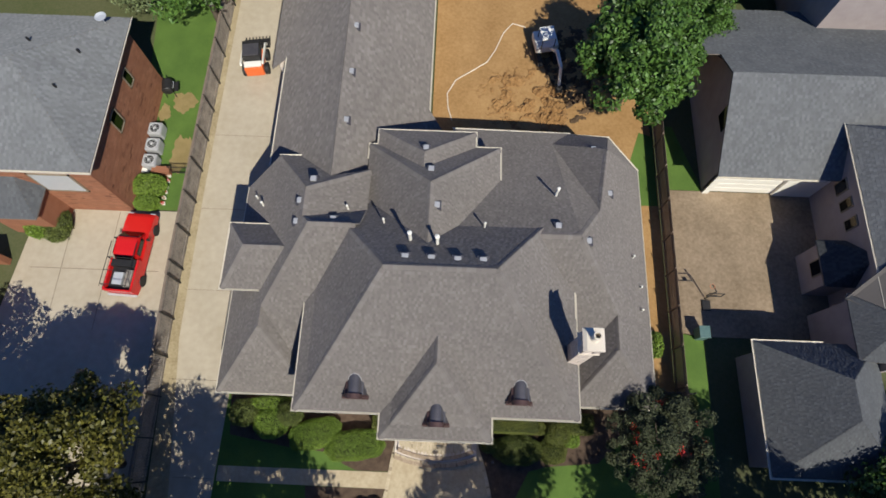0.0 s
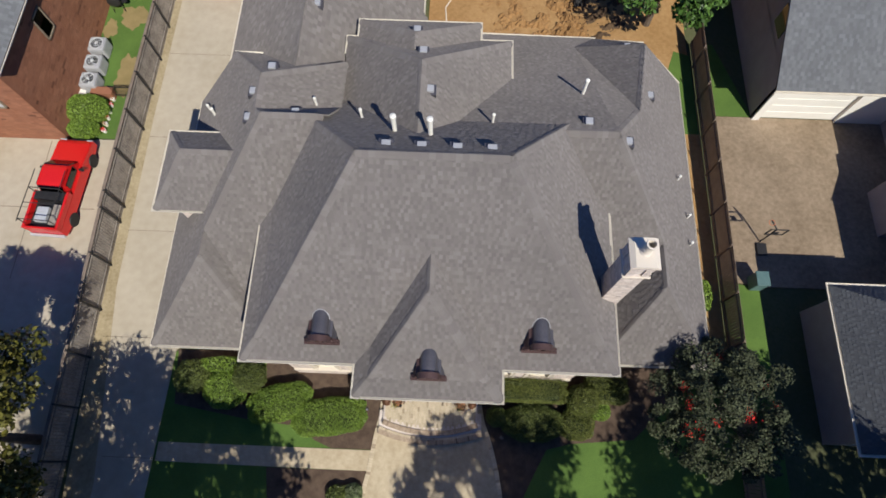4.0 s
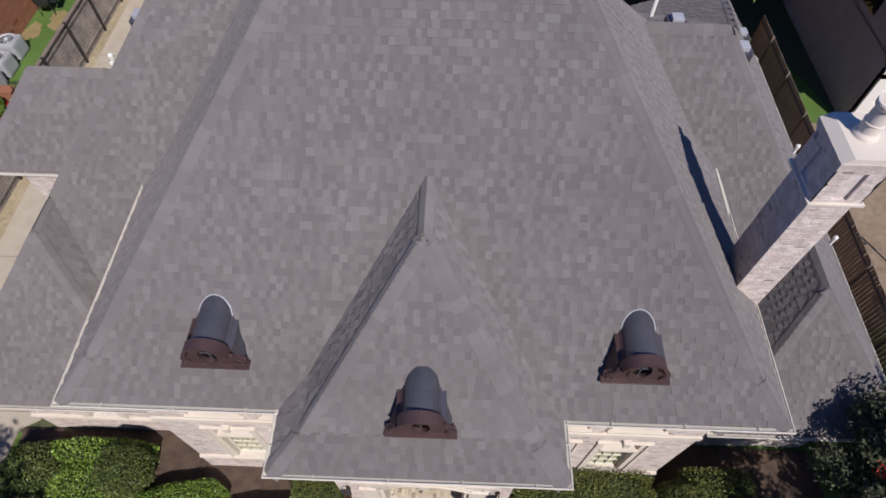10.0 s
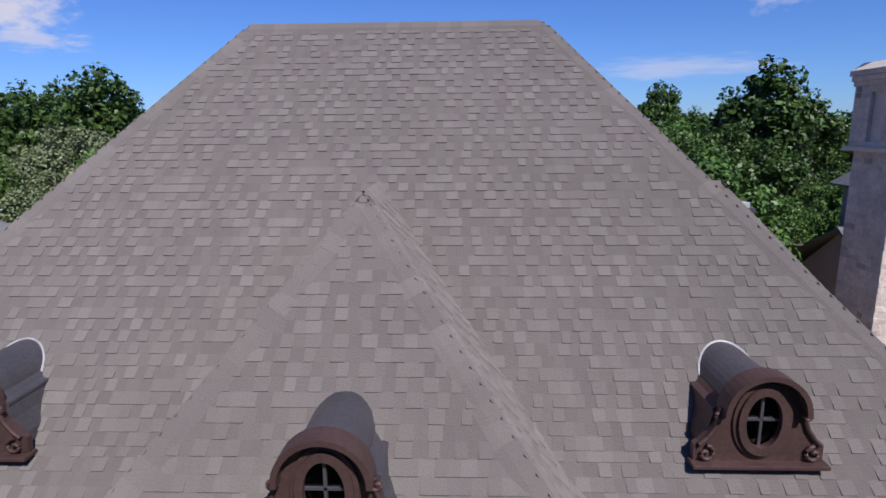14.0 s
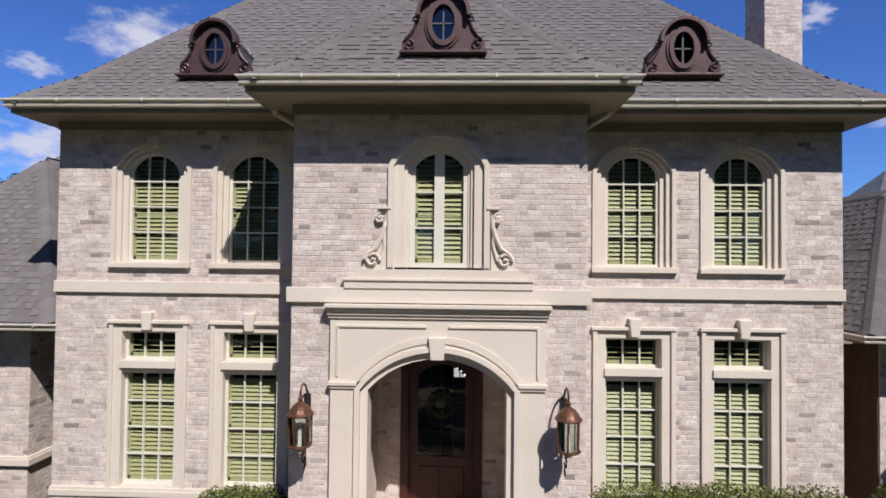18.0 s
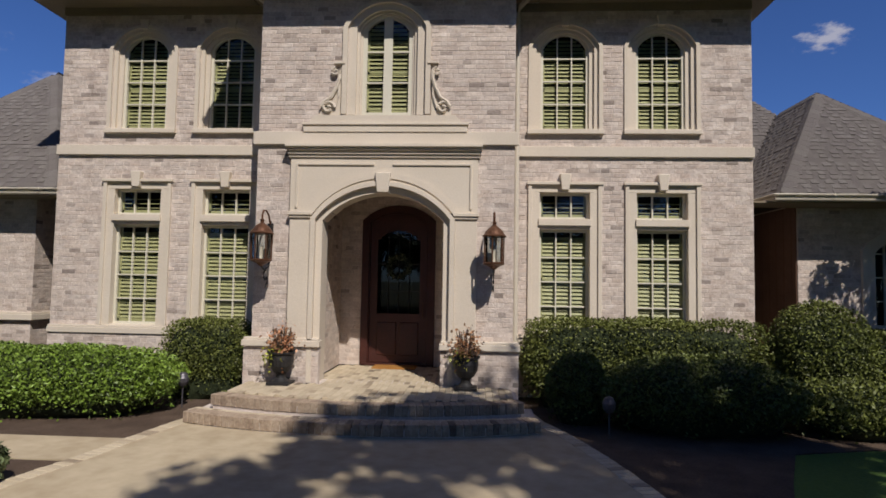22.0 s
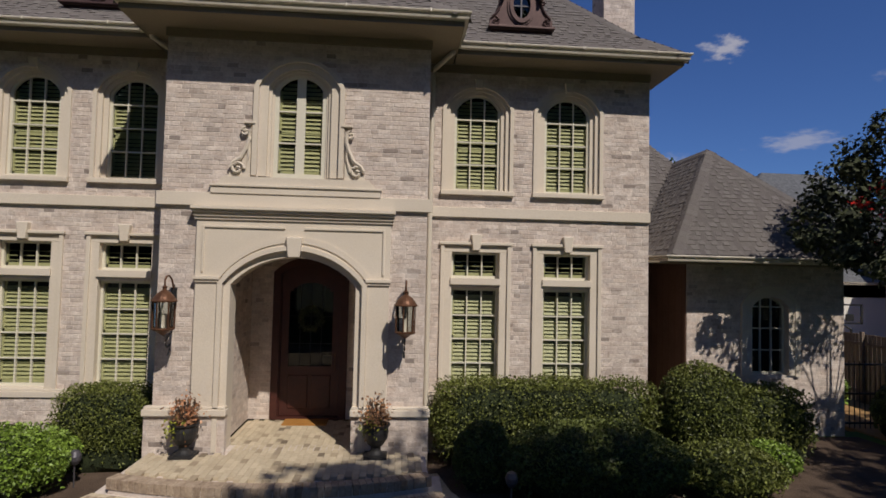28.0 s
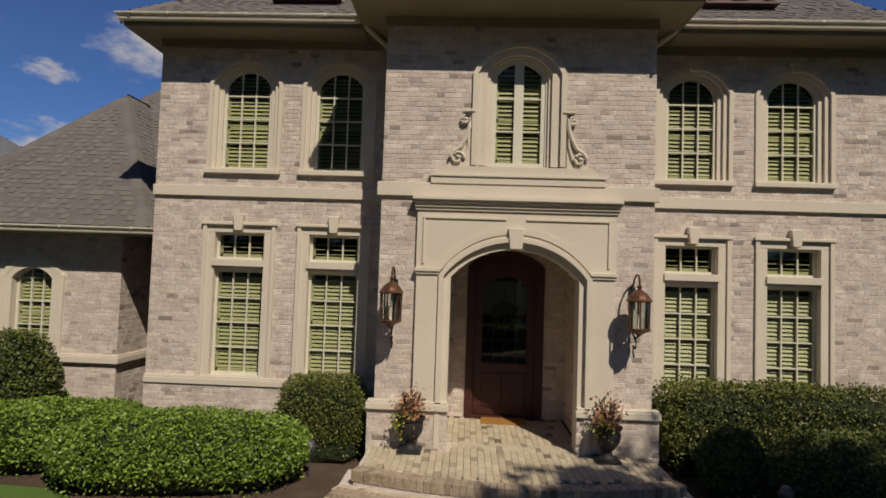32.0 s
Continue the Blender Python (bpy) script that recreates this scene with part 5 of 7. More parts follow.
part("chimney_pot", lathe(bmesh.new(), [(0.20, 0.0), (0.19, 0.05), (0.155, 0.10), (0.15, 0.25), (0.165, 0.27), (0.15, 0.29), (0.145, 0.52), (0.18, 0.56), (0.19, 0.62), (0.18, 0.65), (0.125, 0.65), (0.125, 0.15)], (6.66, 3.52, 11.43), 24), "stone", chim, "round pale clay pot")
part("gutter_drop", tube(bmesh.new(), [(6.90, 5.4, 6.95), (6.93, 7.6, 6.95)], 0.04, 6), "gutter", house)

# ---- ground ----
def slab(name, pts, z0, z1, mat, label="", kind="structure"):
    bm = prism(bmesh.new(), pts, z0, z1, "z")
    return tagged(part(name, bm, mat), label, "", "", kind)


bm = bmesh.new()
bmesh.ops.create_grid(bm, x_segments=2, y_segments=2, size=2600)
for v in bm.verts:
    v.co.z = -0.60
tagged(part("ground", bm, "ground"), "dark soil and rough grass", "ground", "", "structure")
slab("lawn_front", [(-12.9, -30), (14.6, -30), (14.6, 2.6), (12, 2.6), (6, 1.4), (-12.9, 1.8)], -0.7, -0.545, "grass", "mown green lawn in front of the house")
slab("lawn_left", [(-21.3, 13.6), (-17.1, 13.6), (-17.1, 32), (-23, 32)], -0.7, -0.52, "grass", "green side lawn of the neighbour")
slab("driveway", [(-16.6, 34), (-16.6, 15), (-16.4, 5), (-15.3, -4.3), (-14.9, -30), (-11.0, -30), (-12.9, -6), (-12.7, 1.9), (-12.2, 2.2), (-12.2, 18), (-12.6, 34)], -0.7, -0.50, "concrete", "long pale concrete driveway")
slab("verge", [(-17.05, 34), (-17.05, 5), (-16.6, -4.3), (-16, -30), (-14.9, -30), (-15.3, -4.3), (-16.4, 5), (-16.6, 15), (-16.6, 34)], -0.7, -0.52, "verge", "bare strip beside the driveway")
slab("left_court", [(-27.5, 13.4), (-29.5, -6), (-17.1, -6), (-17.12, 13.5)], -0.7, -0.505, "concrete", "pale concrete parking court")
slab("dirt_yard", [(-1.2, 17.5), (-1.2, 33), (11, 34), (14.4, 30), (14.4, 17.5)], -0.7, -0.50, "dirt", "bare tan earth of the back yard under construction")
slab("side_strip", [(12.0, 1.5), (14.5, 1.5), (14.6, 17.5), (12.0, 17.5)], -0.7, -0.51, "dirt", "tan earth strip along the fence")
slab("right_court", [(14.8, 16.45), (14.8, 6.6), (16.6, 6.3), (25.2, 6.3), (25.2, 16.45)], -0.7, -0.505, "court", "tan concrete court with worn patches")
slab("back_patch", [(12.3, 15.2), (14.5, 15.2), (14.5, 20.6), (13.6, 20.9), (12.7, 18.2)], -0.7, -0.49, "grass", "rough patch of grass at the back corner of the house")
slab("right_lawn", [(14.65, 6.55), (16.6, 6.2), (16.6, -12), (14.5, -12)], -0.7, -0.52, "grass", "narrow strip of grass beside the fence")
slab("right_patch", [(14.75, 16.5), (17.7, 16.5), (16, 21.5), (14.75, 21.5)], -0.7, -0.52, "grass", "worn patch of grass by the garage")
slab("garage_strip", [(-12.2, 15.2), (-10.6, 15.0), (-10.6, 23.4), (-12.2, 23.4)], -0.7, -0.485, "mulch", "narrow planted strip beside the garage")
# driveway joints
for y in (-3.2, 2.4, 8.1, 13.8, 19.5):
    tagged(part("driveway_joint", boxes((-16.55 if y > 0 else -15.2, -12.6 if y < 3 else -12.3, y - 0.007, y + 0.007, -0.56, -0.497)), "mulch"), "", "", "", "structure")
for x in (-25, -22):
    tagged(part("court_joint", boxes((x - 0.012, x + 0.012, 5.2, 13.3, -0.56, -0.502)), "mulch"), "", "", "", "structure")
tagged(part("court_joint", boxes((-27, -18.6, 9.2, 9.225, -0.56, -0.502)), "mulch"), "", "", "", "structure")

# beds and front walk
slab("bed_left", [(-12.6, 1.9), (-12.3, -0.7), (-8.6, -1.3), (-6.2, -1.5), (-5.4, -2.1), (-4.6, -2.42), (-2.4, -2.42), (-2.2, -0.6), (-2.2, 1.1), (-6.5, 1.1), (-7.6, 2.0)], -0.7, -0.53, "mulch", "dark mulch bed")
slab("bed_right", [(2.2, 1.1), (2.2, -0.6), (2.5, -1.6), (3.0, -4.6), (4.3, -4.4), (4.9, -3.2), (5.5, -2.1), (6.6, -1.8), (9.6, -1.5), (11.8, 0.5), (11.6, 2.1), (7.8, 2.1), (6.5, 1.1)], -0.7, -0.53, "mulch", "dark mulch bed in the shade")
curve = [(2.40, -0.2), (2.48, -1.0), (2.62, -1.7), (2.74, -2.5), (2.85, -3.4), (3.0, -4.1), (3.1, -5.0), (3.1, -12)]
curve_right = [(2.43, -0.2), (2.58, -1.0), (2.82, -1.6), (2.98, -2.1), (3.14, -2.7), (3.26, -3.2), (3.42, -4.1), (3.5, -5.0), (3.5, -12)]
walk_pts = [(-x, y) for x, y in curve] + [(x, y) for x, y in curve_right[::-1]]
slab("front_walk", walk_pts, -0.7, -0.50, "walkway", "tan concrete front walk with a brick border")
slab("bed_front", [(-7.5, -3.36), (-2.7, -3.36), (-2.9, -5.2), (-3.4, -6.5), (-7.0, -6.5)], -0.7, -0.528, "mulch", "dark mulch bed beside the front walk")
slab("side_path", [(-12.7, -2.45), (-12.7, -3.3), (-2.75, -3.36), (-2.7, -2.45)], -0.7, -0.515, "walkway", "narrow tan concrete path")


def along(pts, step):
    """Places and headings at even steps along a line."""
    out, carry = [], step / 2
    for (xa, ya), (xb, yb) in zip(pts, pts[1:]):
        d = Vector((xb - xa, yb - ya))
        while carry < d.length:
            p = Vector((xa, ya)) + d.normalized() * carry
            out.append((p.x, p.y, math.degrees(math.atan2(d.y, d.x))))
            carry += step
        carry -= d.length
    return out


border = thing("walk_border", "row of tan paving bricks along the front walk", "paving", kind="structure")
data = box_data("border_brick", 0.047, 0.10, 0.04, "paver_one", 0.008)
for s, line in ((-1, curve), (1, curve_right)):
    for x, y, a in along([(s * (px - 0.10), py) for px, py in line], 0.104):
        if y > -6.5:
            b = new("brick", data)
            b.parent = border
            b.matrix_basis = pose(x, y, -0.535 + 0.006 * RNG.random(), 0, 0, a + RNG.normal() * 1.0)

# porch and steps of brick
def edge(x, w, y0, dy):
    return y0 - dy * (1 - (x / w) ** 2)


porch = thing("porch", "curved porch and two steps of tumbled tan paving brick", "porch", kind="structure")
PW, SW = 2.22, 2.42
fan = lambda w, y0, dy, n=28: [(-w + 2 * w * i / n, edge(-w + 2 * w * i / n, w, y0, dy)) for i in range(n + 1)]
P1, P2 = (-1.25, 0.44), (-1.66, 0.44)
p1, p2 = fan(PW, *P1), fan(SW, *P2)
part("porch_bed", prism(bmesh.new(), [(-PW, -0.12), *p1, (PW, -0.12)], GROUND - 0.1, PORCH - 0.055, "z"), "mortar", porch)
part("porch_bed", prism(bmesh.new(), [(-1.15, 0.31), (1.15, 0.31), (1.15, NY), (-1.15, NY)], GROUND - 0.1, PORCH - 0.055, "z"), "mortar", porch)
part("porch_bed", prism(bmesh.new(), [(-0.99, -0.12), (0.99, -0.12), (0.99, 0.31), (-0.99, 0.31)], GROUND - 0.1, PORCH - 0.055, "z"), "mortar", porch)
part("step_bed", prism(bmesh.new(), [(-SW, -0.6), *p2, (SW, -0.6)], GROUND - 0.1, PORCH - 0.055 - 0.16, "z"), "mortar", porch)
# edging bricks stand on end round both treads
edge_data = box_data("edge_brick", 0.0455, 0.112, 0.075, "edge_one", 0.007)
for pts, z in ((p1, PORCH), (p2, PORCH - 0.16)):
    for x, y, a in along(pts, 0.095):
        b = new("edge_brick", edge_data)
        b.parent = porch
        b.matrix_basis = pose(x, y + 0.10, z - 0.075 + 0.005 * RNG.random(), 0, 0, a + RNG.normal() * 1.5)
pave = box_data("paver", 0.049, 0.100, 0.028, "paver_one", 0.005)
spots = []
for iy in range(22):
    for ix in range(46):
        x = -2.2 + ix * 0.102
        y = NY - 0.12 - iy * 0.205 - (0.1025 if ix % 2 else 0)
        if y - 0.12 < edge(x, PW, *P1) + 0.20 or abs(x) > PW - 0.06 or (y > -0.2 and abs(x) > 0.97 and (y < 0.35 or abs(x) > 1.1)):
            continue
        spots.append((y, x))
spots.sort()
vs, fs = [], []
for k, (y, x) in enumerate(spots):
    z = PORCH - 0.028 + 0.004 * RNG.random()
    if k < 300:
        b = new("paver", pave)
        b.parent = porch
        b.matrix_basis = pose(x, y, z, 0, 0, RNG.normal() * 0.8)
    else:
        n = len(vs)
        vs += [(x + a * hx, y + c * hy, zz) for zz, hx, hy in ((z - 0.028, 0.049, 0.1), (z + 0.023, 0.049, 0.1), (z + 0.028, 0.044, 0.095)) for a, c in ((-1, -1), (1, -1), (1, 1), (-1, 1))]
        fs += [(n + 8, n + 9, n + 10, n + 11)] + [(n + q + i, n + q + (i + 1) % 4, n + q + 4 + (i + 1) % 4, n + q + 4 + i) for q in (0, 4) for i in range(4)]
raw("paving", vs, fs, "paver", porch, "", "stuff")
for x, y, a in along(fan(SW, -1.44, 0.44), 0.105) + along(fan(SW, -1.23, 0.44), 0.105) + along(fan(SW, -1.02, 0.44), 0.105):
    if y < edge(x, PW, *P1) - 0.08:
        b = new("paver", pave)
        b.parent = porch
        b.matrix_basis = pose(x, y, PORCH - 0.16 - 0.03, 0, 0, a)
tagged(part("door_mat", boxes((-0.42, 0.42, 1.55, 2.05, PORCH, PORCH + 0.025), bevel=0.006), "mat"), "orange-brown coir mat lying before the front door", "door mat")

# ---- planting in front ----
hl = "dense bright green clipped hedge in the mulch bed"
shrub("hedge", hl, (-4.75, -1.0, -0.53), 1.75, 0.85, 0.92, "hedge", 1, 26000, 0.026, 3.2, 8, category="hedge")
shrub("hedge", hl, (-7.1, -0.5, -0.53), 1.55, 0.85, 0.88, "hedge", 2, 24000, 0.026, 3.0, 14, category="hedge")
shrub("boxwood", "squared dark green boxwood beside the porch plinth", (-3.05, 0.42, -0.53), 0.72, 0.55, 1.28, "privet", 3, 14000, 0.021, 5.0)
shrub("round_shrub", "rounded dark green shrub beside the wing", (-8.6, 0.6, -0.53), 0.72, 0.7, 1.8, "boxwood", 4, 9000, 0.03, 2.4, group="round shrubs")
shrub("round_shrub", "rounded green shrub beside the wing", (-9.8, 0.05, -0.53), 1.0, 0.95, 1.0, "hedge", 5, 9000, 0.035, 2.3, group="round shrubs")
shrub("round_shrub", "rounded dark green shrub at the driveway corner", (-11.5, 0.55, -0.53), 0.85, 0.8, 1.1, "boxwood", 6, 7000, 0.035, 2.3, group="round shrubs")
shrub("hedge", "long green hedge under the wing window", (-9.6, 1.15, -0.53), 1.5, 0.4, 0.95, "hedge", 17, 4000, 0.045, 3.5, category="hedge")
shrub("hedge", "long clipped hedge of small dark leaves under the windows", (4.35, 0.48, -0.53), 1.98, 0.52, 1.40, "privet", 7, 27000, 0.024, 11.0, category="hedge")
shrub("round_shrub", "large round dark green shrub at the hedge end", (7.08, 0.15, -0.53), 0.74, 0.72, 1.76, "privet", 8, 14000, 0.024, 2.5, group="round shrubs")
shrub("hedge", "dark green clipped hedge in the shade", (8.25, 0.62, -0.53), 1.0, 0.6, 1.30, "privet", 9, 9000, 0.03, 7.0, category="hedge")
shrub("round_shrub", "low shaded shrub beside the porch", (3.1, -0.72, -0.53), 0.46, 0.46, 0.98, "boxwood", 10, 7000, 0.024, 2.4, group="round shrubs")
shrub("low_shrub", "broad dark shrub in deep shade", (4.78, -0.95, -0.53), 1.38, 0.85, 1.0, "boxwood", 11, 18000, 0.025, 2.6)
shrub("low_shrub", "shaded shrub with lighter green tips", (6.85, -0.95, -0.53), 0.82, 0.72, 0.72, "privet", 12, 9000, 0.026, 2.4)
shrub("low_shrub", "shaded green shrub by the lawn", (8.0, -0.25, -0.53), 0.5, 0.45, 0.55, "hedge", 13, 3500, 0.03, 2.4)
shrub("grey_shrub", "low grey-green flowering plant by the path", (-3.35, -4.30, -0.53), 0.42, 0.40, 0.48, "pale_leaf", 14, 1800, 0.05, 2.2)
# made-up shrubs that darken the gap between the wing and the fence
for sx, sy, sr in ((12.5, 1.7, 0.7), (13.7, 1.5, 0.65), (14.8, 1.9, 0.8)):
    shrub("round_shrub", "rounded dark green shrub added to darken the side yard", (sx, sy, -0.53), sr, sr * 0.9, 1.25, "boxwood", int(sx * 10), 4000, 0.04, 2.4, group="side yard shrubs")
shrub("low_shrub", "small green plant at the bed edge", (-4.05, -4.45, -0.53), 0.5, 0.45, 0.5, "boxwood", 15, 1600, 0.045, 2.2)
myrtle = tree("crape_myrtle", "small dark-leaved tree with red flowers beside the wing", (12.1, -0.35, -0.53), 6.6, 2.9, 2.4, "myrtle", 21, 28000, 0.058, 95, 0.42, 0.06)
rng = np.random.default_rng(77)
for k in range(22):
    q = rng.normal(size=3)
    q = q / np.linalg.norm(q) * np.array([2.3, 2.3, 1.9]) * 0.95
    q[2] = abs(q[2]) + 3.9
    pts = q + rng.normal(size=(60, 3)) * np.array([0.10, 0.10, 0.07])
    o = new("flower", leaf_mesh("flower", leaf_cloud(pts, rng.normal(size=(60, 3)), 0.035, rng), "flower"))
    o.parent = myrtle
tree("shade_tree", "tall broad-leaved shade tree on the front lawn", (8.1, -14.8, -0.53), 15.5, 4.4, 3.3, "oak", 22, 15500, 0.16, 80, 0.85, 0.28, group="front trees")
tree("shade_tree", "tall broad-leaved shade tree by the driveway", (-11.4, -9.5, -0.53), 12.0, 4.0, 3.4, "oak", 23, 19000, 0.13, 70, 1.1, 0.26, group="front trees")
tree("shade_tree", "tall broad-leaved shade tree on the front lawn", (-5.3, -12.7, -0.53), 13.4, 3.2, 2.8, "oak", 74, 9000, 0.16, 60, 0.9, 0.24, group="front trees")
tree("autumn_tree", "broad tree with yellowing leaves beside the driveway", (-18.3, -2.6, -0.53), 9.5, 4.2, 3.2, "autumn", 24, 42000, 0.115, 120, 0.85, 0.25, group="front trees")
tree("shade_tree", "tall dark shade tree on the lawn", (17.4, -12.3, -0.53), 14.0, 5.0, 4.2, "oak", 29, 20000, 0.14, 90, 1.3, 0.28, group="front trees")
tree("shade_tree", "dark leafy tree beside the parking court", (-25.0, -3.0, -0.53), 10.0, 4.2, 3.4, "oak", 25, 16000, 0.13, 60, 1.0, 0.24, group="front trees")
tree("back_tree", "dense deep green tree in the back yard", (12.1, 22.9, -0.53), 9.2, 3.5, 3.5, "ash", 26, 34000, 0.14, 120, 0.95, 0.25, group="back trees")
tree("back_tree", "dense green tree behind the neighbouring house", (-17.9, 29.3, -0.53), 10.0, 3.9, 3.6, "ash", 27, 16000, 0.13, 80, 1.0, 0.25, group="back trees")
tree("shade_tree", "dark leafy tree by the pale brick house", (17.6, -6.6, -0.53), 11.0, 3.0, 3.2, "oak", 71, 15000, 0.13, 60, 1.0, 0.24, group="front trees")
tree("shade_tree", "dark leafy tree beside the pale brick house", (27.0, -4.0, -0.53), 9.5, 3.6, 3.2, "oak", 72, 12000, 0.13, 60, 1.0, 0.24, group="front trees")
tree("shade_tree", "dark leafy tree at the edge of the parking court", (-23.5, -7.5, -0.53), 10.5, 4.0, 3.4, "oak", 73, 14000, 0.13, 60, 1.0, 0.24, group="front trees")
tree("shade_tree", "tall dark shade tree before the low brick wing", (22.5, -9.2, -0.53), 11.5, 4.2, 3.4, "oak", 75, 15000, 0.13, 70, 1.0, 0.25, group="front trees")
tree("dark_tree", "dark leafy tree beside the neighbouring house", (24.7, -2.6, -0.53), 6.6, 2.6, 2.2, "oak", 28, 8000, 0.12, 50, 0.9, 0.2, group="front trees")

# distant trees: four kinds, repeated
rng = np.random.default_rng(5)
kinds = []
for i, (nm, mt, hgt, r, rz) in enumerate((("distant_tree", "oak", 15, 5.0, 5.5), ("distant_tree", "ash", 13, 4.8, 4.8), ("distant_tree", "pale_leaf", 12, 4.6, 4.6), ("distant_tree", "oak", 17, 4.2, 6.5))):
    kinds.append(tree(nm, "leafy tree of the far neighbourhood", (-60 + 34 * i, 150 + 6 * i, -0.6), hgt, r, rz, mt, 40 + i, 5500, 0.30, 70, 1.3, 0.3, group="distant trees"))
for i in range(95):
    a = rng.uniform(-1.15, 1.15)
    d = rng.uniform(52, 170)
    x, y = d * math.sin(a), 6 + d * math.cos(a)
    if abs(x) < 16 and y < 50:
        continue
    s = rng.uniform(0.8, 1.15) * (0.45 if a > 0.15 and d < 110 else 1.0)
    c = copy_thing(kinds[int(rng.integers(0, 4))], pose(x, y, -0.6, 0, 0, rng.uniform(0, 360)))
    c.scale = (s, s, s)

for i in range(130):
    a = rng.uniform(0.12, 1.2) if i % 3 else rng.uniform(-1.2, -0.1)
    d = 48 + 190 * rng.random() ** 0.8
    s = rng.uniform(0.42, 0.6) * (1 + d / 400)
    c = copy_thing(kinds[int(rng.integers(0, 4))], pose(d * math.sin(a), 6 + d * math.cos(a), -0.6, 0, 0, rng.uniform(0, 360)))
    c.scale = (s * 1.25, s * 1.25, s)

# trees that stand close behind the house, and unseen rows in front that block sky light
near_kinds = [tree("back_tree", "large leafy tree with pale sunlit leaves behind the house", (-21.5, 37.5, -0.6), 10.8, 5.2, 4.6, "pale_leaf", 61, 26000, 0.15, 130, 1.15, 0.3, group="back trees"),
              tree("back_tree", "large bright green tree behind the house", (17.0, 42.0, -0.6), 11.0, 5.0, 5.4, "ash", 62, 26000, 0.15, 130, 1.15, 0.3, group="back trees"),
              tree("back_tree", "large deep green tree behind the houses", (24.0, 47.0, -0.6), 11.5, 5.2, 5.8, "oak", 63, 26000, 0.16, 130, 1.2, 0.3, group="back trees")]
for k, x, y, s in ((0, -16.0, 47.5, 1.0), (0, -29.0, 41.0, 1.05), (2, -24.0, 49.0, 1.1), (0, -10.0, 52.0, 1.0), (1, -33.0, 33.0, 0.9), (2, -3.0, 55.0, 1.1), (1, 5.0, 50.0, 1.0), (2, 11.0, 47.5, 1.05), (1, 30.0, 41.0, 0.65), (2, 34.0, 48.0, 0.7), (0, 20.0, 54.0, 0.8), (2, 12.0, 37.0, 0.7), (1, 22.0, 34.5, 0.6), (2, 31.0, 33.0, 0.55), (2, -38.0, 44.0, 1.1), (1, 16.5, 28.5, 0.62), (0, -19.5, 37.0, 0.7), (1, -15.8, 39.5, 0.62), (0, -23.0, 31.5, 0.7), (0, -17.0, 34.0, 0.55), (0, -27.0, 35.0, 0.8)):
    c = copy_thing(near_kinds[k], pose(x, y, -0.6, 0, 0, 47 * x))
    c.scale = (s, s, s)
for k, a, d, w in ((3, 26.4, 62, 0.97), (0, 24.0, 66, 0.85), (0, 29.5, 82, 0.95), (1, 32.5, 88, 1.0), (0, 36.0, 92, 1.0), (1, 39.5, 90, 1.05), (0, 43.0, 95, 1.0), (2, 46.5, 88, 1.05), (1, 21.0, 78, 0.95)):
    c = copy_thing(kinds[k], pose(1.1 + d * math.sin(radians(a)), -3.7 + d * math.cos(radians(a)), -0.6, 0, 0, 31 * a))
    c.scale = (w, w, w)
# tall and low rows across the front lawn, unseen, added to dim the facade
for i in range(15):
    x = -35 + 5.0 * i
    c = copy_thing(kinds[(0, 1, 3)[i % 3]], pose(x, -21.5 - 4.0 * (i % 2) - 3.0 * (abs(x) < 8), -0.6, 0, 0, 71 * i))
    c.scale = (1.0, 1.0, 0.95 + 0.1 * (i % 4))
for i in range(13):
    c = copy_thing(kinds[(1, 0, 3)[i % 3]], pose(-42 + 7.0 * i, -33.0 - 2.0 * (i % 2), -0.6, 0, 0, 53 * i))
    c.scale = (1.25, 1.0, 0.42)

# ---- things at the entrance ----
def lantern(at):
    """Wall lantern: bracket, scroll, domed cap, glass body and tail loop; its wall is 0.4 behind it."""
    l = thing("wall_lantern", "large aged copper wall lantern with clear glass beside the arch", "lantern", at, group="entrance lanterns")
    part("cap", lathe(bmesh.new(), [(0.185, 0.0), (0.19, 0.02), (0.165, 0.05), (0.14, 0.10), (0.10, 0.155), (0.06, 0.19), (0.03, 0.215), (0.028, 0.25), (0.04, 0.265), (0.02, 0.29)], (0, 0, 0.0), 20), "lantern", l)
    part("base", lathe(bmesh.new(), [(0.02, -0.60), (0.05, -0.57), (0.10, -0.53), (0.165, -0.50), (0.17, -0.48), (0.15, -0.465)], (0, 0, 0), 20), "lantern", l)
    g = part("glass", lathe(bmesh.new(), [(0.14, -0.46), (0.15, 0.0)], (0, 0, 0), 16), "glass", l)
    g.visible_shadow = False
    for k in range(6):
        a = 2 * math.pi * k / 6 + 0.3
        part("bar", tube(bmesh.new(), [(0.155 * math.cos(a), 0.155 * math.sin(a), -0.47), (0.16 * math.cos(a), 0.16 * math.sin(a), 0.01)], 0.013, 6), "lantern", l)
    part("candle", boxes((-0.02, 0.02, -0.02, 0.02, -0.46, -0.22)), "stone", l)
    part("hook", tube(bmesh.new(), [(0, 0, 0.27), (0, 0, 0.38), (0, 0.05, 0.46), (0, 0.14, 0.47), (0, 0.24, 0.40), (0, 0.33, 0.22)], 0.016, 8), "lantern", l)
    part("bracket", tube(bmesh.new(), [(0, 0.33, 0.30), (0, 0.33, -0.50), (0, 0.29, -0.60), (0, 0.14, -0.66), (0, 0.02, -0.60)], 0.018, 8), "iron", l, "black scrolled iron bracket")
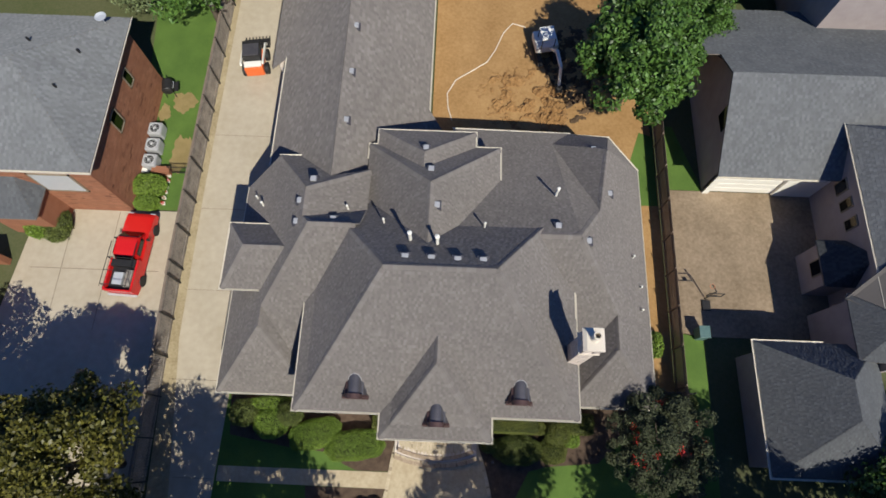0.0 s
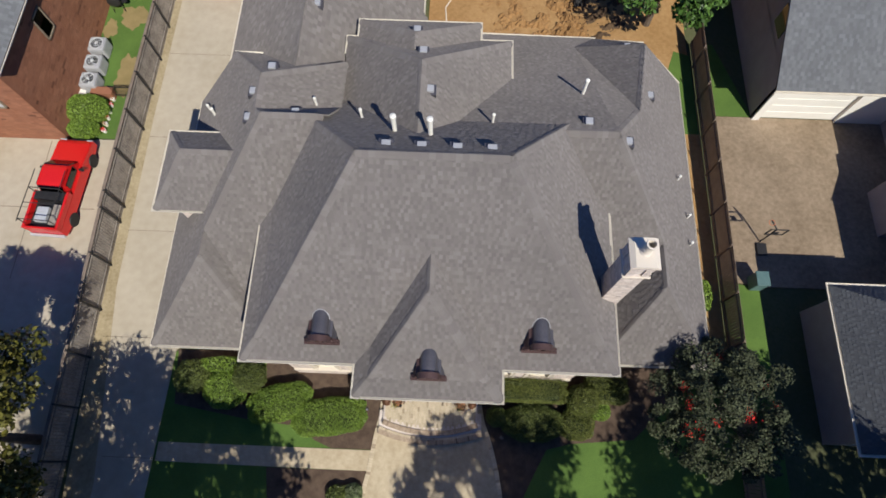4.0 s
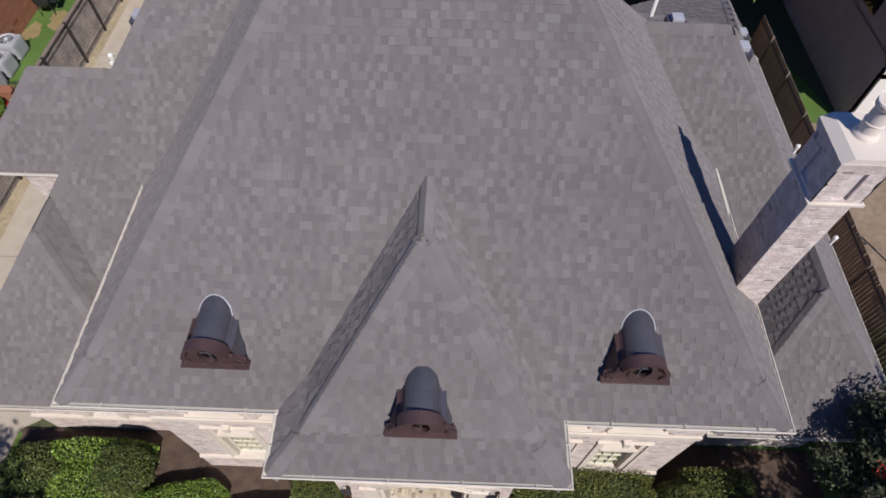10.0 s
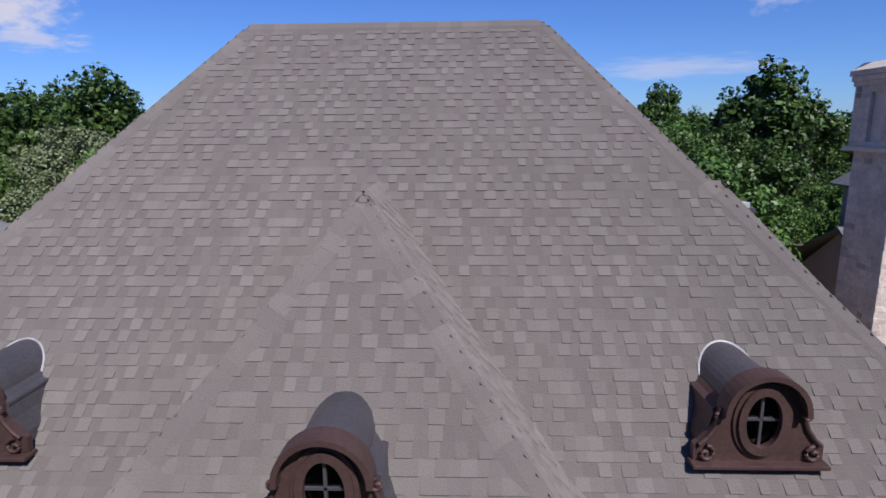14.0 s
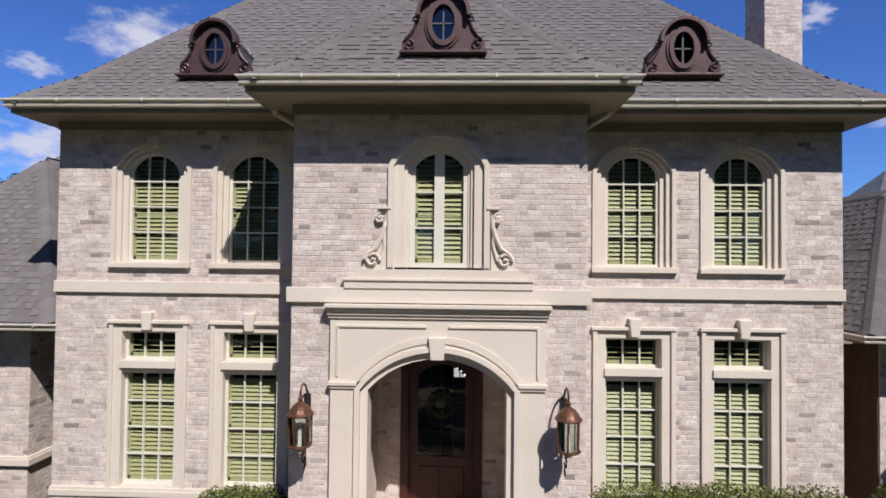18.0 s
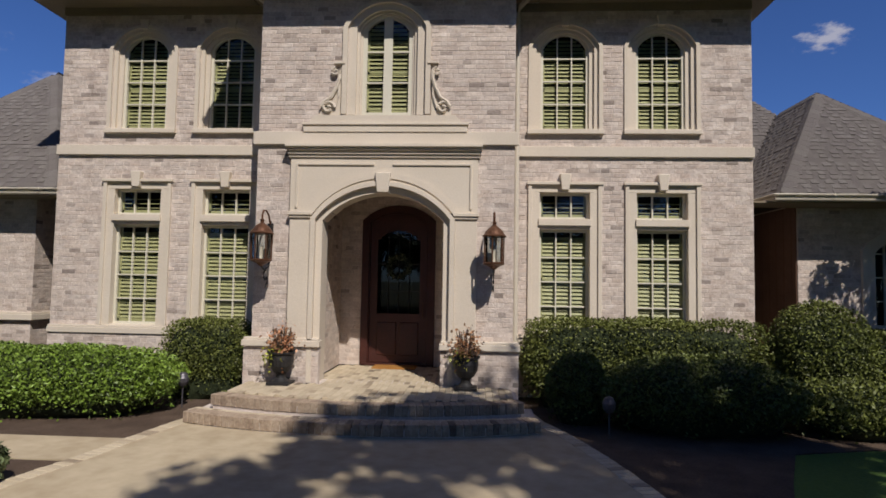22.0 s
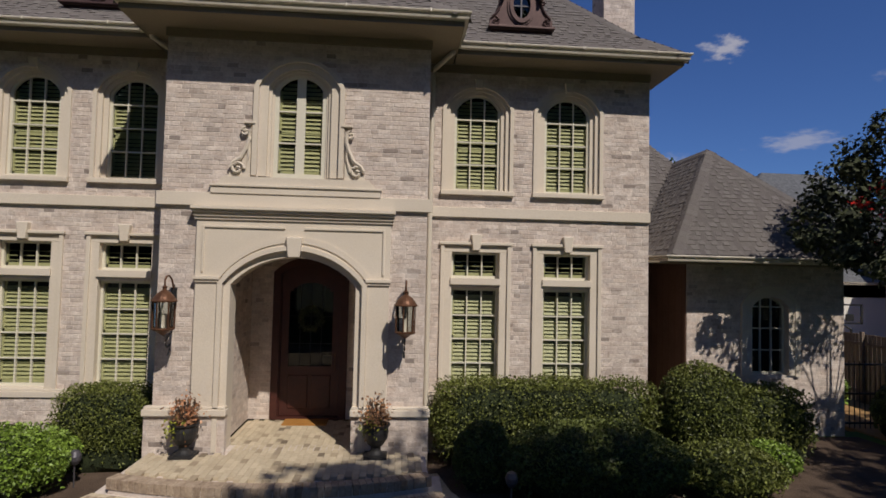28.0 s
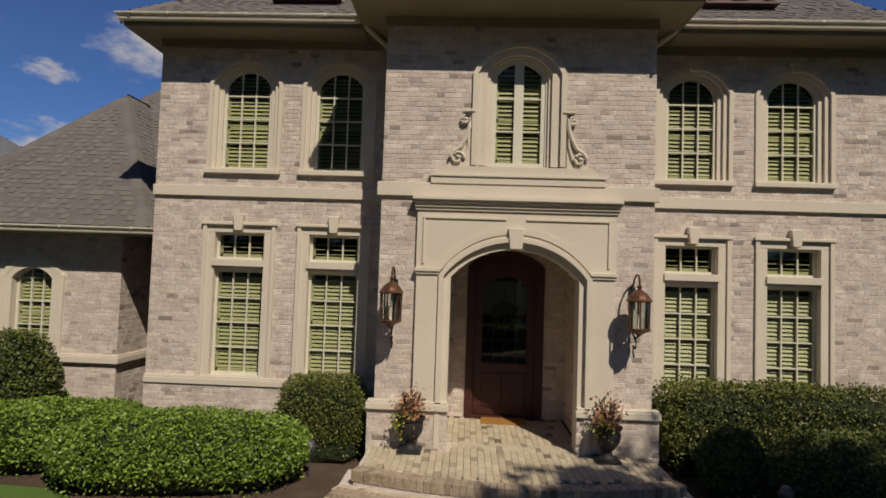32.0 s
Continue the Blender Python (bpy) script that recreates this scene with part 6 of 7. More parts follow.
    part("tail_loop", tube(bmesh.new(), [(0, 0.20, -0.65), (0, 0.12, -0.72), (0, 0.12, -0.80), (0, 0.18, -0.85), (0, 0.25, -0.80), (0, 0.26, -0.92), (0, 0.20, -1.0)], 0.014, 8), "iron", l)
    part("back_plate", boxes((-0.05, 0.05, 0.325, 0.345, -0.15, 0.25), bevel=0.008), "iron", l)
    for c in l.children:
        for v in c.data.vertices:
            v.co = (v.co.x, v.co.y * 1.15, v.co.z * 0.86)
    return l


lan = lantern((-1.90, -0.41, 2.22))
copy_thing(lan, pose(1.84, -0.41, 2.22))


def urn(at, seed):
    u = thing("urn_planter", "black footed urn planted with rosy and lime foliage on the porch", "planter", at, group="entrance urns")
    part("urn", lathe(bmesh.new(), [(0.15, 0.0), (0.15, 0.05), (0.12, 0.07), (0.08, 0.11), (0.075, 0.16), (0.13, 0.21), (0.185, 0.30), (0.20, 0.40), (0.19, 0.47), (0.225, 0.50), (0.225, 0.525), (0.19, 0.52), (0.17, 0.48)], (0, 0, 0), 20), "iron", u)
    part("foot_slab", boxes((-0.18, 0.18, -0.18, 0.18, -0.001, 0.045), bevel=0.008), "iron", u)
    part("soil", lathe(bmesh.new(), [(0.19, 0.46), (0.19, 0.48)], (0, 0, 0), 16), "mulch", u)
    rng = np.random.default_rng(seed)
    p = rng.normal(size=(420, 3)) * np.array([0.11, 0.11, 0.13]) + np.array([0, 0, 0.66])
    v = leaf_cloud(p, rng.normal(size=(420, 3)), 0.032, rng)
    o = new("rosy_foliage", leaf_mesh("rosy_foliage", v, "pink_leaf"))
    o.parent = u
    for i in range(16):
        a, r = rng.uniform(0, 6.28), rng.uniform(0.06, 0.2)
        bm = tube(bmesh.new(), [(0, 0, 0.47), (r * 0.5 * math.cos(a), r * 0.5 * math.sin(a), 0.66), (r * math.cos(a), r * math.sin(a), 0.82 + 0.1 * rng.random())], 0.006, 5)
        part("stem", bm, "bark", u)
    p = rng.normal(size=(130, 3)) * np.array([0.09, 0.06, 0.07]) + np.array([-0.10, -0.12, 0.45])
    o = new("trailing_foliage", leaf_mesh("trailing_foliage", leaf_cloud(p, rng.normal(size=(130, 3)), 0.028, rng), "lime_leaf"))
    o.parent = u
    return u


urn((-1.55, -0.30, PORCH), 3)
urn((1.42, -0.34, PORCH), 4)
for at, mt in (((-3.0, -0.62, -0.53), "lead"), ((3.35, -1.65, -0.53), "lead")):
    pl = thing("path_light", "small metal path light on a stake in the mulch", "garden light", at, group="path lights")
    part("stake", tube(bmesh.new(), [(0, 0, -0.05), (0, 0, 0.40)], 0.012, 6), mt, pl)
    part("shade", lathe(bmesh.new(), [(0.05, 0.34), (0.085, 0.40), (0.09, 0.46), (0.06, 0.53), (0.02, 0.55)], (0, 0, 0), 14), mt, pl)

# ---- roof fittings ----
vents = [(-1.58, 6.75, 11.70), (-0.42, 6.72, 11.72), (0.74, 6.68, 11.76), (1.86, 6.68, 11.76)]
for x, y, z in vents:
    v = thing("roof_vent", "square pale metal roof vent on the rear slope", "roof vent", (x, y, z), group="roof vents")
    part("hood", boxes((-0.15, 0.15, -0.15, 0.15, 0.0, 0.14), bevel=0.02), "vent", v)
    part("flange", boxes((-0.25, 0.25, -0.25, 0.25, -0.25, 0.012)), "lead", v)
for x, y, z in [(-5.43, 9.40, 9.30), (-7.32, 9.35, 8.95), (-7.25, 10.45, 9.05), (-6.75, 11.75, 8.90), (5.73, 9.55, 9.13), (7.25, 8.90, 8.88), (9.10, 12.60, 6.65), (8.55, 15.75, 5.95), (-1.05, 13.75, 8.95), (-0.70, 12.20, 9.60), (-0.32, 9.90, 10.35)]:
    v = thing("roof_vent", "square pale metal roof vent", "roof vent", (x, y, z), group="roof vents")
    part("hood", boxes((-0.14, 0.14, -0.14, 0.14, 0.0, 0.13), bevel=0.02), "vent", v)
    part("flange", boxes((-0.22, 0.22, -0.22, 0.22, -0.22, 0.012)), "lead", v)
for i in range(6):
    v = thing("roof_vent", "pale metal box vent near the garage ridge", "roof vent", (-5.62, 15.9 + 3.2 * i, 7.92), group="roof vents")
    part("hood", boxes((-0.15, 0.15, -0.15, 0.15, 0.0, 0.14), bevel=0.02), "vent", v)
    part("flange", boxes((-0.24, 0.24, -0.24, 0.24, -0.25, 0.01)), "lead", v)
for x, y, z, r, hgt in [(-1.47, 8.0, 10.55, 0.085, 0.85), (-0.20, 7.75, 10.80, 0.085, 0.90), (5.94, 11.9, 7.70, 0.07, 0.75), (-2.9, 9.3, 9.30, 0.05, 0.45), (-4.89, 10.30, 8.50, 0.05, 0.40), (2.05, 9.25, 9.35, 0.05, 0.45), (-10.32, 11.65, 5.35, 0.06, 0.45), (-11.0, 12.45, 4.50, 0.05, 0.35), (11.25, 6.65, 4.05, 0.05, 0.3), (11.3, 8.0, 4.0, 0.05, 0.3), (10.8, 9.6, 4.6, 0.05, 0.3)]:
    v = thing("vent_pipe", "round metal flue pipe on the roof", "vent pipe", (x, y, z), group="vent pipes")
    part("pipe", tube(bmesh.new(), [(0, 0, -0.3), (0, 0, hgt)], r, 12), "white", v)
    part("cowl", lathe(bmesh.new(), [(r * 1.05, hgt - 0.02), (r * 1.3, hgt), (r * 1.3, hgt + 0.10), (r * 0.5, hgt + 0.14)], (0, 0, 0), 12), "white", v)


# ---- fences ----
def fence(name, label, x0, y0, x1, y1, height, mat, posts=2.4, top=True, base=-0.55):
    f = thing(name, label, "fence", (x0, y0, base), math.degrees(math.atan2(y1 - y0, x1 - x0)))
    ln = math.hypot(x1 - x0, y1 - y0)
    n = int(ln / 0.15)
    data = box_data("board", 0.068, 0.010, height / 2, mat, 0.004)
    for i in range(n):
        b = new("board", data)
        b.parent = f
        b.matrix_basis = pose((i + 0.5) * ln / n, 0.0, height / 2 + 0.02 * RNG.random(), 0, RNG.normal() * 0.3, 0)
    for i in range(int(ln / posts) + 1):
        part("post", boxes((i * posts - 0.045, i * posts + 0.045, 0.02, 0.11, 0, height + 0.08), bevel=0.006), "iron" if mat == "old_wood" else mat, f)
    for z in (0.3, height - 0.3):
        part("rail", boxes((0, ln, 0.012, 0.06, z, z + 0.08)), mat, f)
    if top:
        part("cap_rail", boxes((0, ln, -0.06, 0.10, height, height + 0.04), bevel=0.006), "wood", f, "brown cap board")
    return f


fence("fence", "weathered grey board fence between the driveways", -17.06, 8.5, -16.75, -6.0, 2.0, "old_wood")
fence("fence", "weathered grey board fence along the driveway", -17.02, 31.0, -17.06, 8.5, 2.1, "old_wood")
fence("fence", "dark board fence beside the tan court", 14.5, -9.0, 14.68, 21.5, 1.9, "wood", top=False)

gate = thing("iron_gate", "black iron picket gate between the wing and the fence", "gate", (11.6, 2.6, -0.53))
for i in range(27):
    part("picket", boxes((0.10 + i * 0.125, 0.116 + i * 0.125, -0.008, 0.008, 0.05, 1.55)), "iron", gate)
for z in (0.15, 0.8, 1.45):
    part("rail", boxes((0.0, 3.5, -0.02, 0.02, z, z + 0.04)), "iron", gate)
for x in (0.0, 1.75, 3.5):
    part("post", boxes((x - 0.03, x + 0.03, -0.03, 0.03, 0.0, 1.7), bevel=0.006), "iron", gate)

# ---- neighbouring houses ----
nl = thing("red_brick_house", "two-storey red brick house with a grey shingle hip roof", "house", (0, 0, 0))
w = part("wall", boxes((-21.3, -21.0, 13.7, 23.7, -0.55, 5.75)), "red_brick", nl)
brick_mesh(brick_field(13.7, 23.7, -0.5, 5.7, 0, [(17.25, 18.35, 3.0, 4.6, 0), (20.55, 21.45, 3.15, 4.55, 0)], length=0.42, height=0.155), 0, "red_brick", w, turned(-21.0, 0, 90))
for ya, yb, za, zb in ((17.3, 18.3, 3.05, 4.55), (20.6, 21.4, 3.2, 4.5)):
    wn_ = part("window", boxes((-21.0, -20.93, ya, yb, za, za + 0.08), (-21.0, -20.93, ya, yb, zb - 0.08, zb), (-21.0, -20.93, ya, ya + 0.08, za, zb), (-21.0, -20.93, yb - 0.08, yb, za, zb)), "soffit", nl)
    part("pane", boxes((-20.99, -20.97, ya, yb, za, zb)), "car_glass", wn_)
part("front_wall", boxes((-33, -21.0, 13.4, 13.7, -0.55, 5.75)), "red_brick", nl)
brick_mesh(brick_field(-33, -21, -0.5, 5.7, 13.4, [(-24.9, -22.3, 2.6, 4.9, 0)], length=0.42, height=0.155), 13.4, "red_brick", nl)
gw = part("louvre_window", boxes((-24.9, -22.3, 13.32, 13.4, 2.6, 2.7), (-24.9, -22.3, 13.32, 13.4, 4.8, 4.9), (-24.9, -24.8, 13.32, 13.4, 2.6, 4.9), (-22.4, -22.3, 13.32, 13.4, 2.6, 4.9)), "soffit", nl)
for i in range(12):
    part("slat", boxes((-24.8, -22.4, 13.33, 13.39, 2.75 + i * 0.17, 2.85 + i * 0.17)), "steel", gw)
part("rear_wall", boxes((-33, -21.0, 23.4, 23.7, -0.55, 5.75)), "red_brick", nl)
NLR = [[(-34, 13.1, 5.85), (-20.45, 13.1, 5.85), (-24.6, 18.6, 8.9), (-34, 18.6, 8.9)], [(-20.45, 13.1, 5.85), (-20.45, 24.1, 5.85), (-24.6, 18.6, 8.9)], [(-20.45, 24.1, 5.85), (-34, 24.1, 5.85), (-34, 18.6, 8.9), (-24.6, 18.6, 8.9)]]
roof(nl, NLR, "roof", "slate_far", "roof_base", step=0.19, tab=0.17)
gutter(nl, [(-33.9, 13.1, 5.83), (-20.5, 13.1, 5.83), (-20.5, 24.1, 5.83)])
part("entry_bay", boxes((-28.5, -25.2, 11.6, 13.4, -0.55, 3.0)), "red_brick", nl)
roof(nl, [[(-28.8, 11.2, 3.0), (-24.9, 11.2, 3.0), (-26.0, 13.4, 4.3), (-27.6, 13.4, 4.3)], [(-24.9, 11.2, 3.0), (-24.9, 13.4, 3.0), (-26.0, 13.4, 4.3)]], "entry_roof", "slate_dark", step=0.19, tab=0.17)
part("side_wall_low", boxes((-29.5, -29.1, 3.0, 9.5, -0.55, 1.6), (-29.5, -28.4, 9.3, 9.7, -0.55, 1.6)), "red_brick", nl)
part("coping", boxes((-29.55, -29.05, 2.95, 9.5, 1.6, 1.68)), "white", nl)
dish = thing("satellite_dish", "grey satellite dish on the neighbouring roof edge", "dish", (-21.6, 23.2, 6.55))
part("reflector", lathe(bmesh.new(), [(0.05, 0.0), (0.25, 0.05), (0.36, 0.14), (0.34, 0.15), (0.2, 0.08)], (0, 0, 0.25), 18), "steel", dish)
part("mast", tube(bmesh.new(), [(0, 0, -0.6), (0, 0, 0.28)], 0.03, 8), "steel", dish)
for x, y, z in ((-24.6, 20.5, 7.75), (-22.1, 20.4, 6.95), (-22.6, 17.7, 7.3)):
    v = thing("roof_flue", "small dark flue on the neighbouring roof", "vent pipe", (x, y, z), group="vent pipes")
    part("pipe", tube(bmesh.new(), [(0, 0, -0.3), (0, 0, 0.42)], 0.07, 10), "iron", v)
for x, y in ((-20.52, 19.4), (-20.46, 18.16), (-20.42, 16.93)):
    a = thing("air_conditioner", "pale grey outdoor cooling unit with a round fan grille", "air conditioner", (x, y, -0.52), group="cooling units")
    bm = boxes((-0.48, 0.48, -0.48, 0.48, 0.0, 0.85), bevel=0.13)
    part("cabinet", bm, "vent", a)
    part("top_rim", lathe(bmesh.new(), [(0.40, 0.85), (0.42, 0.89), (0.36, 0.89), (0.35, 0.86)], (0, 0, 0), 24), "steel", a)
    part("fan_well", lathe(bmesh.new(), [(0.01, 0.866), (0.33, 0.866)], (0, 0, 0), 24), "iron", a)
    bm = bmesh.new()
    for r in (0.12, 0.2, 0.28):
        tube(bm, [(r * math.cos(t), r * math.sin(t), 0.88) for t in [2 * math.pi * k / 16 for k in range(17)]], 0.007, 4)
    for k in range(8):
        t = 2 * math.pi * k / 8
        tube(bm, [(0.05 * math.cos(t), 0.05 * math.sin(t), 0.885), (0.36 * math.cos(t), 0.36 * math.sin(t), 0.885)], 0.007, 4)
    part("grille", bm, "steel", a)
    part("hub", lathe(bmesh.new(), [(0.09, 0.87), (0.09, 0.90), (0.05, 0.91)], (0, 0, 0), 12), "steel", a)
g = thing("barbecue", "black barrel barbecue on the neighbour's lawn", "barbecue", (-20.3, 22.85, -0.52), 100)
drum = part("drum", lathe(bmesh.new(), [(0.0, -0.52), (0.20, -0.51), (0.34, -0.46), (0.38, -0.40), (0.38, 0.40), (0.34, 0.46), (0.20, 0.51), (0.0, 0.52)], (0, 0, 0), 22), "iron", g)
drum.matrix_basis = pose(0, 0, 0.85, 0, 90, 0)
part("handle", tube(bmesh.new(), [(-0.25, -0.40, 0.95), (-0.25, -0.47, 0.97), (0.25, -0.47, 0.97), (0.25, -0.40, 0.95)], 0.018, 6), "steel", g)
part("side_shelf", boxes((-0.40, 0.40, -0.72, -0.40, 0.70, 0.73), bevel=0.01), "iron", g)
part("stack", tube(bmesh.new(), [(0.38, 0.12, 1.05), (0.38, 0.12, 1.45)], 0.05, 10), "iron", g)
for k in range(4):
    x, y = (-0.35, 0.35)[k % 2], (-0.28, 0.28)[k // 2]
    part("leg", tube(bmesh.new(), [(x, y, 0.62), (x * 1.1, y * 1.2, 0)], 0.022, 6), "iron", g)
for nm, at, rx, ry, sd in (("dry_patch", (-19.3, 22.1), 0.85, 0.85, 1), ("dry_patch", (-18.7, 17.9), 0.8, 1.4, 2), ("dry_patch", (-20.55, 21.2), 0.42, 0.7, 3)):
    slab(nm, [(at[0] + rx * math.cos(t) * (1 + 0.18 * math.sin(3 * t + sd) + 0.09 * math.sin(11 * t)), at[1] + ry * math.sin(t) * (1 + 0.15 * math.cos(5 * t + sd) + 0.08 * math.cos(13 * t))) for t in [2 * math.pi * k / 60 for k in range(60)]], -0.6, -0.517 + 0.003 * sd, "dry_grass", "dry tan patch worn into the side lawn")
ig = thing("side_gate", "low black iron picket gate beside the clipped shrubs", "gate", (-19.05, 16.35, -0.52))
for z in (0.18, 0.95):
    part("rail", boxes((0.0, 1.85, -0.02, 0.02, z, z + 0.04)), "iron", ig)
for k in range(15):
    part("picket", boxes((0.03 + 0.127 * k, 0.05 + 0.127 * k, -0.01, 0.01, 0.03, 1.12)), "iron", ig)
sh = "rounded clipped shrub beside the red brick house"
shrub("round_shrub", sh, (-20.15, 15.1, -0.53), 1.15, 0.8, 1.25, "hedge", 31, 9000, 0.04, 2.6, group="round shrubs")
shrub("round_shrub", sh, (-20.1, 13.85, -0.53), 0.85, 0.5, 1.0, "hedge", 32, 6000, 0.04, 2.6, group="round shrubs")
shrub("round_shrub", sh, (-26.6, 12.3, -0.53), 1.0, 1.3, 1.5, "hedge", 33, 10000, 0.045, 2.6, group="round shrubs")
shrub("round_shrub", sh, (-25.5, 11.9, -0.53), 0.8, 1.1, 1.3, "boxwood", 34, 3500, 0.06, 2.6, group="round shrubs")
shrub("round_shrub", "round green shrub on the bare side strip", (13.4, 5.6, -0.53), 0.45, 0.8, 1.0, "hedge", 35, 1800, 0.06, 2.4, group="round shrubs")

bx = thing("storage_box", "pale plastic storage box beside the red brick house", "box", (-20.9, 16.35, -0.52), 12)
part("tub", boxes((-0.25, 0.25, -0.18, 0.18, 0.0, 0.36), bevel=0.03), "steel", bx)
part("lid", boxes((-0.27, 0.27, -0.20, 0.20, 0.36, 0.41), bevel=0.02), "white", bx)
bx = thing("storage_box", "small white plastic box beside the red brick house", "box", (-20.5, 16.75, -0.52), -20)
part("tub", boxes((-0.18, 0.18, -0.14, 0.14, 0.0, 0.28), bevel=0.03), "white", bx)
part("lid", boxes((-0.2, 0.2, -0.16, 0.16, 0.28, 0.32), bevel=0.02), "steel", bx)
pb = thing("brick_planter", "low red brick planter beside the clipped shrubs", "planter", (-20.4, 16.35, -0.52))
part("wall", boxes((0.2, 1.35, -0.2, 0.2, 0.0, 0.55), bevel=0.01), "red_brick", pb)
part("coping", boxes((0.16, 1.39, -0.24, 0.24, 0.55, 0.61), bevel=0.01), "red_brick", pb)
for i in range(6):
    fp = thing("flower_pot", "small white pot with rosy flowers along the fence", "flower pot", (-19.15, 14.0 + 0.42 * i, -0.52), group="flower pots")
    part("pot", lathe(bmesh.new(), [(0.09, 0.0), (0.12, 0.2), (0.135, 0.22), (0.11, 0.22)], (0, 0, 0), 12), "white", fp)
    rg = np.random.default_rng(300 + i)
    o = new("blossom", leaf_mesh("blossom", leaf_cloud(rg.normal(size=(60, 3)) * 0.07 + np.array([0, 0, 0.3]), rg.normal(size=(60, 3)), 0.035, rg), "pink_leaf" if i % 2 else "flower"))
    o.parent = fp

nr = thing("pale_brick_garage", "pale brick garage with a grey shingle gable roof and white door", "garage", (0, 0, 0))
part("wall", boxes((17.6, 17.9, 16.4, 25.5, -0.55, 2.85)), "mauve", nr)
part("gable_wall", prism(bmesh.new(), [(16.3, 2.8), (25.8, 2.8), (21.2, 6.3)], 17.6, 17.9, "x"), "mauve", nr)
part("front_wall", boxes((17.6, 18.0, 16.3, 16.6, -0.55, 2.85), (17.6, 25, 16.3, 16.6, 2.1, 2.85), (22.3, 25, 16.3, 16.6, -0.55, 2.85)), "white", nr)
part("garage_door", boxes((18.0, 22.3, 16.5, 16.55, -0.5, 2.1)), "white", nr)
for i in range(4):
    part("door_panel", boxes((18.1, 22.2, 16.47, 16.5, -0.4 + i * 0.62, 0.12 + i * 0.62), bevel=0.015), "white", nr)
roof(nr, [[(17.2, 15.9, 2.85), (31.0, 15.9, 2.85), (31.0, 21.2, 6.35), (17.2, 21.2, 6.35)]], "roof", "slate_far", step=0.19, tab=0.17)
# rear slope turned from the sun: its shade is put in as darker shingle
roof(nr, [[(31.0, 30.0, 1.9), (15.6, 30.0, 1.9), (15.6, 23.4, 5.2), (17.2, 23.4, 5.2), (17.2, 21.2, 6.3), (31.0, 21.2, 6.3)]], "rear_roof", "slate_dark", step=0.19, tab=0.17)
part("window", boxes((17.55, 17.6, 18.9, 20.1, 3.2, 4.5)), "car_glass", nr)
gutter(nr, [(17.2, 15.9, 2.83), (24.0, 15.9, 2.83)])
nm = thing("pale_brick_house", "tall pale brick house with dark shingle roofs", "house", (0, 0, 0))
part("wall", boxes((24.95, 25.25, 4.0, 17.6, -0.55, 4.85)), "mauve", nm)
for ya, za, d in ((15.1, 2.2, 0.8), (13.9, 2.3, 0.7), (12.6, 2.4, 0.7)):
    f_ = part("window", boxes((24.88, 24.95, ya, ya + d, za, za + 1.15)), "soffit", nm)
    part("pane", boxes((24.86, 24.88, ya + 0.07, ya + d - 0.07, za + 0.07, za + 1.08)), "car_glass", f_)
part("oriel", boxes((23.3, 24.95, 9.3, 11.9, -0.55, 2.2)), "mauve", nm)
f_ = part("window", boxes((23.23, 23.3, 10.0, 11.0, 0.9, 2.0)), "soffit", nm)
part("pane", boxes((23.21, 23.23, 10.08, 10.92, 0.98, 1.92)), "car_glass", f_)
roof(nm, [[(23.1, 9.1, 2.2), (23.1, 12.1, 2.2), (24.95, 10.9, 3.7), (24.95, 10.1, 3.7)], [(24.95, 9.1, 2.2), (23.1, 9.1, 2.2), (24.95, 10.1, 3.7)], [(23.1, 12.1, 2.2), (24.95, 12.1, 2.2), (24.95, 10.9, 3.7)]], "oriel_roof", "slate_black", step=0.19, tab=0.17)
roof(nm, [[(24.5, 6.6, 4.9), (24.5, 18.7, 4.9), (30, 14.6, 9.6), (30, 9.6, 9.6)], [(34, 18.7, 4.9), (30, 14.6, 9.6), (24.5, 18.7, 4.9)]], "roof", "slate_far", step=0.19, tab=0.17)
roof(nm, [[(23.0, 7.9, 3.9), (26.6, 11.2, 6.7), (30, 7.9, 6.7), (26.6, 4.6, 6.7)]], "front_roof", "slate_black", step=0.19, tab=0.17)
part("front_wall", boxes((23.4, 26.5, 4.6, 7.9, -0.55, 3.85)), "mauve", nm)
roof(nm, [[(23.1, 4.3, 3.9), (23.1, 8.2, 3.9), (25.0, 6.3, 5.6)], [(27.2, 4.3, 3.9), (23.1, 4.3, 3.9), (25.0, 6.3, 5.6), (27.2, 6.3, 5.6)], [(23.1, 8.2, 3.9), (27.2, 8.2, 3.9), (27.2, 6.3, 5.6), (25.0, 6.3, 5.6)]], "porch_roof", "slate_dark", step=0.145, tab=0.11)
gutter(nm, [(24.5, 18.7, 4.88), (24.5, 6.6, 4.88)])
fb = thing("pale_brick_wing", "low wing of the pale brick house with hipped shingle roof", "house", (0, 0, 0))
part("wall", boxes((18.5, 24.6, -1.35, 5.05, -0.55, 2.65)), "mauve", fb)
roof(fb, [[(18.05, 5.5, 2.7), (25.0, 5.5, 2.7), (21.6, 3.1, 5.4)], [(25.0, -1.83, 2.7), (18.05, -1.83, 2.7), (21.6, 1.05, 5.4)], [(25.0, 5.5, 2.7), (25.0, -1.83, 2.7), (21.6, 1.05, 5.4), (21.6, 3.1, 5.4)]], "roof", "slate_dark", step=0.145, tab=0.11)
roof(fb, [[(18.05, -1.83, 2.7), (18.05, 5.5, 2.7), (21.6, 3.1, 5.4), (21.6, 1.05, 5.4)]], "side_slope", "slate_dark", step=0.145, tab=0.11)
gutter(fb, [(22.0, 5.5, 2.68), (18.05, 5.5, 2.68), (18.05, -1.83, 2.68), (25.0, -1.83, 2.68)])
